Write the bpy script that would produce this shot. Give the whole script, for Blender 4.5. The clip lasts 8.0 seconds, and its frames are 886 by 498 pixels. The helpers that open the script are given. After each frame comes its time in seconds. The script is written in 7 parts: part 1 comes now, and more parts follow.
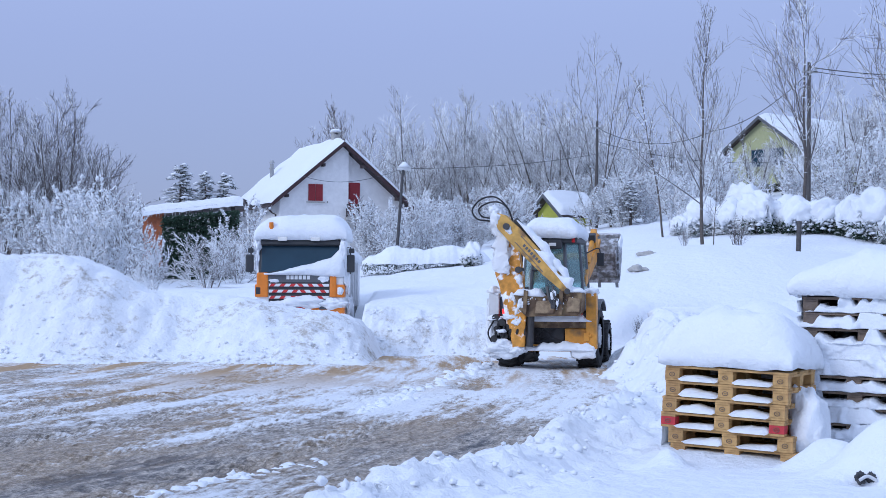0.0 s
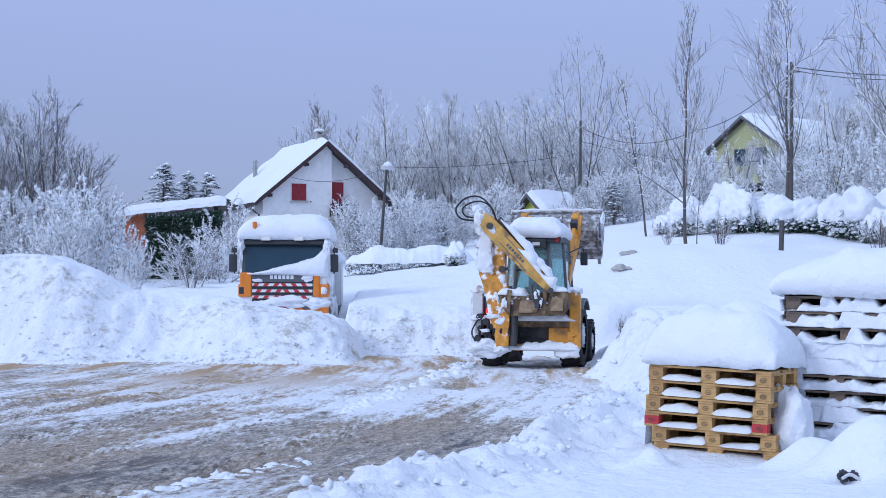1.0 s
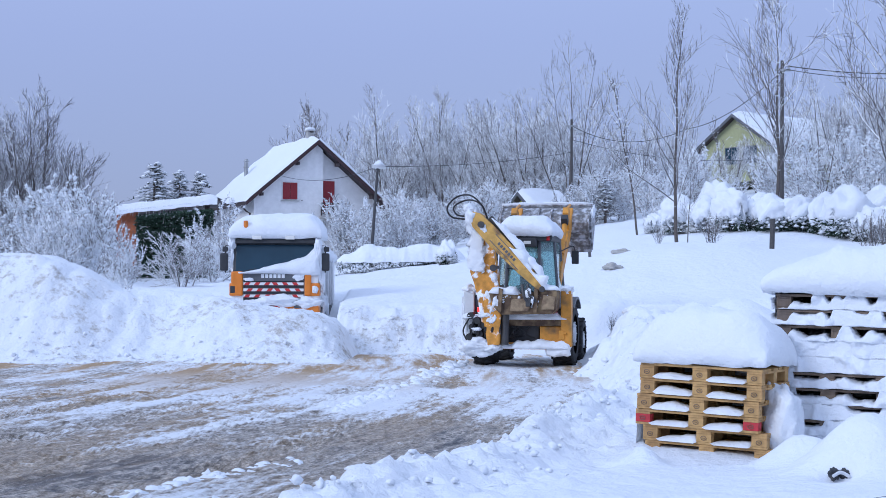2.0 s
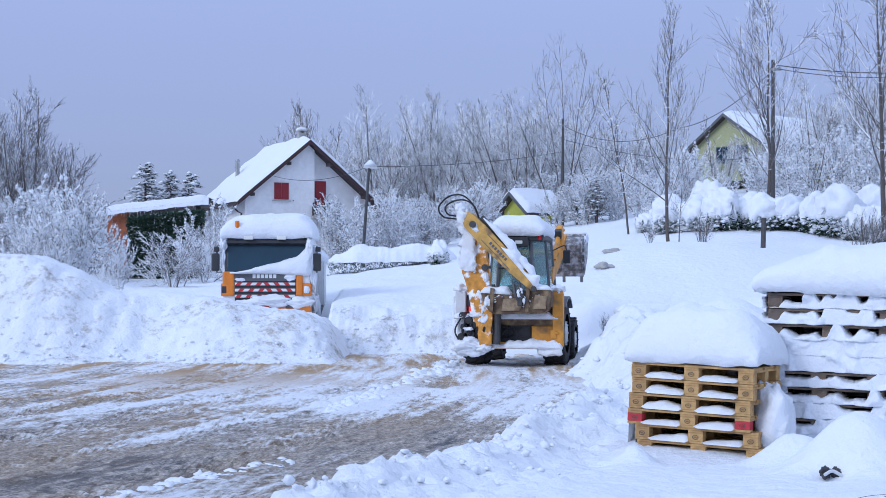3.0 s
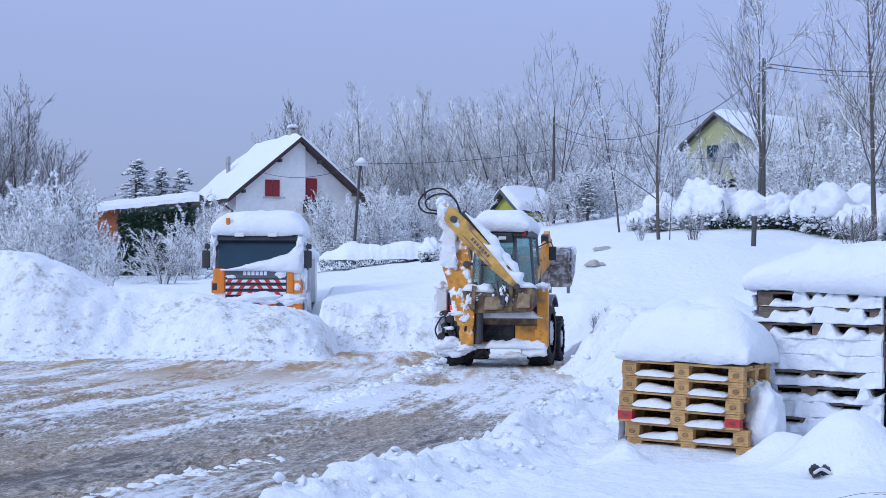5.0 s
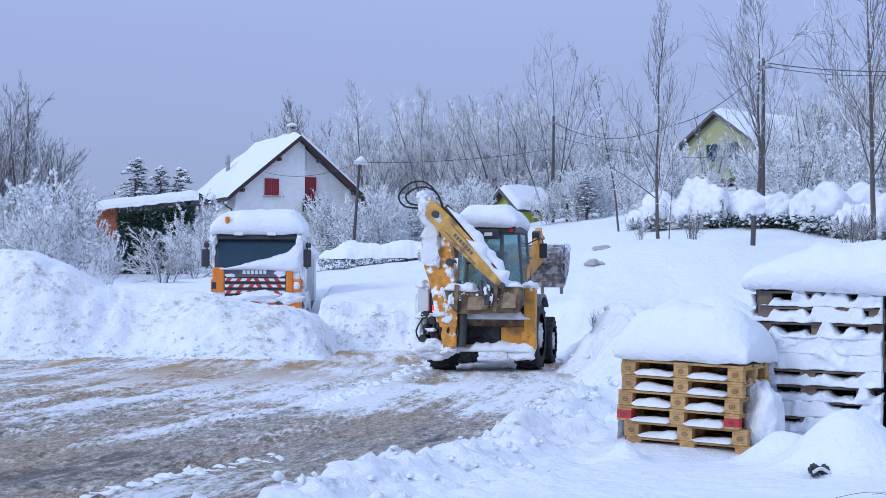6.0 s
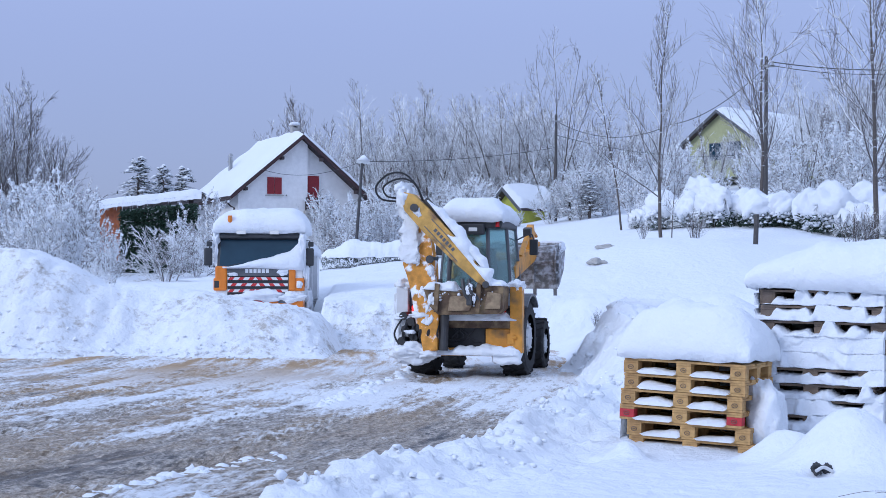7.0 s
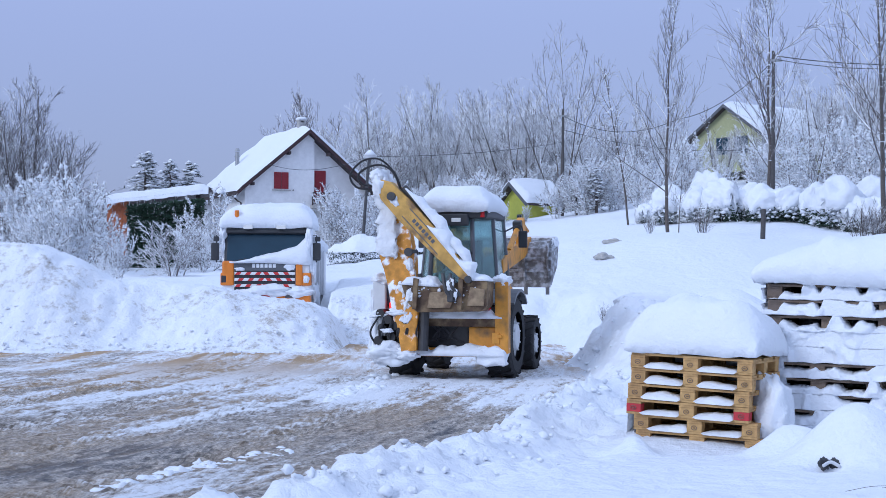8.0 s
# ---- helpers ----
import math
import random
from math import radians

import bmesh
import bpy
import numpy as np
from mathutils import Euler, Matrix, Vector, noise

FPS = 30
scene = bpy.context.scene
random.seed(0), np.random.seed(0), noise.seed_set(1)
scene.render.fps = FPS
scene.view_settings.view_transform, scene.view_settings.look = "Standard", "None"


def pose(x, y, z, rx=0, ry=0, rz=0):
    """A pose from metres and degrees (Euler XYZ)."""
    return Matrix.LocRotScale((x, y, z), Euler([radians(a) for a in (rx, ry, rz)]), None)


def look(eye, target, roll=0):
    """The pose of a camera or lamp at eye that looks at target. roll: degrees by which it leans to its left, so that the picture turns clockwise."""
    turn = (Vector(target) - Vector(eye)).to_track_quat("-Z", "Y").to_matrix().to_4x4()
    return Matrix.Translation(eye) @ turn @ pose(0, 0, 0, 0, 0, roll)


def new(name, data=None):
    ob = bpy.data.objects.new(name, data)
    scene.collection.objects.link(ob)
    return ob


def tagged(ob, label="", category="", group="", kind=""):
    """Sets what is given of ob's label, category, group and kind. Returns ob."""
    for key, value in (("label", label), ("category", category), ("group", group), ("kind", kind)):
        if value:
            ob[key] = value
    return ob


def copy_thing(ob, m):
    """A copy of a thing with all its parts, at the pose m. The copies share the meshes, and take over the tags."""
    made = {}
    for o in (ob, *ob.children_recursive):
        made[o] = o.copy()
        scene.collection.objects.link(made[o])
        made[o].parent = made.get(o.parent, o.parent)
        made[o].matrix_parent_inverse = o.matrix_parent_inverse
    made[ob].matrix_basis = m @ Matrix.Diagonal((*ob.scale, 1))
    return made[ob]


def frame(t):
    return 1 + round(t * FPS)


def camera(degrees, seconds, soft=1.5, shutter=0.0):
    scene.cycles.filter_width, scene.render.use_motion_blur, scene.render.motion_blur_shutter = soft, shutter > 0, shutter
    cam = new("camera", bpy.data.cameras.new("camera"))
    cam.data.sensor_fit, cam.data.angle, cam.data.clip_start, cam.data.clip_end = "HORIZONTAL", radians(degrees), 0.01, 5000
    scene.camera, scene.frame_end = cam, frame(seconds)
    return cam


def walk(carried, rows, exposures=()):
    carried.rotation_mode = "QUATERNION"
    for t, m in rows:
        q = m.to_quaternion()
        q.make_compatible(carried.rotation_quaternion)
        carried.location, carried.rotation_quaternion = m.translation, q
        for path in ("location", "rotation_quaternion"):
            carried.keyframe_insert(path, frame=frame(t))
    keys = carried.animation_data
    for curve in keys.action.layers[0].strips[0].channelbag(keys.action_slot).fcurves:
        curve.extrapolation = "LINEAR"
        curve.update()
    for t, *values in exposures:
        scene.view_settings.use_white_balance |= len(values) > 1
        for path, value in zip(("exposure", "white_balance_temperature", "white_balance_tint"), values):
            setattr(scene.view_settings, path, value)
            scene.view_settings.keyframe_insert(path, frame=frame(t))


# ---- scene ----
cam = camera(34, 8.0, soft=0.8)
# the tripod head turns a little: seconds, degrees to the right, upwards, lean
TURNS = [
    (0, -1.457, 1.567, 0.260),
    (0.5, -1.082, 1.552, 0.240),
    (1, -0.811, 1.551, 0.185),
    (1.5, -0.635, 1.508, 0.161),
    (3, -0.132, 1.493, -0.024),
    (3.5, 0.000, 1.430, -0.000),
    (4, 0.116, 1.411, 0.085),
    (4.5, 0.199, 1.410, 0.083),
    (6, 0.254, 1.355, 0.170),
    (6.5, 0.205, 1.350, 0.168),
    (7, 0.150, 1.307, 0.166),
    (7.5, 0.019, 1.234, 0.160),
    (8, -0.117, 1.099, 0.160),
]
walk(cam, [(t, pose(0, 0, 1.7, 90 + up, 0, -right) @ pose(0, 0, 0, 0, 0, lean)) for t, right, up, lean in TURNS], [(0, -0.15, 5380, 12), (8, -0.15, 5380, 12)])

# ---- sky and light: a dull, overcast winter day ----
world = bpy.data.worlds.new("winter_sky")
scene.world = world
world.use_nodes = True
wn, wl = world.node_tree.nodes, world.node_tree.links
wn.clear()
sky = wn.new("ShaderNodeTexSky")
sky.sky_type, sky.sun_disc = "NISHITA", False
sky.sun_elevation, sky.sun_rotation = radians(28), radians(231)
sky_bg = wn.new("ShaderNodeBackground")
sky_bg.inputs["Strength"].default_value = 0.018
wl.new(sky.outputs["Color"], sky_bg.inputs["Color"])
# the cloud layer, brighter overhead than at the horizon
coord = wn.new("ShaderNodeTexCoord")
split = wn.new("ShaderNodeSeparateXYZ")
wl.new(coord.outputs["Generated"], split.inputs[0])
ramp = wn.new("ShaderNodeValToRGB")
ramp.color_ramp.elements[0].position, ramp.color_ramp.elements[0].color = 0.0, (0.33, 0.35, 0.47, 1)
ramp.color_ramp.elements[1].position, ramp.color_ramp.elements[1].color = 1.0, (0.92, 1.02, 1.24, 1)
e = ramp.color_ramp.elements.new(0.17)
e.color = (0.435, 0.465, 0.655, 1)
e = ramp.color_ramp.elements.new(0.45)
e.color = (0.68, 0.75, 0.97, 1)
wl.new(split.outputs["Z"], ramp.inputs["Fac"])
cloud_bg = wn.new("ShaderNodeBackground")
wl.new(ramp.outputs["Color"], cloud_bg.inputs["Color"])
cloud_bg.inputs["Strength"].default_value = 0.92
add = wn.new("ShaderNodeAddShader")
wl.new(sky_bg.outputs[0], add.inputs[0])
wl.new(cloud_bg.outputs[0], add.inputs[1])
wo = wn.new("ShaderNodeOutputWorld")
wl.new(add.outputs[0], wo.inputs["Surface"])

sun_data = bpy.data.lights.new("sun", "SUN")
sun_data.energy, sun_data.angle, sun_data.color = 1.35, radians(20), (1.0, 0.97, 0.93)
sun = new("sun", sun_data)
sun.matrix_world = look((-40, -25, 34), (10, 15, 0))

# ---- materials ----
def material(name, color, rough=0.7, metal=0.0, grain=0.0, scale=30.0, bump=0.0, bump_scale=60.0, second=None, second_scale=3.0, second_at=0.55, soft_edge=0.1):
    """A surface with fine grain (lighter and darker by that share), an optional second colour in patches, and relief."""
    m = bpy.data.materials.new(name)
    m.use_nodes = True
    n, l = m.node_tree.nodes, m.node_tree.links
    b = n["Principled BSDF"]
    b.inputs["Roughness"].default_value, b.inputs["Metallic"].default_value = rough, metal
    tc = n.new("ShaderNodeTexCoord")
    base = n.new("ShaderNodeRGB")
    base.outputs[0].default_value = (*color, 1)
    out = base.outputs[0]
    if second:
        t = n.new("ShaderNodeTexNoise")
        t.inputs["Scale"].default_value, t.inputs["Detail"].default_value = second_scale, 6
        l.new(tc.outputs["Object"], t.inputs["Vector"])
        r = n.new("ShaderNodeMapRange")
        r.inputs["From Min"].default_value, r.inputs["From Max"].default_value = second_at - soft_edge, second_at + soft_edge
        l.new(t.outputs["Fac"], r.inputs["Value"])
        mx = n.new("ShaderNodeMixRGB")
        mx.inputs["Color2"].default_value = (*second, 1)
        l.new(r.outputs[0], mx.inputs["Fac"])
        l.new(out, mx.inputs["Color1"])
        out = mx.outputs[0]
    if grain:
        t = n.new("ShaderNodeTexNoise")
        t.inputs["Scale"].default_value, t.inputs["Detail"].default_value = scale, 5
        l.new(tc.outputs["Object"], t.inputs["Vector"])
        hs = n.new("ShaderNodeHueSaturation")
        r = n.new("ShaderNodeMapRange")
        r.inputs["From Min"].default_value, r.inputs["From Max"].default_value = 0.3, 0.7
        r.inputs["To Min"].default_value, r.inputs["To Max"].default_value = 1 - grain, 1 + grain
        l.new(t.outputs["Fac"], r.inputs["Value"])
        l.new(r.outputs[0], hs.inputs["Value"])
        l.new(out, hs.inputs["Color"])
        out = hs.outputs[0]
    l.new(out, b.inputs["Base Color"])
    if bump:
        t = n.new("ShaderNodeTexNoise")
        t.inputs["Scale"].default_value, t.inputs["Detail"].default_value = bump_scale, 6
        l.new(tc.outputs["Object"], t.inputs["Vector"])
        bp = n.new("ShaderNodeBump")
        bp.inputs["Strength"].default_value, bp.inputs["Distance"].default_value = bump, 0.02
        l.new(t.outputs["Fac"], bp.inputs["Height"])
        l.new(bp.outputs[0], b.inputs["Normal"])
    return m


def snowy(name, color, cover=0.35, rough=0.8, grain=0.25, scale=20.0, patch_scale=6.0, soft=0.15, speck=0.3):
    """A surface on which snow lies where it faces up, with a ragged edge."""
    m = material(name, color, rough, 0.0, grain, scale, 0.3, scale * 2)
    n, l = m.node_tree.nodes, m.node_tree.links
    b = n["Principled BSDF"]
    out = b.inputs["Base Color"].links[0].from_socket
    geo = n.new("ShaderNodeNewGeometry")
    sp = n.new("ShaderNodeSeparateXYZ")
    l.new(geo.outputs["Normal"], sp.inputs[0])
    t = n.new("ShaderNodeTexNoise")
    t.inputs["Scale"].default_value, t.inputs["Detail"].default_value = patch_scale, 5
    l.new(geo.outputs["Position"], t.inputs["Vector"])
    ad = n.new("ShaderNodeMath")
    ad.operation = "MULTIPLY_ADD"
    l.new(t.outputs["Fac"], ad.inputs[0])
    ad.inputs[1].default_value = speck * 4
    l.new(sp.outputs["Z"], ad.inputs[2])
    r = n.new("ShaderNodeMapRange")
    lim = cover + speck * 2
    r.inputs["From Min"].default_value, r.inputs["From Max"].default_value = lim - soft, lim + soft
    l.new(ad.outputs[0], r.inputs["Value"])
    mx = n.new("ShaderNodeMixRGB")
    mx.inputs["Color2"].default_value = (0.88, 0.9, 0.92, 1)
    l.new(r.outputs[0], mx.inputs["Fac"])
    l.new(out, mx.inputs["Color1"])
    l.new(mx.outputs[0], b.inputs["Base Color"])
    return m


def snow_material(name, color=(0.82, 0.84, 0.872), lumps=7.0, strength=0.5, dirt=None):
    m = bpy.data.materials.new(name)
    m.use_nodes = True
    n, l = m.node_tree.nodes, m.node_tree.links
    b = n["Principled BSDF"]
    b.inputs["Roughness"].default_value = 0.75
    b.inputs["Specular IOR Level"].default_value = 0.25
    tc = n.new("ShaderNodeNewGeometry")
    t1 = n.new("ShaderNodeTexNoise")
    t1.inputs["Scale"].default_value, t1.inputs["Detail"].default_value = lumps, 8
    t1.inputs["Roughness"].default_value = 0.6
    l.new(tc.outputs["Position"], t1.inputs["Vector"])
    bp = n.new("ShaderNodeBump")
    bp.inputs["Strength"].default_value, bp.inputs["Distance"].default_value = strength, 0.14
    l.new(t1.outputs["Fac"], bp.inputs["Height"])
    l.new(bp.outputs[0], b.inputs["Normal"])
    t2 = n.new("ShaderNodeTexNoise")
    t2.inputs["Scale"].default_value, t2.inputs["Detail"].default_value = 0.6, 4
    l.new(tc.outputs["Position"], t2.inputs["Vector"])
    mx = n.new("ShaderNodeMixRGB")
    mx.inputs["Color1"].default_value = (color[0] * 0.96, color[1] * 0.975, color[2] * 0.985, 1)
    mx.inputs["Color2"].default_value = (*color, 1)
    l.new(t2.outputs["Fac"], mx.inputs["Fac"])
    out = mx.outputs[0]
    if dirt:
        # grit and grass thrown up with the ploughed snow
        at = n.new("ShaderNodeAttribute")
        at.attribute_name = "grit"
        t3 = n.new("ShaderNodeTexNoise")
        t3.inputs["Scale"].default_value, t3.inputs["Detail"].default_value = 3.5, 14
        t3.inputs["Roughness"].default_value = 0.8
        l.new(tc.outputs["Position"], t3.inputs["Vector"])
        t4 = n.new("ShaderNodeTexNoise")
        t4.inputs["Scale"].default_value, t4.inputs["Detail"].default_value = 0.55, 4
        l.new(tc.outputs["Position"], t4.inputs["Vector"])
        spread = n.new("ShaderNodeMath")
        spread.operation = "MULTIPLY_ADD"
        l.new(t4.outputs["Fac"], spread.inputs[0])
        spread.inputs[1].default_value = 0.45
        l.new(t3.outputs["Fac"], spread.inputs[2])
        rr = n.new("ShaderNodeMapRange")
        rr.inputs["From Min"].default_value, rr.inputs["From Max"].default_value = 0.75, 0.93
        l.new(spread.outputs[0], rr.inputs["Value"])
        r = n.new("ShaderNodeMath")
        r.operation = "MULTIPLY"
        l.new(at.outputs["Fac"], r.inputs[0])
        l.new(rr.outputs[0], r.inputs[1])
        m2 = n.new("ShaderNodeMixRGB")
        m2.inputs["Color2"].default_value = (*dirt, 1)
        l.new(r.outputs[0], m2.inputs["Fac"])
        l.new(out, m2.inputs["Color1"])
        out = m2.outputs[0]
    l.new(out, b.inputs["Base Color"])
    return m


def road_material():
    """Slush, packed snow, grit and wet asphalt in bands along the curve that the machines drive."""
    m = bpy.data.materials.new("slushy_road")
    m.use_nodes = True
    n, l = m.node_tree.nodes, m.node_tree.links
    b = n["Principled BSDF"]
    geo = n.new("ShaderNodeNewGeometry")

    def math_node(op, a, c=None, d=None):
        k = n.new("ShaderNodeMath")
        k.operation = op
        for i, v in enumerate((a, c, d)):
            if v is None:
                continue
            if isinstance(v, (int, float)):
                k.inputs[i].default_value = v
            else:
                l.new(v, k.inputs[i])
        return k.outputs[0]

    def ranged(v, lo, hi, a=0.0, c=1.0):
        r = n.new("ShaderNodeMapRange")
        r.inputs["From Min"].default_value, r.inputs["From Max"].default_value = lo, hi
        r.inputs["To Min"].default_value, r.inputs["To Max"].default_value = a, c
        l.new(v, r.inputs["Value"])
        return r.outputs[0]

    def noised(vec, scale, detail=5, rough=0.55):
        t = n.new("ShaderNodeTexNoise")
        t.inputs["Scale"].default_value, t.inputs["Detail"].default_value, t.inputs["Roughness"].default_value = scale, detail, rough
        l.new(vec, t.inputs["Vector"])
        return t.outputs["Fac"]

    def mixed(f, a, c):
        k = n.new("ShaderNodeMixRGB")
        l.new(f, k.inputs["Fac"])
        for s, v in (("Color1", a), ("Color2", c)):
            if isinstance(v, tuple):
                k.inputs[s].default_value = (*v, 1)
            else:
                l.new(v, k.inputs[s])
        return k.outputs[0]

    sub = n.new("ShaderNodeVectorMath")
    sub.operation = "SUBTRACT"
    l.new(geo.outputs["Position"], sub.inputs[0])
    sub.inputs[1].default_value = (-60.0, 31.0, 0)
    sp = n.new("ShaderNodeSeparateXYZ")
    l.new(sub.outputs[0], sp.inputs[0])
    rad = math_node("SQRT", math_node("ADD", math_node("POWER", sp.outputs["X"], 2.0), math_node("POWER", sp.outputs["Y"], 2.0)))
    ang = math_node("ARCTAN2", sp.outputs["Y"], sp.outputs["X"])
    along = n.new("ShaderNodeCombineXYZ")
    l.new(rad, along.inputs["X"])
    l.new(math_node("MULTIPLY", ang, 6.4), along.inputs["Y"])
    bands = noised(along.outputs[0], 1.1, 7, 0.62)
    fine = noised(along.outputs[0], 4.5, 6, 0.7)
    wide = noised(geo.outputs["Position"], 0.33, 4)
    lump = noised(geo.outputs["Position"], 9.0, 8, 0.7)
    yy = n.new("ShaderNodeSeparateXYZ")
    l.new(geo.outputs["Position"], yy.inputs[0])
    # more bare ground near the gate, more packed snow towards the banks
    far = ranged(yy.outputs["Y"], 12.0, 29.0, -0.24, 0.10)
    cover = math_node("ADD", math_node("ADD", math_node("MULTIPLY_ADD", bands, 1.25, -0.25), math_node("MULTIPLY", fine, 0.5)), math_node("ADD", math_node("MULTIPLY_ADD", wide, 0.6, -0.15), far))
    crust = n.new("ShaderNodeVectorMath")
    crust.operation = "MULTIPLY"
    l.new(along.outputs[0], crust.inputs[0])
    crust.inputs[1].default_value = (10.0, 22.0, 1.0)
    chop = noised(crust.outputs[0], 1.0, 10, 0.75)
    cover = math_node("ADD", cover, math_node("MULTIPLY_ADD", lump, 0.35, -0.35))
    cover = math_node("ADD", cover, math_node("MULTIPLY_ADD", chop, 0.95, -0.43))
    # ridges keep their snow, hollows are wet
    cover = math_node("ADD", cover, math_node("MULTIPLY_ADD", yy.outputs["Z"], 3.2, -0.04))
    inner = ranged(rad, 54.0, 58.5, 0.0, 0.15)
    late = ranged(yy.outputs["Y"], 15.5, 22.0, 0.0, 1.0)
    cover = math_node("MULTIPLY_ADD", inner, late, cover)
    grain = noised(geo.outputs["Position"], 26.0, 7, 0.75)
    slush = mixed(ranged(math_node("ADD", math_node("MULTIPLY", chop, 0.5), math_node("MULTIPLY", grain, 0.5)), 0.42, 0.58), (0.13, 0.105, 0.08), (0.58, 0.53, 0.47))
    asphalt = mixed(lump, (0.05, 0.05, 0.055), (0.11, 0.105, 0.10))
    low = mixed(ranged(cover, 0.26, 0.42), asphalt, slush)
    gritty = math_node("MULTIPLY", ranged(noised(along.outputs[0], 0.75, 8, 0.7), 0.45, 0.56), ranged(yy.outputs["Y"], 17.0, 27.0, 0.3, 1.0))
    sand = mixed(gritty, low, (0.36, 0.235, 0.10))
    speck = n.new("ShaderNodeHueSaturation")
    l.new(ranged(noised(geo.outputs["Position"], 15.0, 9, 0.8), 0.36, 0.64, 0.5, 1.5), speck.inputs["Value"])
    l.new(sand, speck.inputs["Color"])
    sand = speck.outputs[0]
    col = mixed(ranged(cover, 0.58, 0.81), sand, (0.84, 0.86, 0.89))
    spill = math_node("MULTIPLY", ranged(noised(along.outputs[0], 0.55, 9, 0.72), 0.47, 0.55), ranged(yy.outputs["Y"], 22.0, 29.0, 0.0, 0.9))
    col = mixed(spill, col, mixed(chop, (0.22, 0.12, 0.04), (0.54, 0.35, 0.14)))
    l.new(col, b.inputs["Base Color"])
    l.new(ranged(cover, 0.38, 0.8, 0.42, 0.85), b.inputs["Roughness"])
    b.inputs["Specular IOR Level"].default_value = 0.35
    bp = n.new("ShaderNodeBump")
    bp.inputs["Strength"].default_value, bp.inputs["Distance"].default_value = 0.8, 0.05
    l.new(math_node("ADD", math_node("ADD", cover, math_node("MULTIPLY", lump, 0.5)), math_node("MULTIPLY", grain, 0.5)), bp.inputs["Height"])
    l.new(bp.outputs[0], b.inputs["Normal"])
    return m


SNOW = snow_material("snow", lumps=6.0, strength=0.45)
GROUND_SNOW = snow_material("ground_snow", lumps=4.5, strength=0.6, dirt=(0.30, 0.26, 0.20))
ROAD = road_material()
PLASTER = material("white_plaster", (0.84, 0.83, 0.82), 0.85, grain=0.05, scale=4, bump=0.15, second=(0.77, 0.76, 0.75), second_scale=0.8)
RED_PAINT = material("red_shutter_paint", (0.25, 0.018, 0.025), 0.6, grain=0.12, scale=12, bump=0.1)
BARGE = material("red_brown_bargeboard", (0.05, 0.024, 0.026), 0.7, grain=0.2, scale=15)
DARK_WOOD = material("dark_stained_wood", (0.06, 0.045, 0.045), 0.7, grain=0.25, scale=18, bump=0.2)
CHROME_GREY = material("grey_metal", (0.35, 0.36, 0.37), 0.45, 0.6, grain=0.1, scale=15)
CONCRETE = material("concrete", (0.42, 0.41, 0.39), 0.85, grain=0.12, scale=10, bump=0.3)
YELLOW_WALL = material("lime_yellow_plaster", (0.40, 0.41, 0.22), 0.85, grain=0.07, scale=4, bump=0.15)
BRIGHT_LIME = material("bright_lime_plaster", (0.52, 0.53, 0.09), 0.85, grain=0.06, scale=4, bump=0.1)
ORANGE_WALL = material("terracotta_block_wall", (0.52, 0.17, 0.07), 0.85, grain=0.15, scale=6, bump=0.2, second=(0.42, 0.14, 0.07), second_scale=2)
BARK = snowy("bark", (0.10, 0.085, 0.075), cover=0.45, speck=0.3, patch_scale=3.0)
TWIG = snowy("snowy_twigs", (0.16, 0.145, 0.145), cover=-0.14, speck=0.45, patch_scale=1.5, soft=0.3)
SHRUB_TWIG = snowy("snow_laden_twigs", (0.15, 0.13, 0.125), cover=-0.18, speck=0.45, patch_scale=1.2, soft=0.3)
NEAR_TWIG = snowy("bare_twigs", (0.115, 0.10, 0.098), cover=0.22, speck=0.3, patch_scale=2.5, soft=0.2)
POLE_WOOD = snowy("weathered_pole_wood", (0.075, 0.07, 0.068), cover=0.9, speck=0.15, patch_scale=3.0)
PALLET_WOOD = material("pallet_pine", (0.52, 0.32, 0.12), 0.75, grain=0.22, scale=14, bump=0.3, second=(0.36, 0.21, 0.08), second_scale=5)
OLD_PALLET = material("weathered_pallet_wood", (0.20, 0.145, 0.10), 0.8, grain=0.25, scale=14, bump=0.3, second=(0.13, 0.10, 0.08), second_scale=5)
PALLET_RED = material("red_marking_paint", (0.45, 0.03, 0.04), 0.7, grain=0.15, scale=20)
MACHINE_YELLOW = material("machine_yellow_paint", (0.62, 0.275, 0.03), 0.5, grain=0.15, scale=8, bump=0.08, second=(0.20, 0.12, 0.05), second_scale=3.0, second_at=0.62)
CAKED_YELLOW = material("snow_caked_yellow_paint", (0.60, 0.27, 0.035), 0.6, grain=0.3, scale=9, bump=0.5, bump_scale=14, second=(0.80, 0.82, 0.85), second_scale=4.5, second_at=0.575, soft_edge=0.035)
ARM_YELLOW = material("scuffed_arm_paint", (0.56, 0.33, 0.075), 0.6, grain=0.25, scale=7, bump=0.3, second=(0.22, 0.13, 0.06), second_scale=4.0, second_at=0.58, soft_edge=0.06)
MACHINE_GREY = material("dark_machine_grey", (0.05, 0.05, 0.053), 0.55, grain=0.2, scale=10)
BUCKET_STEEL = material("worn_bucket_steel", (0.22, 0.21, 0.205), 0.6, 0.3, grain=0.25, scale=9, bump=0.3, second=(0.50, 0.51, 0.54), second_scale=9, second_at=0.54)
BUCKET_BROWN = material("muddy_brown_steel", (0.09, 0.055, 0.032), 0.7, 0.1, grain=0.25, scale=9, bump=0.3, second=(0.24, 0.17, 0.09), second_scale=5)
SCRAPED_TAN = material("scraped_tan_steel", (0.30, 0.22, 0.13), 0.65, 0.1, grain=0.25, scale=9, bump=0.3, second=(0.14, 0.09, 0.055), second_scale=6)
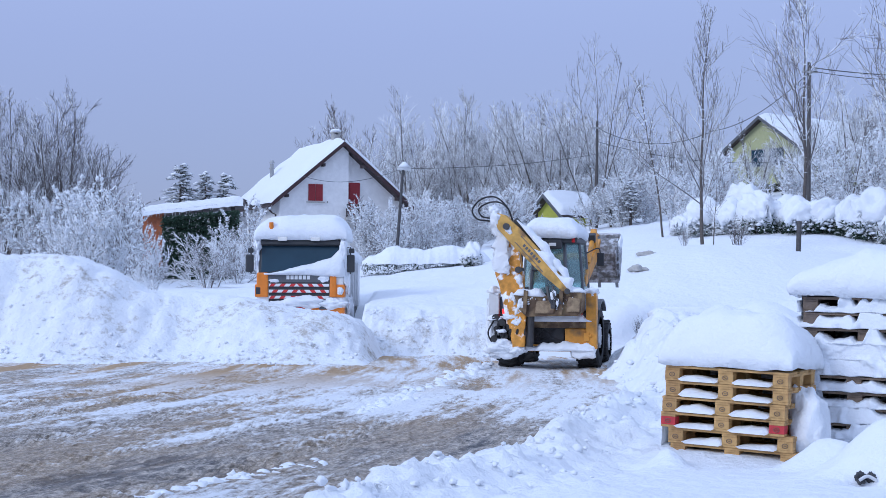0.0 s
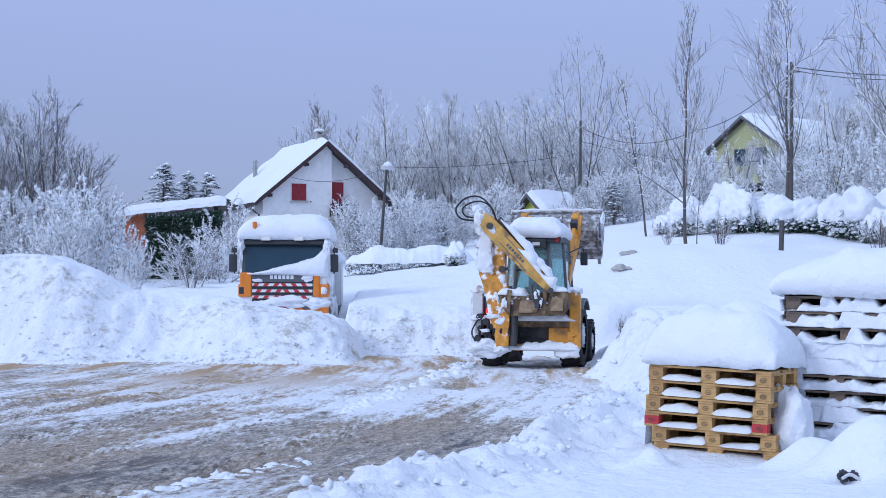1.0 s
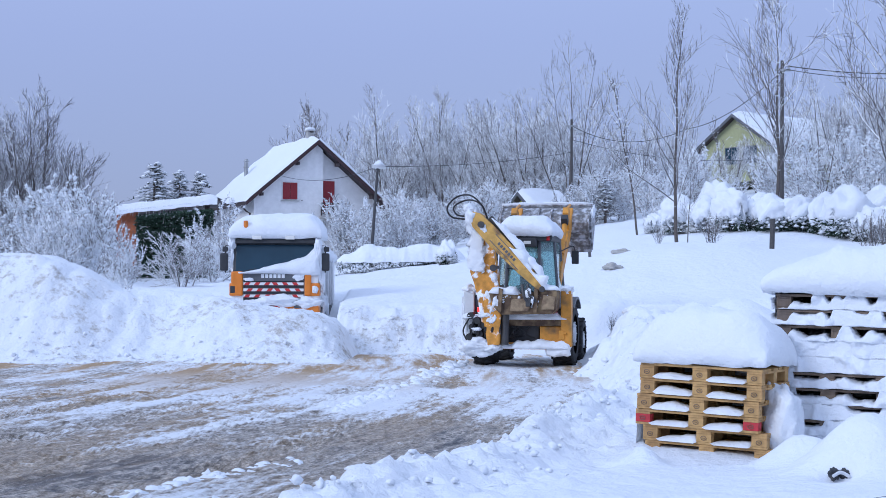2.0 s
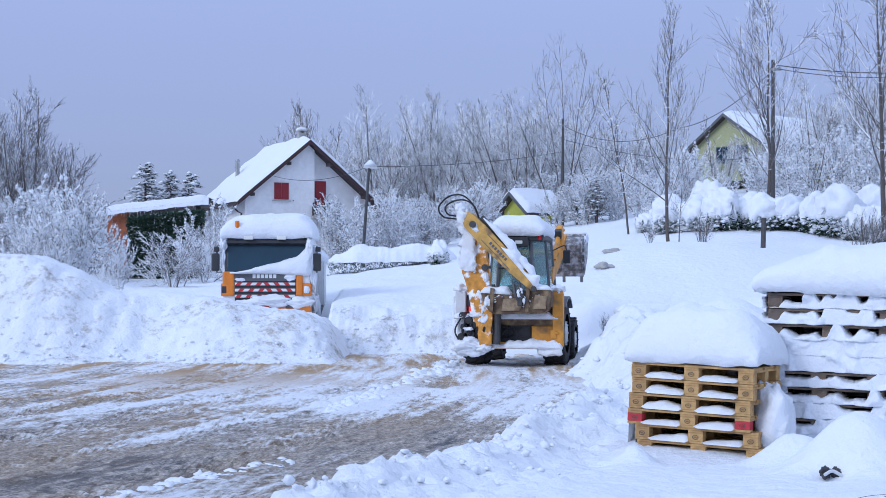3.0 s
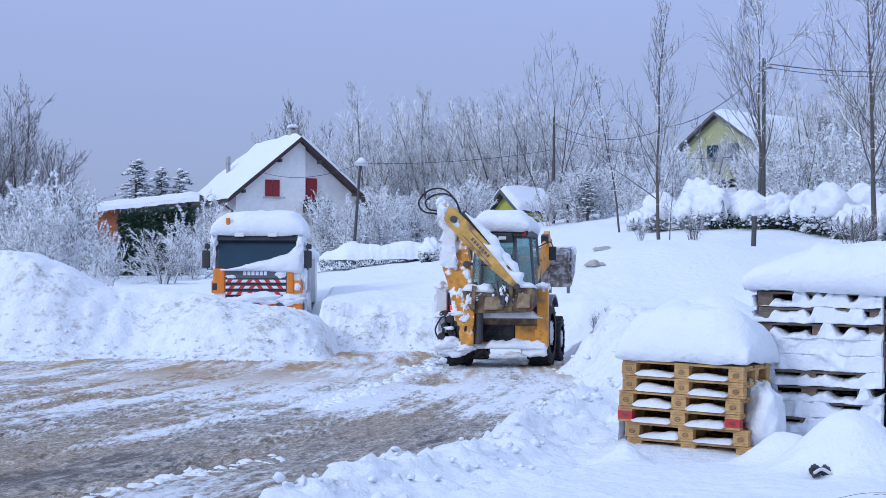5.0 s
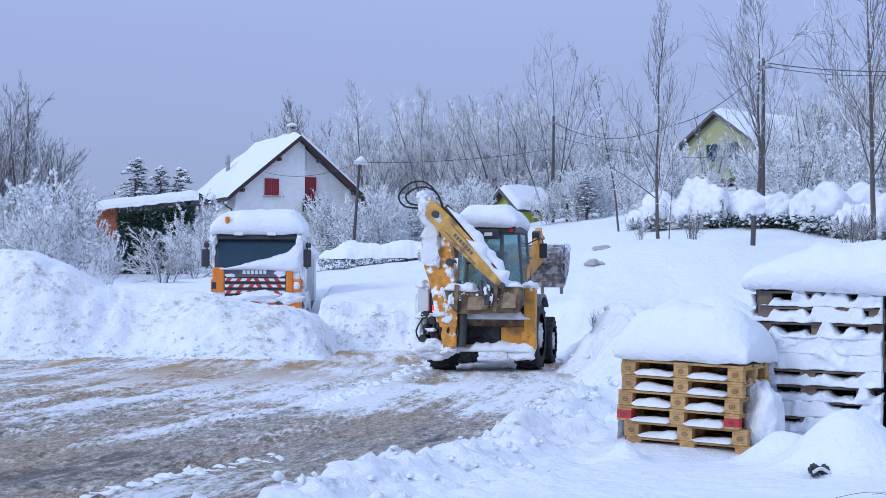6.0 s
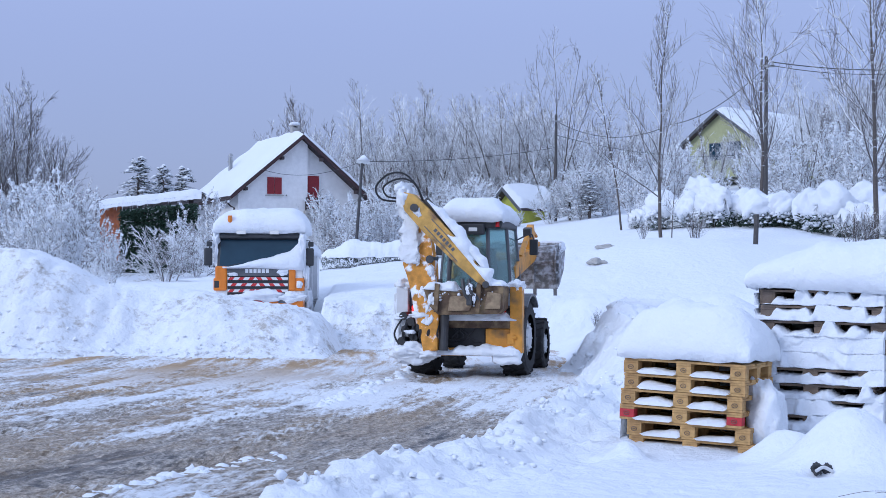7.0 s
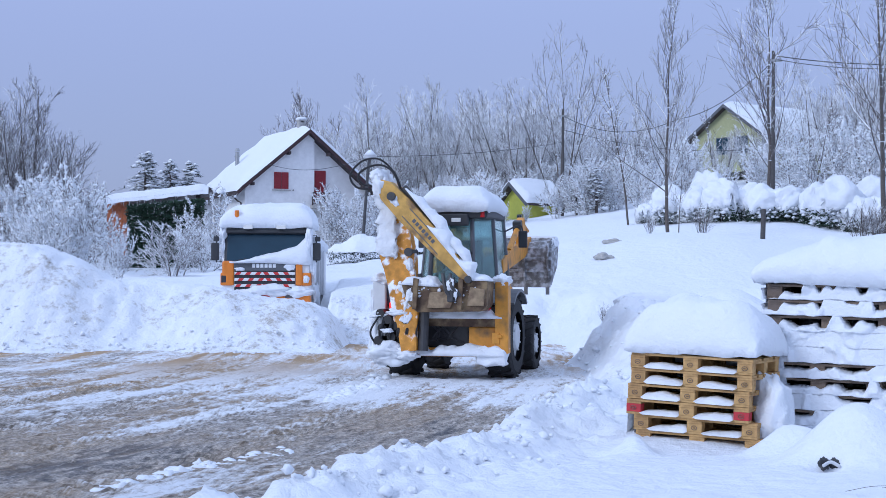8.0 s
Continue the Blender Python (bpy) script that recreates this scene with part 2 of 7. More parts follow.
TANK_BLUE = material("dark_blue_grey_plastic", (0.055, 0.07, 0.10), 0.5, grain=0.12, scale=10)
RUBBER = material("tyre_rubber", (0.025, 0.025, 0.027), 0.85, grain=0.2, scale=20, bump=0.2)
HOSE = material("black_hose_rubber", (0.018, 0.018, 0.02), 0.5)
TRUCK_ORANGE = material("truck_orange_paint", (0.68, 0.20, 0.015), 0.4, grain=0.08, scale=6)
TRUCK_BLACK = material("black_plastic", (0.03, 0.032, 0.036), 0.5, grain=0.1, scale=10)
TRUCK_GREY = material("dark_grey_panel", (0.10, 0.105, 0.115), 0.45, grain=0.1, scale=8)
STRIPE_RED = material("red_reflective_stripe", (0.50, 0.03, 0.03), 0.5, grain=0.05, scale=10)
STRIPE_WHITE = material("white_reflective_stripe", (0.75, 0.75, 0.74), 0.5, grain=0.05, scale=10)
LETTER = material("pale_lettering", (0.72, 0.73, 0.74), 0.4)
HEDGE_GREEN = snowy("dark_evergreen_leaves", (0.025, 0.05, 0.03), cover=0.55, speck=0.35, patch_scale=2.0)
IVY_GREEN = snowy("dark_ivy_leaves", (0.022, 0.05, 0.028), cover=0.95, speck=0.25, patch_scale=2.0)
CONIFER = snowy("snowy_conifer_needles", (0.03, 0.05, 0.04), cover=-0.35, speck=0.35, patch_scale=1.5)
WHITE_METAL = material("pale_metal", (0.62, 0.63, 0.64), 0.45, 0.2, grain=0.06, scale=8)


def glass_material(name, tint, rough=0.06):
    m = bpy.data.materials.new(name)
    m.use_nodes = True
    b = m.node_tree.nodes["Principled BSDF"]
    b.inputs["Base Color"].default_value = (*tint, 1)
    b.inputs["Roughness"].default_value = rough
    b.inputs["Transmission Weight"].default_value = 0.85
    b.inputs["IOR"].default_value = 1.45
    return m


GLASS = glass_material("tinted_glass", (0.52, 0.72, 0.72))
DARK_GLASS = material("dark_windscreen_glass", (0.022, 0.05, 0.075), 0.2, grain=0.1, scale=2)


DARK_GLASS.node_tree.nodes["Principled BSDF"].inputs["Specular IOR Level"].default_value = 0.3


def lamp_material(name, color, glow):
    m = bpy.data.materials.new(name)
    m.use_nodes = True
    b = m.node_tree.nodes["Principled BSDF"]
    b.inputs["Base Color"].default_value = (*color, 1)
    b.inputs["Roughness"].default_value = 0.2
    b.inputs["Emission Color"].default_value = (*color, 1)
    b.inputs["Emission Strength"].default_value = glow
    return m


TAIL_LIT = lamp_material("lit_tail_lamp", (1.0, 0.05, 0.04), 0.9)
TAIL_RED = lamp_material("red_tail_lens", (0.45, 0.01, 0.015), 0.0)
LENS = lamp_material("clear_lamp_lens", (0.75, 0.74, 0.70), 0.0)


# ---- mesh helpers ----
def mesh_object(name, verts, faces, mat, parent=None, smooth=False):
    me = bpy.data.meshes.new(name)
    me.from_pydata(verts, [], faces)
    me.update()
    if mat:
        me.materials.append(mat)
    if smooth:
        me.polygons.foreach_set("use_smooth", [True] * len(me.polygons))
    ob = new(name, me)
    if parent:
        ob.parent = parent
    return ob


def part(name, bm, mat, parent=None, label="", smooth=False):
    """Links a bmesh as one mesh object, under a thing or a part."""
    me = bpy.data.meshes.new(name)
    bmesh.ops.recalc_face_normals(bm, faces=bm.faces)
    bm.to_mesh(me)
    bm.free()
    me.materials.append(mat)
    if smooth:
        me.polygons.foreach_set("use_smooth", [True] * len(me.polygons))
    ob = new(name, me)
    if parent:
        ob.parent = parent
    if label:
        ob["label"] = label
    return ob


def thing(name, m, label, category, group="", kind=""):
    ob = new(name)
    ob.empty_display_size = 0.2
    ob.matrix_basis = m
    return tagged(ob, label, category, group, kind)


def box(bm, x0, x1, y0, y1, z0, z1, bevel=0.0, m=None):
    """Adds a box with rounded edges to bm."""
    got = bmesh.ops.create_cube(bm, size=1.0)["verts"]
    t = Matrix.Translation(((x0 + x1) / 2, (y0 + y1) / 2, (z0 + z1) / 2)) @ Matrix.Diagonal((x1 - x0, y1 - y0, z1 - z0, 1))
    bmesh.ops.transform(bm, matrix=(m @ t) if m else t, verts=got)
    if bevel:
        edges = list({ed for v in got for ed in v.link_edges})
        bmesh.ops.bevel(bm, geom=edges, offset=bevel, segments=2, affect="EDGES", profile=0.6)


def boxed(*args, bevel=0.0, m=None):
    bm = bmesh.new()
    box(bm, *args, bevel=bevel, m=m)
    return bm


def prism(bm, outline, y0, y1, bevel=0.0, m=None):
    """A plate whose outline is given in x, z and whose thickness runs from y0 to y1."""
    a = [bm.verts.new((x, y0, z)) for x, z in outline]
    b = [bm.verts.new((x, y1, z)) for x, z in outline]
    faces = [bm.faces.new(a), bm.faces.new(b[::-1])]
    k = len(a)
    for i in range(k):
        faces.append(bm.faces.new((a[i], b[i], b[(i + 1) % k], a[(i + 1) % k])))
    if m:
        bmesh.ops.transform(bm, matrix=m, verts=a + b)
    if bevel:
        bmesh.ops.bevel(bm, geom=list({ed for f in faces for ed in f.edges}), offset=bevel, segments=2, affect="EDGES", profile=0.6)


def rod(bm, p, q, r0, r1=None, sides=8):
    """A round bar from p to q."""
    p, q = Vector(p), Vector(q)
    r1 = r0 if r1 is None else r1
    axis = (q - p)
    turn = axis.to_track_quat("Z", "Y").to_matrix().to_4x4()
    bmesh.ops.create_cone(bm, cap_ends=True, segments=sides, radius1=r0, radius2=r1, depth=axis.length,
                          matrix=Matrix.Translation((p + q) / 2) @ turn)


def tube(bm, points, r, sides=6):
    """A bent pipe or cable through the points."""
    rings = []
    pts = [Vector(p) for p in points]
    for i, p in enumerate(pts):
        d = (pts[min(i + 1, len(pts) - 1)] - pts[max(i - 1, 0)]).normalized()
        u = d.orthogonal().normalized() if i == 0 else (rings_u - d * rings_u.dot(d)).normalized()
        rings_u = u
        v = d.cross(u)
        rings.append([bm.verts.new(p + r * (math.cos(a) * u + math.sin(a) * v)) for a in [2 * math.pi * k / sides for k in range(sides)]])
    for a, b in zip(rings, rings[1:]):
        for k in range(sides):
            bm.faces.new((a[k], a[(k + 1) % sides], b[(k + 1) % sides], b[k]))
    bm.faces.new(rings[0][::-1])
    bm.faces.new(rings[-1])


def bend(points, steps=10):
    """A smooth line through the points (Catmull-Rom)."""
    p = [Vector(a) for a in points]
    p = [2 * p[0] - p[1]] + p + [2 * p[-1] - p[-2]]
    out = []
    for i in range(1, len(p) - 2):
        for k in range(steps):
            t = k / steps
            out.append(0.5 * ((2 * p[i]) + (p[i + 1] - p[i - 1]) * t + (2 * p[i - 1] - 5 * p[i] + 4 * p[i + 1] - p[i + 2]) * t * t
                              + (3 * p[i] - p[i - 1] - 3 * p[i + 1] + p[i + 2]) * t ** 3))
    return out + [p[-2]]


def smooth(a, b, x):
    t = min(1.0, max(0.0, (x - a) / (b - a)))
    return t * t * (3 - 2 * t)


def between(x, xs, ys):
    return float(np.interp(x, xs, ys))


def rough(x, y, s, seed=0.0, octaves=3):
    return noise.fractal((x * s + seed, y * s - seed, seed * 0.37), 0.7, 2.1, octaves)


def snow_cap(bm, x0, x1, y0, y1, z0, height, droop=0.1, wobble=0.05, seed=1.0, step=0.12, pull=0.35):
    """A rounded pile of snow on a flat top: a dome with bulging rims and an uneven top, down to z0."""
    nx, ny = max(6, int((x1 - x0) / step)), max(6, int((y1 - y0) / step))
    rows = []
    for j in range(ny + 1):
        row = []
        for i in range(nx + 1):
            u, v = 2 * i / nx - 1, 2 * j / ny - 1
            # sines crowd the samples towards the rims
            us, vs = math.sin(u * math.pi / 2), math.sin(v * math.pi / 2)
            fu, fv = 1 - abs(us) ** 5, 1 - abs(vs) ** 5
            h = (max(fu, 0) ** pull) * (max(fv, 0) ** pull)
            x, y = x0 + (us + 1) / 2 * (x1 - x0), y0 + (vs + 1) / 2 * (y1 - y0)
            w = rough(x, y, 1.1, seed) * wobble * 2.0 + rough(x, y, 4.0, seed + 3) * wobble * 0.5
            edge = 1 - h
            bulge = droop * math.sin(min(1.0, h * 1.3) * math.pi) * 0.9
            gx = us * bulge * (abs(us) ** 6)
            gy = vs * bulge * (abs(vs) ** 6)
            lower = edge * (rough(x, y, 2.3, seed + 7) * droop)
            row.append(bm.verts.new((x + gx + w * us * 0.3, y + gy + w * vs * 0.3, z0 + h * (height + w) + lower * (1 if edge > 0.6 else 0))))
        rows.append(row)
    for j in range(ny):
        for i in range(nx):
            bm.faces.new((rows[j][i], rows[j][i + 1], rows[j + 1][i + 1], rows[j + 1][i]))
    rim = [rows[0][i] for i in range(nx + 1)] + [rows[j][nx] for j in range(1, ny + 1)] + [rows[ny][i] for i in range(nx - 1, -1, -1)] + [rows[j][0] for j in range(ny - 1, 0, -1)]
    bm.faces.new(rim[::-1])


# ---- the ground: one snow sheet with its banks ----
EDGE_Y = [-40, 0, 8, 9.5, 10, 11.6, 13.4, 15.4, 18, 24, 30, 60]
EDGE_X = [-4.5, -3.4, -2.05, -1.42, -1.15, -0.5, 0.1, 0.75, 1.75, 2.3, 2.7, 3.0]
CREST_X = [-60, -30, -10.9, -9.9, -9.0, -8.2, -7.2, -6.2, -5.6, -5.0, -4.4, -3.5, -3.0, -2.75, -2.4]
CREST_Z = [1.6, 2.2, 2.5, 2.45, 2.1, 1.65, 1.6, 1.52, 1.46, 1.34, 1.2, 1.1, 0.92, 0.7, 0.0]


def hill(x, y, cx, cy, rx, ry, h):
    d = ((x - cx) / rx) ** 2 + ((y - cy) / ry) ** 2
    return h * math.exp(-d)


def ground_z(x, y, fine=True):
    """Height of the snow (0 on the cleared yard)."""
    u = x / max(y, 5.0)
    grit = 0.0
    # the slope behind the yard
    k = 0.025 + 0.085 * smooth(-0.2, 0.26, u)
    far = min(max(y - 38, 0), 130) + 0.25 * max(y - 168, 0) * (1 if y < 600 else 600 / y)
    start = 36.0 + 4.5 * smooth(0, 1, (-3.0 - x) / 0.5)
    stop = start + 2.2 + 7.0 * smooth(0, 1, (-3.0 - x) / 0.6)
    wob = 0.45 * rough(x, y, 0.5, 5.0)
    back = 1.2 * smooth(start, stop, y + wob) + k * far
    z = back
    # ploughed bank along the left of the yard
    h = between(x, CREST_X, CREST_Z)
    w = rough(x, 3.0, 0.45, 2.0) * 0.5
    bank = h * smooth(31.7 + w, 35.2 + w, y) * (1 - smooth(35.8, 39.5, y))
    if bank > z:
        z = bank
        grit = smooth(31.7 + w, 32.4 + w, y) * (1 - 0.6 * smooth(34.3, 35.6, y))
    elif -3.0 < x < 1.2 and 35.5 < y < 38.5:
        grit = 0.9 * smooth(36, 36.5, y) * (1 - smooth(37.4, 38.2, y))
    # the right side: a shelf of snow beside the drive
    xb = between(y, EDGE_Y, EDGE_X) + 0.18 * rough(y, 1.0, 0.9, 9.0)
    d = x - xb
    if d > -0.2 and y < 60:
        shelf = between(y, [-10, 8, 11, 13, 16, 19, 24, 30, 36, 44, 60], [0.25, 0.28, 0.23, 0.12, 0.45, 0.78, 0.98, 1.1, 0.85, 0.4, 0.0])
        wide = between(y, [0, 9, 15, 18, 24, 28, 31, 35, 40], [0.5, 0.5, 0.6, 0.9, 1.15, 1.05, 1.2, 2.2, 3.0])
        z = max(z, shelf * smooth(-0.1, wide, d))
        rim = between(y, [0, 8, 10, 13, 15.4, 17.5], [0.05, 0.05, 0.12, 0.16, 0.16, 0.0])
        z += rim * math.exp(-((d - wide) / 0.45) ** 2)
    z += hill(x, y, 6.5, 45, 5.5, 5.5, 1.15) + hill(x, y, 3.36, 11.7, 0.46, 0.5, 0.5) + hill(x, y, 13, 60, 9, 10, 0.75) + hill(x, y, 4.75, 24.2, 0.75, 0.9, 0.55)
    z += hill(x, y, 3.2, 16.6, 0.8, 0.8, 0.55) + hill(x, y, 3.0, 12.85, 0.25, 0.3, 0.2) + hill(x, y, 3.7, 12.75, 0.9, 0.25, 0.25) - hill(x, y, 2.96, 11.15, 0.16, 0.14, 0.1)
    # small cleared heap left by the loader
    z += hill(x, y, 2.75, 27.6, 0.35, 0.5, 0.35) + hill(x, y, 3.7, 28.6, 0.9, 0.7, 0.25) + hill(x, y, 1.68, 13.0, 0.16, 0.25, 0.16) 
    if fine and z > 0.03:
        s = min(1.0, z / 0.35)
        z += s * (0.10 * rough(x, y, 0.35, 1.0) + 0.035 * rough(x, y, 1.7, 2.0))
        near = (1 - smooth(1.1, 2.2, d)) * (1 - smooth(18, 19.5, y)) if d > -0.3 else 0.0
        ploughed = max(grit, near, 1.0 if 20 < y < 36 and -0.2 < d < 1.6 else 0.0)
        if ploughed and y < 60:
            if y < 20:
                z += s * ploughed * (0.11 * rough(x, y, 1.3, 6.0, 2) + 0.13 * abs(rough(x, y, 3.2, 3.0, 3)) + 0.08 * abs(rough(x, y, 8.0, 5.0, 3)) - 0.06)
            else:
                z += s * ploughed * (0.16 * abs(rough(x, y, 1.4, 6.0, 2)) + 0.16 * abs(rough(x, y, 4.2, 3.0, 2)) - 0.08)
    return z, grit


def spaced(parts):
    out = []
    for a, b, step in parts:
        k = max(1, int(round((b - a) / step)))
        out += [a + (b - a) * i / k for i in range(k)]
    return out + [parts[-1][1]]


def build_ground():
    xs = spaced([(-2500, -300, 550), (-300, -60, 20), (-60, -20, 2), (-20, -12, 0.4), (-12, -3, 0.11), (-3, 4.6, 0.065), (4.6, 14, 0.3), (14, 60, 2), (60, 300, 20), (300, 2500, 550)])
    ys = spaced([(-400, -40, 60), (-40, 4, 4), (4, 8.5, 0.5), (8.5, 16, 0.06), (16, 40, 0.14), (40, 60, 0.5), (60, 180, 2.5), (180, 400, 20), (400, 4000, 400)])
    verts, grits = [], []
    for y in ys:
        for x in xs:
            z, g = ground_z(x, y)
            verts.append((x, y, z - 0.02))
            grits.append(g)
    nx = len(xs)
    faces = [(j * nx + i, j * nx + i + 1, (j + 1) * nx + i + 1, (j + 1) * nx + i) for j in range(len(ys) - 1) for i in range(nx - 1)]
    ob = mesh_object("ground", verts, faces, GROUND_SNOW, smooth=True)
    at = ob.data.attributes.new("grit", "FLOAT", "POINT")
    at.data.foreach_set("value", grits)
    tagged(ob, "deep fresh snow with ploughed banks on rising ground", "ground", kind="structure")


RUTS = ((54.3, 0.3), (55.6, 0.35), (57.2, 0.35), (58.7, 0.3), (60.3, 0.42))


def build_road():
    xs = spaced([(-40, -13, 1.0), (-13, -9, 0.15), (-9, 3.2, 0.06)])
    ys = spaced([(-20, 8, 1.0), (8, 24, 0.055), (24, 37.5, 0.15)])
    verts = []
    for y in ys:
        for x in xs:
            r = math.hypot(x + 60, y - 31)
            arc = math.atan2(y - 31, x + 60) * 60
            z = 0.016 + 0.018 * rough(r, arc * 0.12, 1.6, 4.0) + 0.014 * rough(r * 2.6, arc * 0.6, 1.3, 8.0) + (0.014 + 0.02 * (1 - smooth(20, 26, y))) * abs(rough(x, y, 5.0, 3.0))
            # tread marks pressed across the wheel tracks, slush squeezed up beside them
            for c, w in RUTS:
                f = math.exp(-((r - c) / w) ** 2)
                if f > 0.02:
                    lug = max(0.0, math.sin((arc + 0.5 * abs(r - c)) * 6.283 / 0.27)) * max(0.0, 0.6 + rough(x, y, 0.6, 6.0))
                    z += f * (0.048 * lug - 0.024)
                z += 0.02 * math.exp(-((abs(r - c) - w * 1.4) / 0.12) ** 2) * max(0.0, 0.7 + rough(r, arc * 0.5, 1.2, c))
            verts.append((x, y, z))
    nx = len(xs)
    faces = [(j * nx + i, j * nx + i + 1, (j + 1) * nx + i + 1, (j + 1) * nx + i) for j in range(len(ys) - 1) for i in range(nx - 1)]
    tagged(mesh_object("road", verts, faces, ROAD, smooth=True), "wet yard of asphalt, brown slush and packed snow", "road", kind="structure")


build_ground()
build_road()


# ---- the backhoe loader ----
def wheel(parent, x, y, r, w, name="wheel", face=1):
    """A lugged tyre on a dished rim; it turns about its own x axis."""
    bm = bmesh.new()
    prof = [(-0.5, 0.60), (-0.5, 0.86), (-0.42, 0.95), (-0.2, 0.975), (0.2, 0.975), (0.42, 0.95), (0.5, 0.86), (0.5, 0.60)]
    seg = 32
    rings = []
    for k in range(seg):
        a = 2 * math.pi * k / seg
        rings.append([bm.verts.new((u * w, math.cos(a) * v * r, math.sin(a) * v * r)) for u, v in prof])
    for k in range(seg):
        p, q = rings[k], rings[(k + 1) % seg]
        for i in range(len(prof) - 1):
            bm.faces.new((p[i], q[i], q[i + 1], p[i + 1]))
    lugs = 18
    tyre = part(name, bm, RUBBER, parent)
    tyre.matrix_basis = pose(x, y, r)
    for side in (-1, 1):
        me = None
        for k in range(lugs):
            a = 2 * math.pi * (k + (0.5 if side > 0 else 0)) / lugs
            m = Matrix.Rotation(a, 4, "X") @ pose(side * 0.24 * w, 0, r * 0.965, 0, 0, side * 32)
            if me is None:
                lug = part("tread_lug", boxed(-0.27 * w, 0.27 * w, -0.03, 0.03, -0.03, r * 0.045, bevel=0.006), RUBBER, tyre)
                me = lug.data
            else:
                lug = new("tread_lug", me)
                lug.parent = tyre
            lug.matrix_basis = m
    bm = bmesh.new()
    bmesh.ops.create_cone(bm, cap_ends=True, segments=24, radius1=r * 0.6, radius2=r * 0.6, depth=w * 0.6, matrix=Matrix.Rotation(math.pi / 2, 4, "Y"))
    bmesh.ops.create_cone(bm, cap_ends=True, segments=24, radius1=r * 0.42, radius2=r * 0.3, depth=w * 0.25, matrix=Matrix.Translation((face * w * 0.36, 0, 0)) @ Matrix.Rotation(math.pi / 2 * face, 4, "Y"))
    for k in range(8):
        a = 2 * math.pi * k / 8
        rod(bm, (face * w * 0.3, math.cos(a) * r * 0.34, math.sin(a) * r * 0.34), (face * w * 0.5, math.cos(a) * r * 0.34, math.sin(a) * r * 0.34), 0.018, sides=6)
    part("rim", bm, WHITE_METAL, tyre, "pale steel rim packed with snow")
    return tyre


def lumpy(name, spots, parent, mat=None, label="clinging snow", seed=0, amp=0.75):
    """Snow that clings in lumps: a few uneven blobs joined in one mesh."""
    rng = random.Random(seed)
    for x, y, z, rx, ry, rz in spots:
        bm = bmesh.new()
        got = bmesh.ops.create_icosphere(bm, subdivisions=4, radius=1.0)["verts"]
        s = rng.uniform(0, 50)
        for v in got:
            c = v.co
            n = 1 + amp * 0.6 * noise.noise((c.x * 1.5 + s, c.y * 1.5, c.z * 1.5 - s)) + amp * 0.3 * noise.noise((c.x * 3.5 - s, c.y * 3.5, c.z * 3.5 + s)) + 0.08 * noise.noise((c.x * 9, c.y * 9 + s, c.z * 9))
            v.co = Vector((x + c.x * rx * n, y + c.y * ry * n, z + c.z * rz * n))
        ob = part(name, bm, mat or SNOW, parent, label, smooth=True)
    return ob


def snow_strip(bm, p, q, w, h, seed=0.0, steps=14):
    """A ridge of snow along a bar from p to q."""
    p, q = Vector(p), Vector(q)
    d = (q - p).normalized()
    side = d.cross(Vector((0, 0, 1)))
    side = side.normalized() if side.length > 0.05 else Vector((0, 1, 0))
    up = side.cross(d)
    rings = []
    for i in range(steps + 1):
        t = i / steps
        k = max(0.12, min(1, 6 * t, 6 * (1 - t))) * (1 + 0.7 * rough(t * (q - p).length, seed, 3.0, seed))
        c = p + (q - p) * t
        rings.append([bm.verts.new(c + side * (math.cos(a) * w * 0.5 * (0.8 + 0.2 * k)) + up * (math.sin(a) * h * k if math.sin(a) > 0 else math.sin(a) * 0.012))
                      for a in [2 * math.pi * j / 10 for j in range(10)]])
    for a, b in zip(rings, rings[1:]):
        for j in range(10):
            bm.faces.new((a[j], a[(j + 1) % 10], b[(j + 1) % 10], b[j]))
    bm.faces.new(rings[0][::-1])
    bm.faces.new(rings[-1])


def specks(parent, spans, y, seed, n, r=0.04):
    """Flecks of snow stuck to a flat face; spans: x0, x1, z0, z1."""
    rng = random.Random(seed)
    bm = bmesh.new()
    for _ in range(n):
        x0, x1, z0, z1 = spans[rng.randrange(len(spans))]
        got = bmesh.ops.create_icosphere(bm, subdivisions=1, radius=1.0)["verts"]
        cx, cz, k = rng.uniform(x0, x1), rng.uniform(z0, z1), r * rng.uniform(0.3, 1.4)
        sx, sz = k * rng.uniform(0.6, 1.6), k * rng.uniform(0.6, 1.6)
        for v in got:
            q = rng.uniform(0.7, 1.3)
            v.co = Vector((cx + v.co.x * sx * q, y + v.co.y * 0.018, cz + v.co.z * sz * q))
    part("stuck_snow", bm, SNOW, parent, "flecks of stuck snow", smooth=True)["kind"] = "stuff"


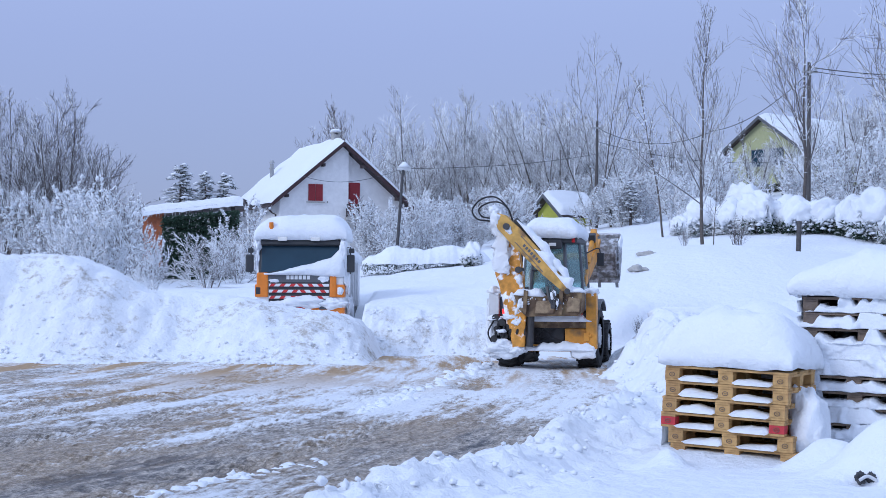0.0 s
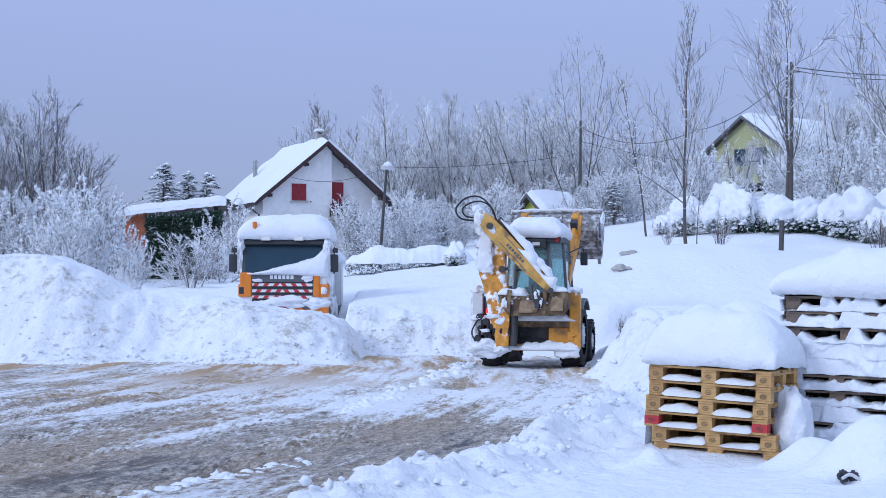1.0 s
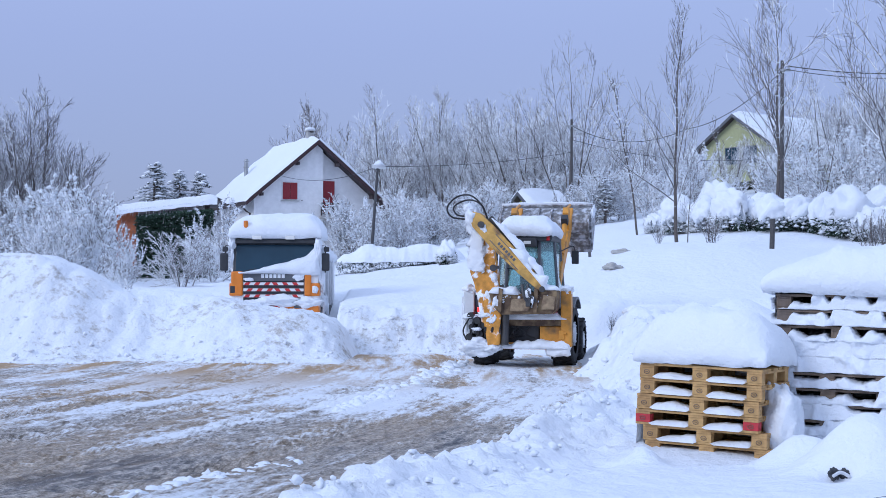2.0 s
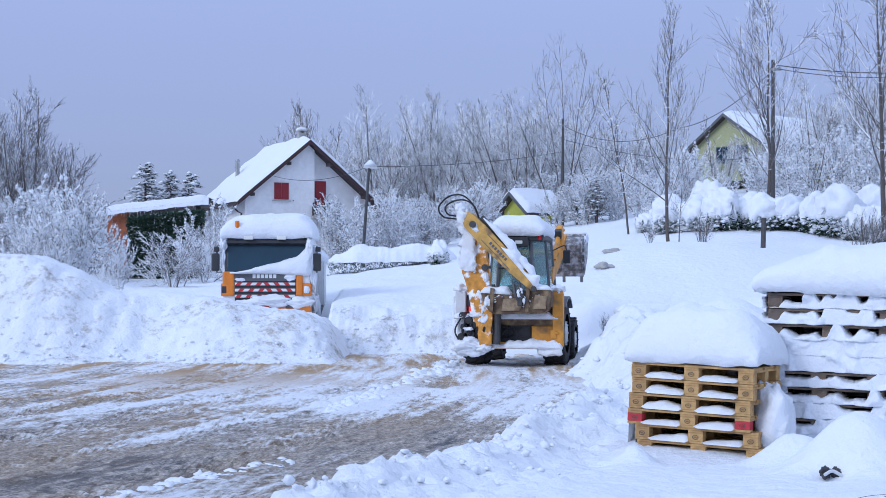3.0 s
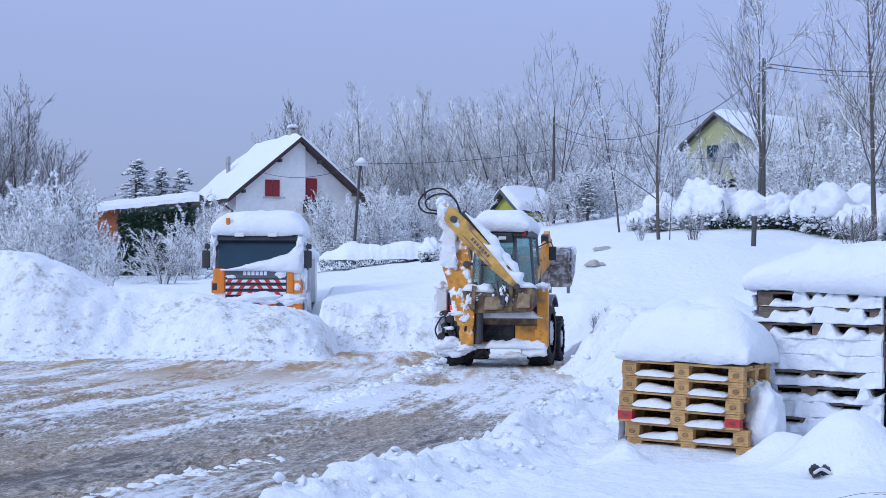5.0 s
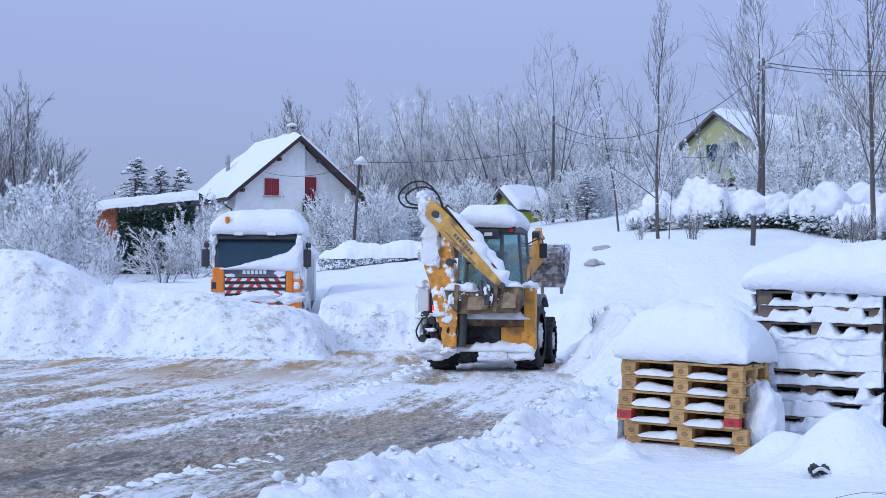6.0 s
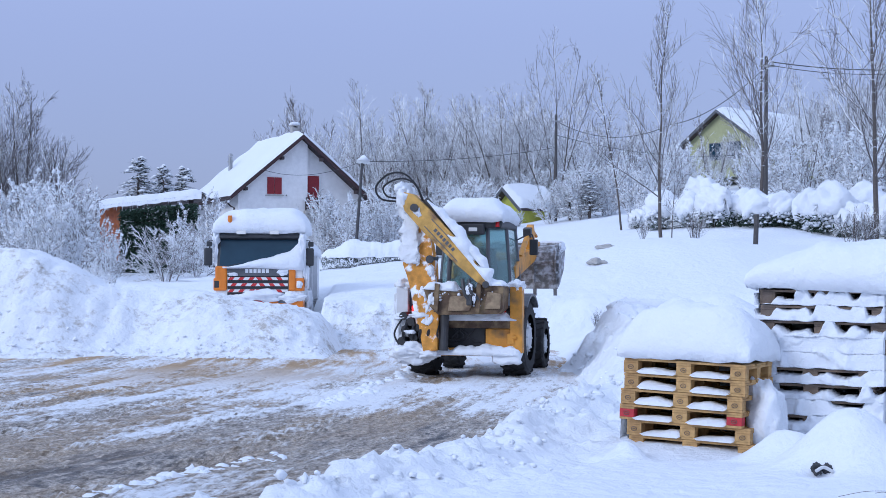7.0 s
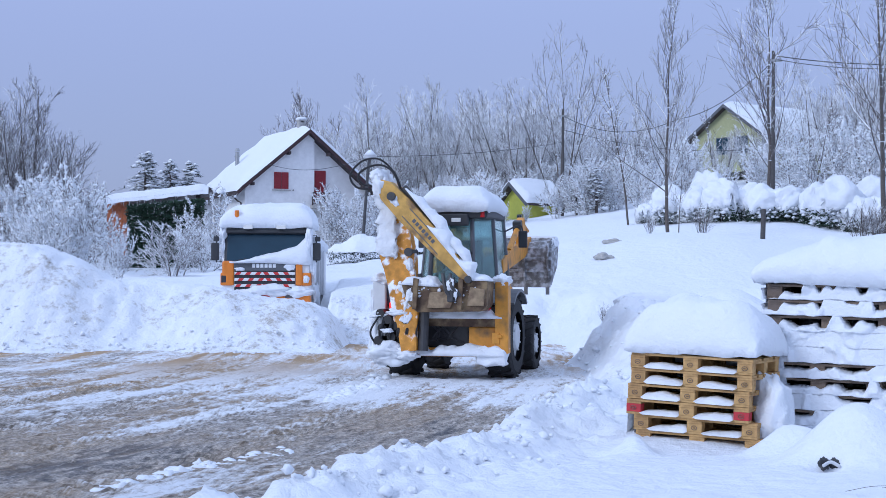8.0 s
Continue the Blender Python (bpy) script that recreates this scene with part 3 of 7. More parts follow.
def build_machine():
    t = thing("backhoe_loader", pose(1.53, 31.4, 0, 0, 0, -12), "yellow backhoe loader caked with snow, reversing over the slushy yard", "backhoe loader")
    wheels = [wheel(t, -0.86, 0, 0.70, 0.46, "rear_wheel", -1), wheel(t, 0.86, 0, 0.70, 0.46, "rear_wheel", 1),
              wheel(t, -0.84, 2.15, 0.50, 0.36, "front_wheel", -1), wheel(t, 0.84, 2.15, 0.50, 0.36, "front_wheel", 1)]
    # chassis, axles and bonnet
    bm = bmesh.new()
    box(bm, -0.42, 0.42, -0.75, 2.9, 0.55, 0.98, 0.03)
    box(bm, -0.75, 0.75, -0.16, 0.16, 0.56, 0.86, 0.04)
    box(bm, -0.75, 0.75, 2.03, 2.27, 0.38, 0.62, 0.03)
    part("chassis", bm, MACHINE_GREY, t)
    bm = bmesh.new()
    prism(bm, [(1.35, 0.98), (3.0, 0.98), (3.05, 1.35), (2.9, 1.52), (1.35, 1.66)], -0.42, 0.42, 0.05, m=Matrix.Rotation(math.pi / 2, 4, "Z") @ Matrix.Diagonal((1, -1, 1, 1)))
    part("bonnet", bm, MACHINE_YELLOW, t)
    # fenders over the rear wheels
    for s in (-1, 1):
        bm = bmesh.new()
        out = [(math.cos(a) * 0.82, 0.70 + math.sin(a) * 0.80) for a in [math.pi * (0.25 + 0.055 * k) for k in range(0, 10)]]
        inn = [(math.cos(a) * 0.77, 0.70 + math.sin(a) * 0.75) for a in [math.pi * (0.25 + 0.055 * k) for k in range(9, -1, -1)]]
        prism(bm, out + inn, -0.26, 0.26, 0.0, m=Matrix.Translation((s * 0.88, 0, 0)) @ Matrix.Rotation(math.pi / 2, 4, "Z"))
        part("fender", bm, TRUCK_GREY, t, "dark grey plastic fender")
    bm = bmesh.new()
    box(bm, -1.0, -0.66, -1.0, -0.6, 1.20, 1.54, 0.11)
    part("tank", bm, TANK_BLUE, t, "dark blue-grey plastic tank")

    # cab: posts, panes and roof round a six-sided floor
    plan = [(-0.38, -0.28), (0.38, -0.28), (0.66, 0.30), (0.66, 1.25), (-0.66, 1.25), (-0.66, 0.30)]
    top = [(x * 0.86, -0.16 + (y + 0.28) * 0.9) for x, y in plan]
    bm = bmesh.new()
    a = [bm.verts.new((x, y, 1.0)) for x, y in plan]
    b = [bm.verts.new((x, y, 1.62)) for x, y in plan]
    bm.faces.new(a[::-1])
    bm.faces.new(b)
    for i in range(6):
        bm.faces.new((a[i], a[(i + 1) % 6], b[(i + 1) % 6], b[i]))
    part("cab_base", bm, MACHINE_GREY, t)
    for i in range(6):
        p, q = Vector((*plan[i], 1.6)), Vector((*top[i], 2.72))
        bm = bmesh.new()
        rod(bm, p, q, 0.04, 0.04, 6)
        part("cab_post", bm, TRUCK_GREY, t)
        p2, q2 = Vector((*plan[(i + 1) % 6], 1.6)), Vector((*top[(i + 1) % 6], 2.72))
        bm = bmesh.new()
        nrm = (p2 - p).cross(q - p).normalized() * 0.006
        vs = [bm.verts.new(c + o) for o in (-nrm, nrm) for c in (p, p2, q2, q)]
        for f in ((0, 1, 2, 3), (7, 6, 5, 4), (0, 4, 5, 1), (1, 5, 6, 2), (2, 6, 7, 3), (3, 7, 4, 0)):
            bm.faces.new([vs[k] for k in f])
        pane = part("pane", bm, GLASS, t, "green tinted cab glass")
        pane.visible_shadow = False
    bm = bmesh.new()
    tube(bm, [(-0.36, -0.26, 2.1), (0.36, -0.26, 2.1)], 0.018)
    part("window_bar", bm, TRUCK_BLACK, t)
    bm = bmesh.new()
    box(bm, -0.30, 0.30, 0.45, 0.95, 1.62, 1.74, 0.04)
    box(bm, -0.27, 0.27, 0.85, 1.0, 1.7, 2.35, 0.05)
    part("seat", bm, TRUCK_BLACK, t)
    bm = bmesh.new()
    tube(bm, [(0.2 * math.cos(k * 0.4488), 1.2 + 0.06 * math.sin(k * 0.4488), 1.95 + 0.2 * math.sin(k * 0.4488)) for k in range(15)], 0.018)
    rod(bm, (0, 1.2, 1.95), (0, 1.36, 1.6), 0.03)
    part("steering_wheel", bm, TRUCK_BLACK, t)
    bm = bmesh.new()
    prism(bm, [(-0.60, 2.68), (0.60, 2.68), (0.63, 2.74), (0.58, 2.86), (-0.58, 2.86), (-0.63, 2.74)], -0.30, 1.2, 0.03)
    roof = part("roof", bm, TRUCK_BLACK, t, "black cab roof")
    bm = bmesh.new()
    snow_cap(bm, -0.50, 0.64, -0.36, 1.25, 2.80, 0.44, 0.07, 0.05, 4.0, 0.07, 0.34)
    part("snow", bm, SNOW, roof, "thick snow cap on the cab roof", smooth=True)
    part("lamp_bar", boxed(-0.36, 0.30, -0.36, -0.22, 2.56, 2.76, bevel=0.02), TRUCK_BLACK, roof, "black lamp bar under the snow")
    for x in (-0.20, 0.10):
        part("work_lamp", boxed(x - 0.08, x + 0.08, -0.385, -0.355, 2.62, 2.69, bevel=0.012), LENS, roof, "clear work lamp")
    bm = bmesh.new()
    rod(bm, (0.54, -0.26, 2.70), (0.54, -0.26, 2.88), 0.055, 0.05, 10)
    part("rear_marker", bm, TAIL_RED, roof, "dark red marker lamp")
    for s in (-1, 1):
        bm = bmesh.new()
        tube(bm, bend([(s * 0.60, 1.2, 2.5), (s * 0.86, 1.3, 2.62), (s * 0.92, 1.3, 2.5)], 5), 0.014)
        box(bm, s * 0.92 - 0.08, s * 0.92 + 0.08, 1.27, 1.33, 2.22, 2.52, 0.02)
        part("mirror", bm, TRUCK_BLACK, t)

    # rear frame with its slide rails, stabilisers and lamps
    bm = bmesh.new()
    box(bm, -1.05, 1.0, -1.02, -0.86, 0.89, 1.06, 0.015)
    part("upper_rail", bm, BUCKET_BROWN, t, "dark brown dirty slide rail")
    bm = bmesh.new()
    box(bm, -1.0, 1.0, -1.04, -0.88, 0.40, 0.54, 0.015)
    part("lower_rail", bm, MACHINE_YELLOW, t)
    bm = bmesh.new()
    snow_strip(bm, (-0.45, -0.97, 1.03), (1.04, -0.97, 1.03), 0.34, 0.17, 2.0, 30)
    part("snow", bm, SNOW, t, "snow lying along the rail", smooth=True)
    bm = bmesh.new()
    snow_strip(bm, (-1.08, -0.99, 0.42), (1.08, -0.99, 0.42), 0.44, 0.17, 5.0, 40)
    part("snow", bm, SNOW, t, "snow lying along the lower beam", smooth=True)
    bm = bmesh.new()
    box(bm, 0.60, 1.12, -1.14, -0.84, 0.27, 0.56, 0.05)
    bmesh.ops.subdivide_edges(bm, edges=bm.edges, cuts=4, use_grid_fill=True)
    for v in bm.verts:
        k = noise.noise(v.co * 7) * 0.05 + noise.noise(v.co * 16) * 0.02
        v.co += Vector((k, -abs(k), k))
    part("snow", bm, SNOW, t, "block of snow frozen to the lower beam", smooth=True)
    lumpy("snow", [(-0.82, -1.12, 0.42, 0.36, 0.2, 0.16), (-1.06, -1.02, 0.62, 0.14, 0.18, 0.34), (-1.14, -0.98, 1.0, 0.06, 0.1, 0.5)], t, seed=14, amp=0.9)
    for s in (-1, 1):
        bm = bmesh.new()
        box(bm, s * 1.03 - 0.11, s * 1.03 + 0.11, -1.08, -0.86, 0.46, 1.62, 0.02)
        if s < 0:
            box(bm, -1.19, -1.105, -1.05, -0.90, 0.5, 1.5, 0.02)
        else:
            box(bm, 0.88, 1.0, -1.10, -1.06, 0.62, 0.80, 0.01)
            box(bm, 0.96, 1.04, -1.13, -1.06, 0.72, 0.76, 0.005)
        leg = part("stabiliser", bm, MACHINE_YELLOW if s > 0 else WHITE_METAL, t, "yellow stabiliser column" if s > 0 else "stabiliser column caked with snow")
        lumpy("snow", [(s * 1.02, -0.98, 1.65, 0.15, 0.16, 0.10)], leg, seed=3 + s)
    bm = bmesh.new()
    box(bm, 0.46, 0.92, -0.95, -0.5, 0.54, 0.88, 0.02)
    part("battery_box", bm, MACHINE_YELLOW, t)
    # black sheet in place of the shade inside the opening behind the pipes
    part("shade_plate", boxed(-0.45, 0.46, -0.70, -0.66, 0.50, 0.90, bevel=0.01), TRUCK_BLACK, t, "black plate standing in for the shaded opening under the slide rail")
    bm = bmesh.new()
    rng = random.Random(8)
    for k in range(9):
        x = rng.uniform(-0.4, 0.3)
        tube(bm, bend([(x, -0.72, 0.95), (x + rng.uniform(-0.3, 0.3), -0.86, 0.72), (x + rng.uniform(-0.4, 0.4), -0.7, 0.6)], 5), 0.014, 5)
    part("hydraulic_pipes", bm, MACHINE_GREY, t)
    for s, mat, lab in ((-1, TAIL_LIT, "lit red tail lamp"), (1, TAIL_RED, "red tail lamp")):
        x = s * 0.79
        part("tail_lamp", boxed(x - 0.06, x + 0.06, -1.10, -1.02, 1.17, 1.28, bevel=0.015), mat, t, lab)

    # swing post and the folded hoe, slewed flat across the back
    bm = bmesh.new()
    prism(bm, [(-0.58, 0.48), (-0.32, 0.5), (-0.30, 1.15), (-0.42, 1.6), (-0.66, 1.5), (-0.66, 1.0)], -1.36, -1.06, 0.03)
    post = part("swing_post", bm, CAKED_YELLOW, t)
    bm = bmesh.new()
    for x, z in ((-0.92, 0.86), (-0.76, 0.72), (-0.98, 0.66), (-0.82, 1.0), (-0.95, 1.1), (-0.72, 0.9)):
        rod(bm, (x, -1.30, z), (x + 0.02, -1.02, z), 0.075, sides=10)
    for k in range(10):
        x = -1.04 + 0.075 * k
        tube(bm, bend([(x, -1.15, 0.55), (x - 0.05 + 0.1 * (k % 2), -1.36, 0.8), (x + 0.08, -1.2, 1.1)], 5), 0.018, 5)
    part("valve_block", bm, HOSE, post, "black valves and hoses")["kind"] = "stuff"
    bm = bmesh.new()
    rod(bm, (-0.24, -1.24, 0.5), (-0.22, -1.22, 1.15), 0.085, sides=12)
    rod(bm, (-0.22, -1.22, 1.15), (-0.3, -1.22, 1.75), 0.04, sides=10)
    part("boom_cylinder", bm, MACHINE_GREY, post)
    lumpy("snow", [(-0.85, -1.2, 0.50, 0.28, 0.2, 0.13), (-0.5, -1.22, 0.44, 0.2, 0.16, 0.10), (-1.05, -1.1, 0.48, 0.12, 0.16, 0.16), (-0.80, -1.36, 0.82, 0.10, 0.05, 0.04),
                   (-0.62, -1.32, 1.12, 0.2, 0.06, 0.06), (-1.0, -1.2, 1.08, 0.16, 0.12, 0.06)], post, seed=5)
    # boom: up the left side
    bm = bmesh.new()
    prism(bm, [(-0.70, 0.85), (-0.38, 0.95), (-0.36, 1.5), (-0.38, 2.0), (-0.55, 2.9), (-0.62, 3.15), (-0.80, 3.30), (-0.92, 3.25), (-0.95, 3.05), (-0.86, 2.75), (-0.98, 2.2), (-0.96, 2.0), (-0.80, 1.6)], -1.30, -1.04, 0.025)
    boom = part("boom", bm, CAKED_YELLOW, t, "yellow boom caked with snow")
    for px, pz in ((-0.46, 2.1), (-0.80, 3.05), (-0.5, 1.0)):
        bm = bmesh.new()
        rod(bm, (px, -1.36, pz), (px, -0.98, pz), 0.07, sides=12)
        part("pin", bm, MACHINE_GREY, boom)
    # a crust of snow hides the boom's weather side
    bm = bmesh.new()
    prism(bm, [(-0.60, 2.02), (-0.76, 2.0), (-0.95, 2.06), (-1.02, 2.22), (-0.97, 2.45), (-0.92, 2.75), (-1.0, 3.06), (-1.03, 3.3), (-0.94, 3.46), (-0.80, 3.40), (-0.72, 3.2), (-0.76, 2.9), (-0.66, 2.55), (-0.62, 2.3)], -1.37, -1.1, 0.05)
    bmesh.ops.triangulate(bm, faces=bm.faces)
    bmesh.ops.subdivide_edges(bm, edges=bm.edges, cuts=3, use_grid_fill=True)
    for v in bm.verts:
        c = v.co
        k = noise.noise((c.x * 6, c.y * 6, c.z * 6)) * 0.09 + noise.noise((c.x * 14, c.y * 14, c.z * 14)) * 0.05
        v.co = Vector((c.x + k, c.y - abs(k) * 0.8, c.z + k * 0.6))
    part("snow", bm, SNOW, boom, "thick crust of snow on the boom", smooth=True)
    lumpy("snow", [(-0.55, -1.33, 1.50, 0.11, 0.05, 0.12), (-0.5, -1.33, 1.22, 0.09, 0.04, 0.1), (-0.5, -1.33, 1.02, 0.1, 0.05, 0.12), (-0.44, -1.32, 1.9, 0.05, 0.03, 0.10)], boom, seed=6, amp=1.0)
    # dipper arm: from the top down to the right
    p, q = Vector((-0.72, 0, 3.06)), Vector((0.62, 0, 1.66))
    d = (q - p).normalized()
    nn = Vector((-d.z, 0, d.x))
    if nn.z < 0:
        nn = -nn

    def along(s, w):
        c = p + d * s + nn * w
        return (c.x, c.z)
    ln = (q - p).length
    bm = bmesh.new()
    prism(bm, [along(-0.22, -0.06), along(0.0, -0.17), along(0.5, -0.18), along(1.35, -0.14), along(ln, -0.08), along(ln + 0.06, 0.0), along(ln, 0.08), along(1.2, 0.16), along(0.3, 0.17), along(-0.1, 0.14), along(-0.24, 0.05)],
          -1.66, -1.38, 0.025)
    dip = part("dipper_arm", bm, ARM_YELLOW, t, "scuffed pale yellow dipper arm")
    # maker's mark and lines, as plain bars
    turn = Matrix.Translation((p.x, 0, p.z)) @ Matrix.Rotation(math.atan2(-d.z, d.x), 4, "Y")
    bm = bmesh.new()
    for z0 in (-0.10, 0.075):
        box(bm, 0.45, 1.3, -1.666, -1.659, z0, z0 + 0.014, 0.0, m=turn)
    for k in range(7):
        box(bm, 0.62 + k * 0.075, 0.67 + k * 0.075, -1.666, -1.659, -0.035, 0.025, 0.0, m=turn)
    part("marking", bm, TRUCK_GREY, dip, "dark marking bars")
    bm = bmesh.new()
    rod(bm, (p.x + d.x * 0.1, -1.72, p.z + d.z * 0.1), (p.x + d.x * 0.1, -1.34, p.z + d.z * 0.1), 0.07, sides=12)
    part("pin", bm, MACHINE_GREY, dip)
    bm = bmesh.new()
    rod(bm, (q.x, -1.72, q.z), (q.x, -1.34, q.z), 0.06, sides=12)
    part("pin", bm, MACHINE_GREY, dip)
    bm = bmesh.new()
    a0, a1 = p + d * 0.1 + nn * 0.22, p + d * 1.15 + nn * 0.2
    rod(bm, (a0.x, -1.52, a0.z), (a1.x, -1.52, a1.z), 0.06, sides=10)
    a2 = p + d * 1.6 + nn * 0.12
    rod(bm, (a1.x, -1.52, a1.z), (a2.x, -1.52, a2.z), 0.03, sides=8)
    part("bucket_cylinder", bm, MACHINE_GREY, dip)
    bm = bmesh.new()
    c0, c1 = p + d * 0.15 + nn * 0.24, p + d * (ln - 0.05) + nn * 0.13
    snow_strip(bm, (c0.x, -1.52, c0.z), (c1.x, -1.52, c1.z), 0.26, 0.12, 3.0, 34)
    part("snow", bm, SNOW, dip, "snow lying along the arm", smooth=True)
    bm = bmesh.new()
    c0, c1 = p + d * 0.85 + nn * 0.10, p + d * (ln + 0.06) + nn * 0.04
    snow_strip(bm, (c0.x, -1.58, c0.z), (c1.x, -1.58, c1.z), 0.3, 0.17, 7.0, 30)
    part("snow", bm, SNOW, dip, "snow lying along the arm", smooth=True)
    lumpy("snow", [(-0.86, -1.5, 3.16, 0.14, 0.17, 0.2), (-0.93, -1.5, 3.32, 0.12, 0.15, 0.11), (-0.60, -1.62, 2.9, 0.08, 0.06, 0.1)], dip, seed=9)
    # hoe bucket tucked under the arm
    bm = bmesh.new()
    prism(bm, [(-0.52, 1.62), (-0.40, 1.28), (-0.24, 1.13), (0.80, 1.15), (0.90, 1.24), (0.92, 1.62), (0.72, 1.70), (0.45, 1.60), (0.05, 1.52), (-0.3, 1.56)], -1.62, -1.12, 0.03)
    hb = part("hoe_bucket", bm, BUCKET_BROWN, t, "muddy brown hoe bucket")
    bm = bmesh.new()
    prism(bm, [(-0.06, 1.20), (0.32, 1.20), (0.36, 1.30), (0.30, 1.47), (-0.02, 1.45)], -1.66, -1.60, 0.015)
    part("side_plate", bm, SCRAPED_TAN, hb, "scraped tan side plate")
    bm = bmesh.new()
    prism(bm, [(0.58, 1.24), (0.86, 1.24), (0.88, 1.50), (0.64, 1.54)], -1.65, -1.60, 0.015)
    part("side_plate", bm, SCRAPED_TAN, hb, "scraped tan side plate")
    for x in (-0.30, 0.44):
        bm = bmesh.new()
        prism(bm, [(x, 1.18), (x + 0.07, 1.18), (x + 0.10, 1.66), (x + 0.02, 1.68)], -1.70, -1.60, 0.01)
        part("stiffener", bm, BUCKET_BROWN, hb)
    specks(hb, [(-0.35, 0.8, 1.28, 1.55)], -1.63, 64, 50, 0.018)
    bm = bmesh.new()
    tube(bm, bend([(0.2, -1.66, 1.75), (0.26, -1.72, 1.5), (0.36, -1.68, 1.35)], 6), 0.035)
    tube(bm, bend([(0.32, -1.66, 1.75), (0.36, -1.74, 1.55), (0.5, -1.68, 1.4)], 6), 0.03)
    box(bm, 0.28, 0.38, -1.72, -1.58, 1.3, 1.68, 0.02)
    part("linkage", bm, MACHINE_GREY, hb)
    bm = bmesh.new()
    snow_strip(bm, (-0.54, -1.46, 1.58), (0.16, -1.46, 1.54), 0.4, 0.14, 8.0, 22)
    part("snow", bm, SNOW, hb, "snow on the bucket rim", smooth=True)
    bm = bmesh.new()
    snow_strip(bm, (0.56, -1.42, 1.64), (0.95, -1.42, 1.64), 0.44, 0.10, 9.0)
    part("snow", bm, SNOW, hb, "snow on the bucket rim", smooth=True)
    lumpy("snow", [(0.34, -1.72, 1.58, 0.06, 0.03, 0.1), (0.42, -1.72, 1.44, 0.03, 0.03, 0.08), (-0.36, -1.6, 1.4, 0.07, 0.04, 0.14)], hb, seed=11)
    # hoses looping over the top of the boom
    for k, (h, o) in enumerate(((0.0, 0.0), (0.1, 0.05))):
        bm = bmesh.new()
        tube(bm, bend([(-0.56, -1.42 - o, 3.12), (-0.66, -1.48 - o, 3.38), (-0.9 + o, -1.5 - o, 3.60 - h), (-1.2 + h, -1.48, 3.58 - h), (-1.42 + h * 1.4, -1.44, 3.36), (-1.32 + h, -1.40, 3.16 + o), (-1.0, -1.36, 3.10 + o), (-0.88, -1.33, 2.95)], 8), 0.018, 6)
        part("hose", bm, HOSE, boom, "black looping hydraulic hose")

    # loader arms and bucket at the front
    bm = bmesh.new()
    for s in (-1, 1):
        prism(bm, [(-0.1, -0.12), (0.9, -0.16), (1.9, -0.20), (2.58, -0.12), (2.62, 0.08), (1.8, 0.10), (0.8, 0.16), (-0.1, 0.12)], -0.06, 0.06, 0.015,
              m=Matrix.Translation((s * 0.60, 0, 0)) @ Matrix.Rotation(math.pi / 2, 4, "Z") @ Matrix.Diagonal((1, -1, 1, 1)))
    rod(bm, (-0.6, 1.7, -0.05), (0.6, 1.7, -0.05), 0.08, sides=10)
    arms = part("loader_arm", bm, MACHINE_YELLOW, t)
    for s in (-1, 1):
        bm = bmesh.new()
        prism(bm, [(1.7, 0.0), (1.95, 0.0), (2.03, 0.38), (1.95, 0.56), (1.78, 0.52), (1.72, 0.3)], -0.07, 0.07, 0.015,
              m=Matrix.Translation((s * 0.60, 0, 0)) @ Matrix.Rotation(math.pi / 2, 4, "Z") @ Matrix.Diagonal((1, -1, 1, 1)))
        rod(bm, (s * 0.6, 0.7, 0.14), (s * 0.6, 1.5, 0.38), 0.055, sides=10)
        rod(bm, (s * 0.6, 1.5, 0.38), (s * 0.6, 1.85, 0.46), 0.03, sides=8)
        rod(bm, (s * 0.6, 1.95, 0.48), (s * 0.6, 2.55, 0.2), 0.035, sides=8)
        part("tilt_lever", bm, MACHINE_YELLOW, arms)
        bm = bmesh.new()
        box(bm, s * 0.6 - 0.08, s * 0.6 + 0.08, 1.5, 1.68, 0.36, 0.55, 0.02)
        part("lamp_block", bm, TRUCK_BLACK, arms)
    # bucket: a bent plate with side plates, ribs and a toothed lip
    prof = [(0.02, 0.50), (-0.05, 0.25), (-0.05, -0.10), (0.05, -0.30), (0.22, -0.37), (0.74, -0.37)]
    bm = bmesh.new()
    th = 0.035
    outer = [(y, z) for y, z in prof]
    inner = [(y + (th if i < 4 else 0), z + (th if i >= 3 else 0)) for i, (y, z) in enumerate(prof)][::-1]
    side_m = Matrix.Rotation(math.pi / 2, 4, "Z") @ Matrix.Diagonal((1, -1, 1, 1))
    prism(bm, outer + inner, -1.1, 1.1, 0.0, m=side_m)
    for s in (-1, 1):
        prism(bm, prof + [(0.45, 0.30)], s * 1.1 - 0.02, s * 1.1 + 0.02, 0.0, m=side_m)
    bucket = part("loader_bucket", bm, BUCKET_STEEL, arms, "worn grey steel loader bucket")
    bm = bmesh.new()
    for x in (-1.05, -0.6, -0.15, 0.15, 0.6, 1.05):
        prism(bm, [(-0.10, 0.2), (-0.06, 0.22), (-0.05, -0.12), (0.06, -0.33), (0.26, -0.39), (0.66, -0.38), (0.66, -0.41), (0.2, -0.43), (-0.02, -0.36), (-0.11, -0.14)], x - 0.02, x + 0.02, 0.0, m=side_m)
    for y in (0.24, 0.46):
        box(bm, -1.1, 1.1, y - 0.03, y + 0.03, -0.40, -0.365, 0.005)
    box(bm, -1.1, 1.1, 0.64, 0.78, -0.40, -0.36, 0.005)
    box(bm, -1.08, 1.08, -0.09, -0.04, 0.36, 0.46, 0.01)
    box(bm, -1.1, 1.1, 0.0, 0.06, 0.48, 0.55, 0.01)
    part("ribs", bm, BUCKET_STEEL, bucket)
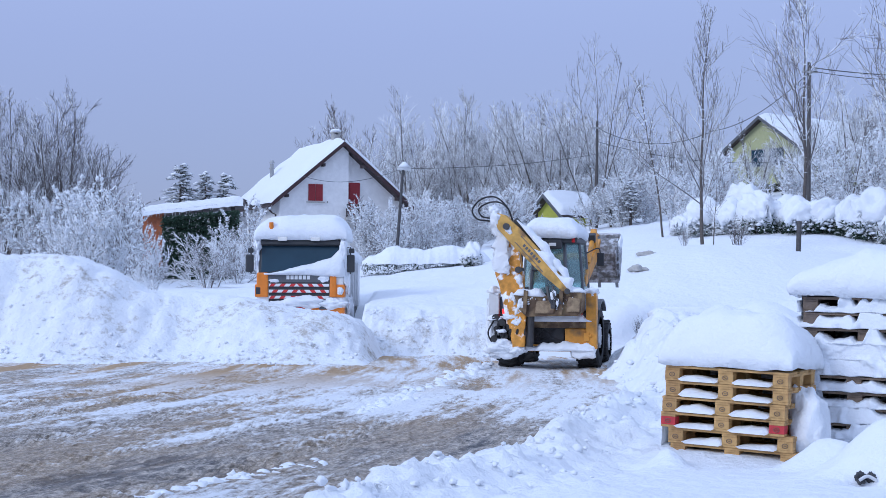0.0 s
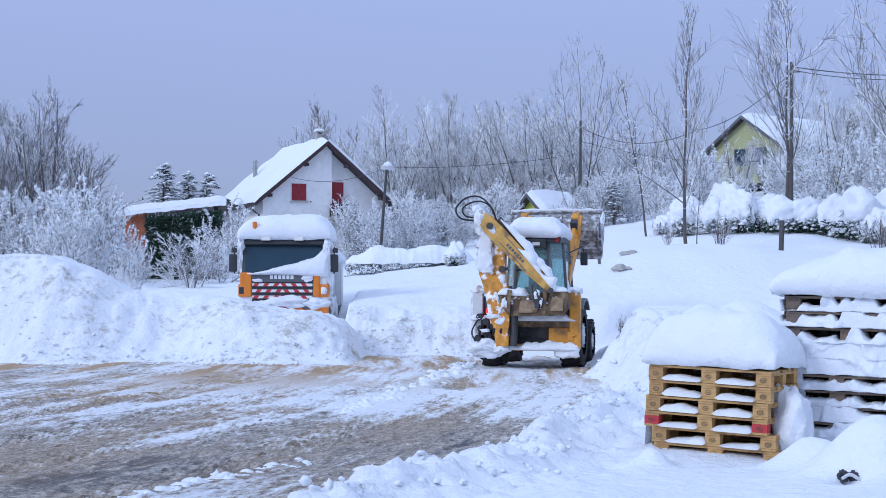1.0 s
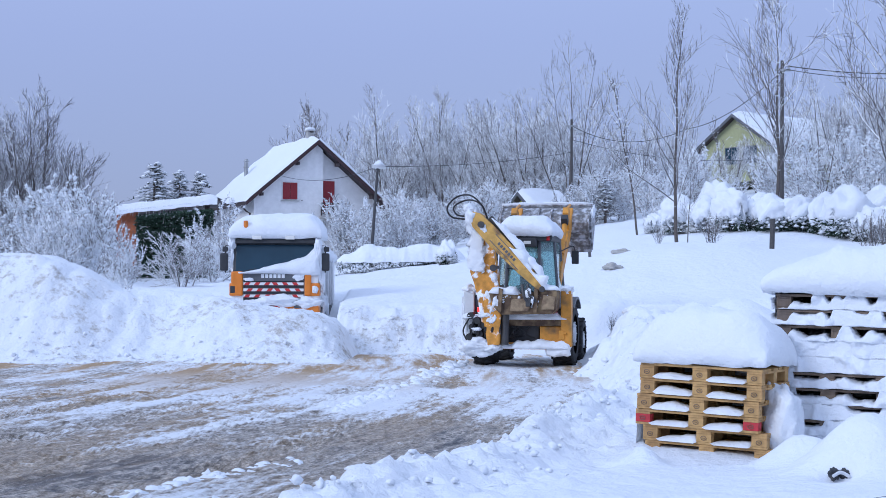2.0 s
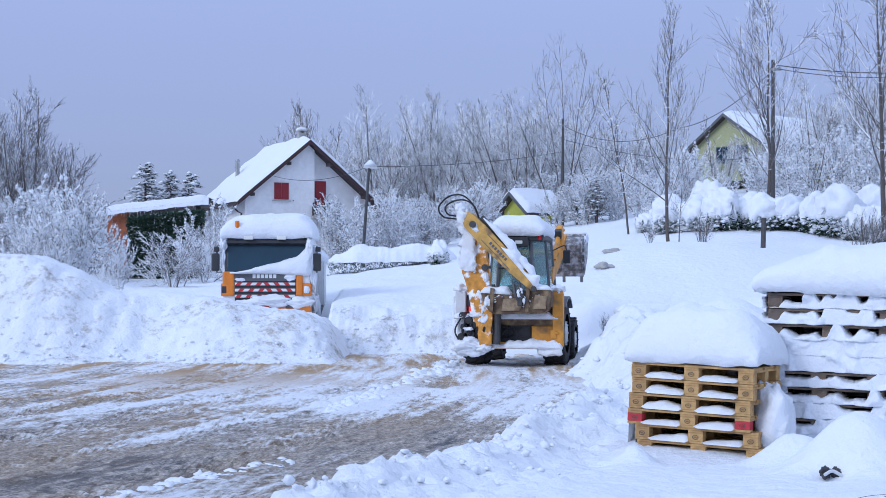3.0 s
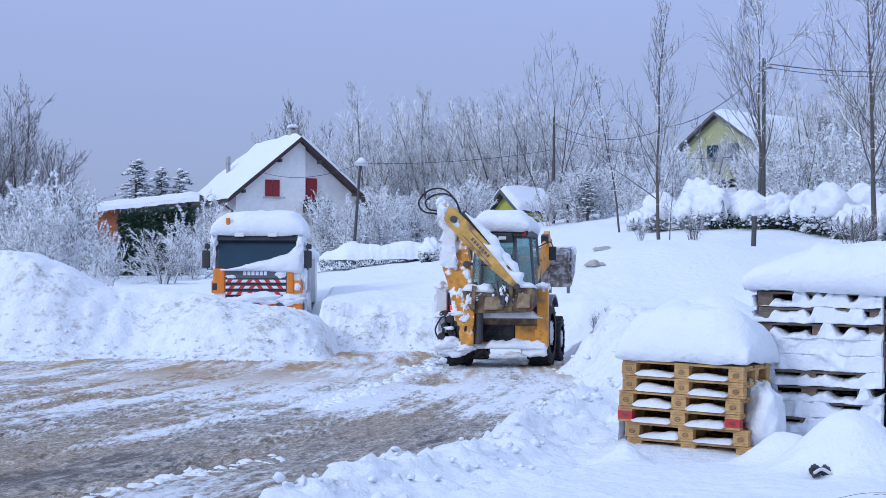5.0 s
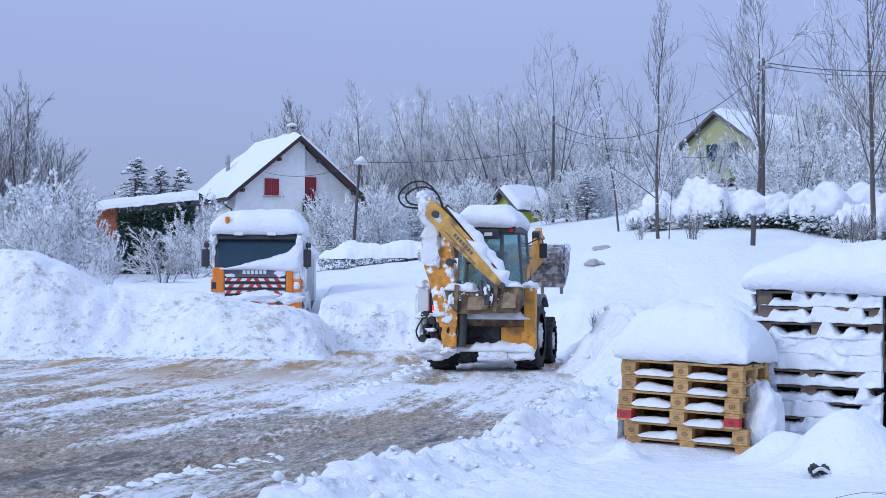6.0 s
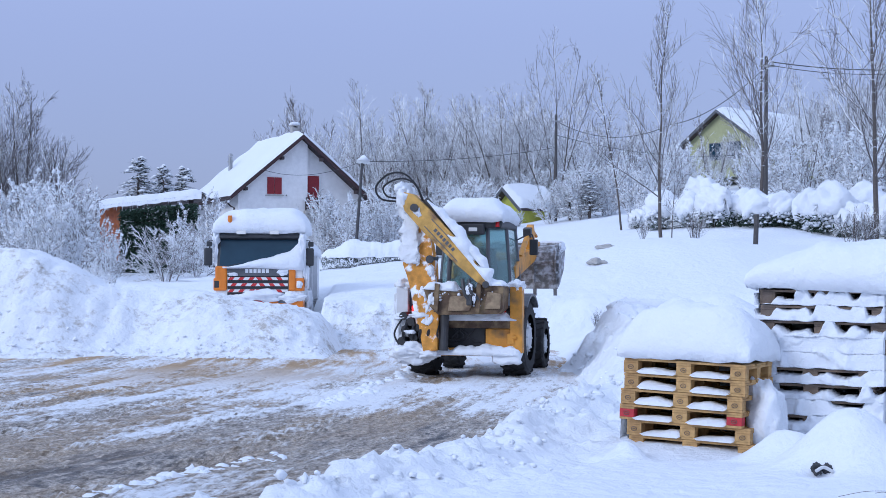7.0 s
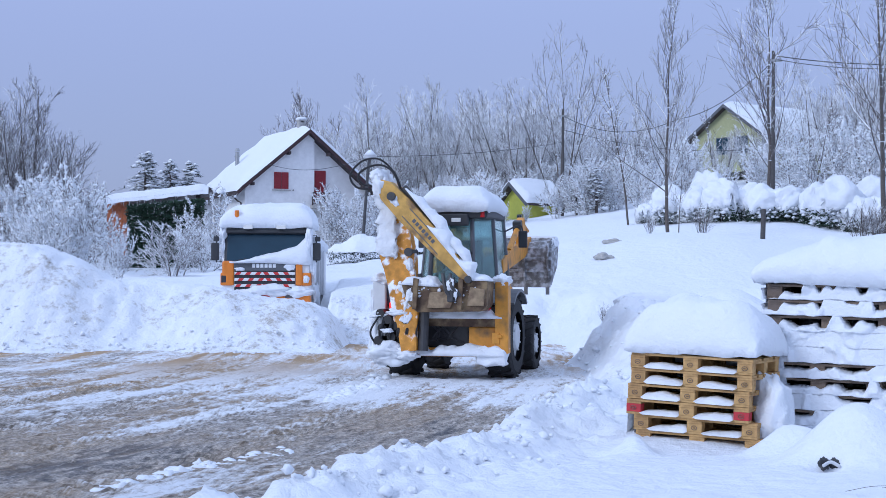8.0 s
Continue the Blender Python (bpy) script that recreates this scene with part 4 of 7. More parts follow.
    for k in range(6):
        x = -1.04 + k * 0.416
        bm = bmesh.new()
        prism(bm, [(0.72, -0.40), (0.72, -0.34), (0.92, -0.375), (0.92, -0.39)], x - 0.035, x + 0.035, 0.0, m=side_m)
        part("tooth", bm, CHROME_GREY, bucket)
    bm = bmesh.new()
    snow_strip(bm, (-1.1, -0.06, 0.40), (1.1, -0.06, 0.40), 0.14, 0.08, 4.0)
    part("snow", bm, SNOW, bucket, "snow stuck to the bucket", smooth=True)
    bm = bmesh.new()
    snow_strip(bm, (-1.1, 0.05, 0.50), (1.1, 0.05, 0.50), 0.12, 0.10, 4.4)
    part("snow", bm, SNOW, bucket, "snow stuck to the bucket", smooth=True)
    lumpy("snow", [(1.12, -0.02, 0.1, 0.05, 0.1, 0.3)], bucket, seed=13)
    return t, wheels, arms, bucket


MACHINE, WHEELS, ARMS, BUCKET = build_machine()


# ---- the snow-covered lorry ----
def build_truck():
    t = thing("lorry", pose(-5.03, 40.5, 0.0, 0, 0, 1), "parked orange road-service lorry under thick snow beside the bank", "truck")
    # cab shell: side profile in y (back) and z, front at y = 0
    sm = Matrix.Rotation(math.pi / 2, 4, "Z") @ Matrix.Diagonal((1, -1, 1, 1))
    bm = bmesh.new()
    prism(bm, [(0.0, 1.0), (0.0, 2.0), (0.28, 2.98), (0.5, 3.2), (2.1, 3.25), (2.15, 0.95)], -1.22, 1.22, 0.07, m=sm)
    cab = part("cab", bm, STRIPE_WHITE, t, "white cab shell")
    # windscreen in a black surround, leaning back
    lean = Matrix.Translation((0, -0.015, 2.0)) @ Matrix.Rotation(math.atan2(0.28, 0.98) * -1, 4, "X")
    part("windscreen_surround", boxed(-1.17, 1.17, -0.02, 0.02, 0.05, 1.05, bevel=0.01, m=lean), TRUCK_BLACK, cab)
    part("windscreen", boxed(-1.10, 1.10, -0.035, -0.022, 0.08, 0.90, bevel=0.005, m=lean), DARK_GLASS, cab, "dark lorry windscreen")
    part("sun_visor", boxed(-1.12, 1.12, -0.20, -0.03, 0.90, 1.03, bevel=0.02, m=lean), TRUCK_BLACK, cab, "dark sun visor")
    for x in (-0.5, 0.42):
        part("roof_lamp", boxed(x - 0.13, x + 0.13, -0.06, 0.02, 3.02, 3.12, bevel=0.015), LENS, cab, "clear roof lamp")
    bm = bmesh.new()
    for a, b in ((-0.9, -0.2), (0.2, 0.8)):
        tube(bm, [(a, -0.03, 2.12), (b, 0.06, 2.28)], 0.012)
    part("wiper", bm, TRUCK_BLACK, cab)
    # grille with the maker's name as plain bars and hatched warning stripes
    part("front_panel", boxed(-0.89, 0.83, -0.05, 0.03, 1.85, 2.10, bevel=0.02), TRUCK_GREY, t, "dark grey front panel")
    bm = bmesh.new()
    for k in range(6):
        x = -0.38 + k * 0.115
        box(bm, x, x + 0.085, -0.062, -0.045, 1.94, 2.05, 0.004)
    part("badge", bm, LETTER, t, "pale badge of plain bars")
    part("grille", boxed(-0.88, 0.82, -0.02, 0.04, 1.22, 1.85, bevel=0.01), TRUCK_BLACK, t)
    for row, z in enumerate((1.78, 1.61, 1.44)):
        bar = part("grille_bar", boxed(-0.87, 0.81, -0.06, -0.01, z - 0.04, z + 0.04, bevel=0.008), STRIPE_WHITE, t, "white bar with red hatching")
        for k in range(6):
            x = -0.86 + k * 0.28 + (0.07 if row == 1 else 0)
            bm = bmesh.new()
            lean_x = 0.06 if k < 3 else -0.06
            prism(bm, [(x, z - 0.039), (x + 0.13, z - 0.039), (x + 0.13 + lean_x, z + 0.039), (x + lean_x, z + 0.039)], -0.064, -0.055, 0.0)
            part("red_hatch", bm, STRIPE_RED, bar)
    for s in (-1, 1):
        bm = bmesh.new()
        x0, x1 = (-1.22, -0.89) if s < 0 else (0.83, 1.02)
        box(bm, x0, x1, -0.07, 0.5, 1.44, 2.13, 0.05)
        box(bm, *((-1.27, -1.12) if s < 0 else (0.98, 1.25)), -0.04, 0.5, 1.44, 1.80, 0.04)
        part("corner_panel", bm, TRUCK_ORANGE, t, "orange corner panel")
        lx = -1.17 if s < 0 else 1.12
        part("headlamp", boxed(lx - 0.07, lx + 0.07, -0.075, -0.03, 1.52, 1.72, bevel=0.02), TRUCK_BLACK if s < 0 else LENS, t, "headlamp half filled with snow")
        # mirrors on arms
        bm = bmesh.new()
        mx = s * 1.42
        box(bm, mx - 0.13, mx + 0.10, 0.05, 0.17, 2.14, 2.64, 0.05)
        box(bm, mx - 0.06, mx + 0.09, 0.05, 0.17, 2.68, 2.82, 0.03)
        tube(bm, [(s * 1.2, 0.25, 2.85), (s * 1.4, 0.14, 2.85), (s * 1.4, 0.14, 2.1), (s * 1.2, 0.25, 2.12)], 0.02)
        part("mirror", bm, TRUCK_BLACK, t, "black wing mirror")
    bm = bmesh.new()
    box(bm, -1.24, 1.24, -0.12, 0.5, 0.72, 1.2, 0.06)
    part("bumper", bm, TRUCK_ORANGE, t, "orange bumper under snow")
    part("bumper_step", boxed(0.55, 0.95, -0.15, -0.08, 1.10, 1.20, bevel=0.02), TRUCK_GREY, t)
    bm = bmesh.new()
    box(bm, -0.2, 0.2, -0.15, -0.11, 1.13, 1.17, 0.005)
    part("bumper_stripe", bm, STRIPE_RED, t)
    bm = bmesh.new()
    rod(bm, (-0.82, 0.04, 3.36), (-0.82, 0.0, 3.54), 0.07, 0.06, 10)
    part("beacon", bm, TRUCK_ORANGE, t, "amber beacon sticking out of the snow")
    # wheels, frame and tipper body behind the cab
    for y in (1.2, 4.6):
        for s in (-1, 1):
            w = wheel(t, s * 1.02, y, 0.50, 0.32, "road_wheel", s)
    part("frame", boxed(-0.45, 0.45, 0.4, 6.2, 0.6, 0.95, bevel=0.02), MACHINE_GREY, t)
    bm = bmesh.new()
    box(bm, -1.25, 1.25, 2.4, 6.4, 1.15, 2.55, 0.04)
    body = part("tipper_body", bm, WHITE_METAL, t, "grey tipper body dusted with snow")
    for k in range(3):
        y = 2.6 + k * 0.95
        part("body_rib", boxed(1.25, 1.32, y - 0.06, y + 0.06, 1.15, 2.5, bevel=0.01), WHITE_METAL, body)
    part("side_skirt", boxed(1.12, 1.24, 2.3, 6.2, 0.55, 1.1, bevel=0.02), TRUCK_BLACK, t)
    # snow on roof, windscreen, bumper and load
    bm = bmesh.new()
    snow_cap(bm, -1.27, 1.30, -0.02, 2.25, 3.06, 0.70, 0.05, 0.05, 12.0, 0.08, 0.36)
    part("snow", bm, SNOW, t, "thick snow on the cab roof", smooth=True)
    bm = bmesh.new()
    snow_cap(bm, -1.3, 1.3, 2.3, 6.5, 2.5, 0.5, 0.1, 0.06, 15.0, 0.2, 0.3)
    part("snow", bm, SNOW, t, "snow filling the tipper body", smooth=True)
    # a slipped sheet of snow across the lower windscreen, higher at one side
    bm = bmesh.new()
    nx, nz = 30, 12
    grid = []
    for j in range(nz + 1):
        row = []
        for i in range(nx + 1):
            u, v = i / nx, j / nz
            x = -1.08 + 2.33 * u
            top = 2.12 + 0.16 * smooth(0.05, 0.5, u) + 0.24 * smooth(0.35, 0.8, u) + 0.40 * smooth(0.78, 1.0, u) + 0.03 * rough(u * 3, 1.0, 2.0, 4.0)
            bot = 2.06 - 0.05 * smooth(0.4, 0.9, u)
            z = bot + (top - bot) * v
            thick = 0.16 * math.sin(math.pi * min(1, max(0.0, 0.1 + 0.9 * (1 - v)))) ** 0.6 * smooth(0, 0.1, u) + 0.05
            y = (z - 2.0) * 0.285 - thick - 0.02 + 0.03 * rough(x, z, 2.5, 3.0)
            if j in (0, nz) or i in (0, nx):
                y += thick
            row.append(bm.verts.new((x, y, z)))
        grid.append(row)
    for j in range(nz):
        for i in range(nx):
            bm.faces.new((grid[j][i], grid[j][i + 1], grid[j + 1][i + 1], grid[j + 1][i]))
    part("snow", bm, SNOW, t, "snow slipped across the windscreen", smooth=True)
    lumpy("snow", [(0.05, -0.1, 1.30, 0.62, 0.2, 0.16), (-0.6, -0.1, 1.2, 0.5, 0.2, 0.12), (0.95, -0.05, 1.26, 0.35, 0.2, 0.14), (1.28, 0.3, 2.2, 0.10, 0.3, 0.7), (1.2, 0.15, 2.75, 0.12, 0.25, 0.4),
                   (-1.22, 0.25, 2.9, 0.12, 0.25, 0.22), (-1.22, 0.2, 2.4, 0.06, 0.15, 0.3), (1.13, -0.06, 1.62, 0.08, 0.06, 0.1), (-0.72, -0.05, 1.9, 0.14, 0.04, 0.05), (0.66, -0.06, 1.97, 0.15, 0.03, 0.09),
                   (1.28, 1.2, 1.2, 0.1, 0.5, 0.25), (1.28, 2.2, 0.9, 0.08, 0.3, 0.5)], t, seed=21)


build_truck()


# ---- pallets in the snow ----
def pallet(m, wood, label, group, seed, marked=False, snow=0.5):
    """A 1.2 x 0.8 m pallet; the long side is its front (y = 0)."""
    rng = random.Random(seed)
    t = thing("pallet", m, label, "pallet", group)
    for y, w in ((0.0725, 0.145), (0.235, 0.10), (0.4, 0.145), (0.565, 0.10), (0.7275, 0.145)):
        e = rng.uniform(-0.006, 0.006)
        part("deck_board", boxed(-0.6 + e, 0.6 + e, y - w / 2, y + w / 2, 0.122, 0.144, bevel=0.003), wood, t)
    for x in (-0.5275, 0.0, 0.5275):
        part("cross_board", boxed(x - 0.0725, x + 0.0725, 0.0, 0.8, 0.100, 0.1215, bevel=0.003), wood, t)
        for y in (0.05, 0.4, 0.75):
            e = rng.uniform(-0.004, 0.004)
            red = marked and y == 0.05 and x != 0.0
            part("block", boxed(x - 0.0725, x + 0.0725, y - 0.05 + e, y + 0.05 + e, 0.0225, 0.0995, bevel=0.004), PALLET_RED if red else wood, t, "red painted block" if red else "")
    for y in (0.05, 0.4, 0.75):
        part("runner", boxed(-0.6, 0.6, y - 0.05, y + 0.05, 0.0, 0.022, bevel=0.003), wood, t)
    # stamp on the blocks, an unreadable mark
    if wood is PALLET_WOOD:
        for x in (-0.5275, 0.0, 0.5275):
            bm = bmesh.new()
            tube(bm, [(x + 0.028 * math.cos(k * 0.7854), -0.006, 0.061 + 0.02 * math.sin(k * 0.7854)) for k in range(9)], 0.003, 4)
            box(bm, x - 0.012, x + 0.012, -0.008, -0.003, 0.058, 0.064)
            part("stamp", bm, OLD_PALLET, t)
    # snow blown into the two openings
    if snow:
        bm = bmesh.new()
        for x0, x1 in ((-0.46, -0.06), (0.07, 0.46)):
            h = snow * rng.uniform(0.6, 1.3) * 0.075
            nx = 12
            rows = []
            for j in range(6):
                row = []
                for i in range(nx + 1):
                    u, v = i / nx, j / 5
                    lump = h * (0.45 + 0.55 * math.cos((u - 0.5 + 0.3 * math.sin(seed)) * 2.6)) * (1 + 0.35 * rough(u * 2, seed * 1.3, 1.5, seed))
                    y = -0.03 + 0.28 * v
                    z = 0.022 + max(0.004, lump) * math.sin(math.pi * min(1, 0.12 + v * 0.8)) if j else 0.004
                    if u in (0.0, 1.0):
                        z = 0.02
                    row.append(bm.verts.new((x0 + (x1 - x0) * u, y - 0.015 * (j == 1), z)))
                rows.append(row)
            for j in range(5):
                for i in range(nx):
                    bm.faces.new((rows[j][i], rows[j][i + 1], rows[j + 1][i + 1], rows[j + 1][i]))
        part("snow", bm, SNOW, t, "snow blown into the openings", smooth=True)
    return t


# how far the snow fills each layer of the old stack, from its top: left opening, right opening, over the blocks
FILLS = [(0.30, 0.38, 0.0), (0.80, 0.86, 0.35), (0.42, 0.42, 0.2), (1.25, 1.3, 1.25), (1.35, 1.3, 1.35), (0.5, 0.36, 0.6), (0.45, 0.34, 0.45), (1.3, 0.6, 1.0), (0.5, 1.2, 1.0), (1.3, 1.3, 1.3)]


def plastered_snow(m, layers, step, seed, label):
    """Snow blown against the front of a pallet stack: it sags in the openings and hides whole layers."""
    bm = bmesh.new()
    nu, nz = 170, 14
    for k in range(layers):
        left, right, blocks = FILLS[min(k, len(FILLS) - 1)]
        z0 = (layers - 1 - k) * step
        grid = []
        for j in range(nz + 1):
            row = []
            for i in range(nu + 1):
                u = -0.62 + 1.24 * i / nu
                h = j / nz
                near = min(abs(u - c) for c in (-0.5275, 0.0, 0.5275))
                sag = smooth(0.24, 0.06, near)
                level = left if u < 0 else right
                level = level + (blocks - level) * smooth(0.13, 0.06, near) + 0.22 * sag * smooth(0.05, 0.10, near)
                level += 0.9 * smooth(0.12, 0.45, rough(u * 1.7, z0 * 2.6, 1.0, seed + 21)) + 0.3 * rough(u * 2.2, k * 3.1, 1.3, seed) + 0.05 * rough(u * 9, k * 3.1, 1.3, seed + 4)
                s = level - h
                out = -0.05 - 0.09 * max(0.0, rough(u * 3, z0 * 5 + h * 0.5, 1.0, seed + 2)) + 0.09 * smooth(0.18, 0.0, s)
                row.append((bm.verts.new((u, out, z0 + h * step * 1.05 + 0.008 * rough(u * 6, h, 1.0, seed + 8))), s))
            grid.append(row)
        for j in range(nz):
            for i in range(nu):
                q = (grid[j][i], grid[j][i + 1], grid[j + 1][i + 1], grid[j + 1][i])
                if min(c[1] for c in q) > -0.04:
                    bm.faces.new([c[0] for c in q])
    bmesh.ops.delete(bm, geom=[v for v in bm.verts if not v.link_faces], context="VERTS")
    rim = [e for e in bm.edges if e.is_boundary]
    got = bmesh.ops.extrude_edge_only(bm, edges=rim)["geom"]
    bmesh.ops.translate(bm, vec=(0, 0.14, 0), verts=[g for g in got if isinstance(g, bmesh.types.BMVert)])
    ob = part("snow_drift", bm, SNOW, None, smooth=True)
    ob.matrix_basis = m
    tagged(ob, label, "snow drift", kind="stuff")


def light_block_drift(m, height, label):
    """Added, unseen drift that closes a pallet stack's back and two ends against light."""
    bm = bmesh.new()
    rim = [(-0.62, 0.14), (-0.63, 0.45), (-0.62, 0.81), (0.0, 0.82), (0.4, 0.815), (0.61, 0.81)]
    inner = bend([(x, y, 0) for x, y in rim], 8)
    rows = []
    for j in range(9):
        h = j / 8
        grow = 0.05 + 0.35 * (1 - h) ** 1.5
        rows.append([bm.verts.new((p.x * (1 + grow * 0.4), p.y + (grow * 0.9 if p.y > 0.5 else 0.0) + 0.03 * rough(p.x, h * 2, 2.0, 5.0), h * height)) for p in inner])
    rows.append([bm.verts.new((p.x, p.y, height * 0.99)) for p in inner])
    rows.append([bm.verts.new((p.x, p.y, 0.0)) for p in inner])
    for a, b in zip(rows, rows[1:] + rows[:1]):
        for k in range(len(inner) - 1):
            bm.faces.new((a[k], a[k + 1], b[k + 1], b[k]))
    ob = part("snow_drift", bm, SNOW, None, smooth=True)
    ob.matrix_basis = m
    tagged(ob, label, "snow drift")


def build_pallets():
    # a stack of six pine pallets; its right end comes towards the drive
    base = pose(2.29, 13.6, 0.085, 0, 0, -30)
    shifts = [(0.05, 0.03, 3), (0.03, 0.02, 2), (-0.04, 0.0, 1), (-0.03, 0.0, 0), (0.0, 0.0, -1), (0.0, 0.0, 0)]
    for k, (dx, dy, r) in enumerate(shifts):
        pallet(base @ pose(dx, dy, k * 0.147, 0, 1.9, r), PALLET_WOOD, "snowy pine pallet in a stack of six" if k else "pine pallet at the foot of the stack, sunk in snow",
               "stacked pine pallets", 10 + k, marked=(k == 2), snow=0.62)
    bm = bmesh.new()
    snow_cap(bm, -0.67, 0.66, -0.05, 0.85, 0.0, 0.52, 0.04, 0.06, 31.0, 0.045, 0.5)
    cap = part("snow_mound", bm, SNOW, None, smooth=True)
    cap.matrix_basis = base @ pose(0, 0, 0.89, 0, 1.9, 0)
    tagged(cap, "thick rounded cap of snow on the pine pallets", "snow")
    # the tall stacks of old pallets next to it, side by side
    base2 = pose(3.66, 13.9, 0.13, 0, 0, -27)
    # added out of sight so no light comes through the openings from behind
    light_block_drift(base, 0.93, "unseen drift added behind the pine pallets to darken their openings")
    light_block_drift(base2, 1.52, "unseen drift added behind the old pallets to darken their openings")
    rng = random.Random(4)
    step = 0.1505
    for k in range(10):
        pallet(base2 @ pose(rng.uniform(-0.03, 0.03) - (0.08 if k < 5 else 0), rng.uniform(-0.02, 0.02), k * step, 0, 0.8, rng.uniform(-2, 2)), OLD_PALLET,
               "weathered grey-brown pallet, snowed in, in a tall stack", "stacked old pallets", 40 + k, snow=0)
    plastered_snow(base2 @ pose(-0.03, 0, 0, 0, 0.8, 0), 10, step, 3.0, "snow blown into the front of the old pallet stack")
    base3 = base2 @ pose(1.27, 0.05, -0.02)
    for k in range(10):
        pallet(base3 @ pose(0.02 * math.sin(k * 2.1), 0, k * step), OLD_PALLET, "weathered pallet in a neighbouring snowed-in stack", "stacked pallets beside", 60 + k, snow=0)
    plastered_snow(base3, 10, step, 9.0, "snow blown into the neighbouring pallet stack")
    bm = bmesh.new()
    snow_cap(bm, -0.70, 1.98, -0.10, 0.95, 0.0, 0.40, 0.06, 0.05, 33.0, 0.05, 0.34)
    cap = part("snow_mound", bm, SNOW, None, smooth=True)
    cap.matrix_basis = base2 @ pose(0, 0, 1.505, 0, 0.6, 0)
    tagged(cap, "thick rounded slab of snow across two old pallet stacks", "snow")
    # snow drifted against the end of the pine stack
    q = base @ Vector((0.63, 0.46, 0.36))
    ob = lumpy("snow_drift", [(q.x, q.y, q.z - 0.06, 0.2, 0.3, 0.46)], None, label="", seed=72, amp=0.6)
    tagged(ob, "drift of snow wedged between the two pallet stacks", "snow drift")
    # half-buried scrap; black lumps stand in for the shade in its dark openings
    t = thing("scrap_heap", pose(2.96, 11.2, ground_z(2.96, 11.15)[0] + 0.05, -25, 14, 10) @ Matrix.Scale(0.85, 4), "half-buried scrap metal with a dark hole poking out of a snow mound", "scrap")
    lumpy("scrap_piece", [(-0.06, 0.0, 0.0, 0.05, 0.04, 0.06), (0.05, 0.0, 0.02, 0.05, 0.04, 0.05)], t, TRUCK_BLACK, "scrap lump, black to stand in for the dark hole", 4)
    bm = bmesh.new()
    tube(bm, bend([(-0.09, -0.05, -0.05), (-0.02, -0.06, 0.0), (0.07, -0.06, -0.02)], 5), 0.016)
    part("pipe", bm, WHITE_METAL, t)


build_pallets()


# ---- houses ----
def roof_slab(bm, x0, z0, x1, z1, y0, y1, thick):
    """One roof plane as a slab, from its eave (x0, z0) to the ridge (x1, z1)."""
    prism(bm, [(x0, z0), (x1, z1), (x1, z1 - thick), (x0, z0 - thick)], y0, y1)


def roof_snow(bm, x0, z0, x1, z1, y0, y1, thick, seed):
    """A snow blanket on a roof plane, with rounded, uneven rims."""
    n_s, n_y = 14, 22
    d = Vector((x1 - x0, 0, z1 - z0))
    up = Vector((-d.z, 0, d.x)).normalized()
    if up.z < 0:
        up = -up
    rows = []
    for j in range(n_s + 1):
        row = []
        for i in range(n_y + 1):
            u, v = j / n_s, i / n_y
            e = min(1, u * 8 + 0.02) ** 0.5 * min(1, v * 14) ** 0.5 * min(1, (1 - v) * 14) ** 0.5
            c = Vector((x0, 0, z0)) + d * u + up * (thick * e * (1 + 0.25 * rough(u * 6, v * 6, 0.7, seed)) + 0.004)
            row.append(bm.verts.new((c.x, y0 + (y1 - y0) * v, c.z - 0.05 * (u == 0) + 0.03 * rough(v * 8, 0, 1.5, seed) * (u == 0))))
        rows.append(row)
    for j in range(n_s):
        for i in range(n_y):
            bm.faces.new((rows[j][i], rows[j][i + 1], rows[j + 1][i + 1], rows[j + 1][i]))


def shutter_pair(t, x0, x1, z0, z1, y, n_leaf=2):
    w = part("window", boxed(x0 - 0.06, x1 + 0.06, y - 0.03, y + 0.1, z0 - 0.06, z1 + 0.06, bevel=0.01), PLASTER, t)
    for k in range(n_leaf):
        a, b = x0 + (x1 - x0) * k / n_leaf, x0 + (x1 - x0) * (k + 1) / n_leaf
        bm = bmesh.new()
        box(bm, a + 0.01, b - 0.01, y - 0.08, y - 0.035, z0, z1, 0.008)
        for h in (0.2, 0.8):
            zz = z0 + (z1 - z0) * h
            box(bm, a + 0.02, b - 0.02, y - 0.10, y - 0.078, zz - 0.05, zz + 0.05, 0.005)
        part("shutter", bm, RED_PAINT, w, "closed dark red wooden shutter")
    part("sill", boxed(x0 - 0.12, x1 + 0.12, y - 0.14, y + 0.05, z0 - 0.12, z0 - 0.062, bevel=0.01), CONCRETE, w)


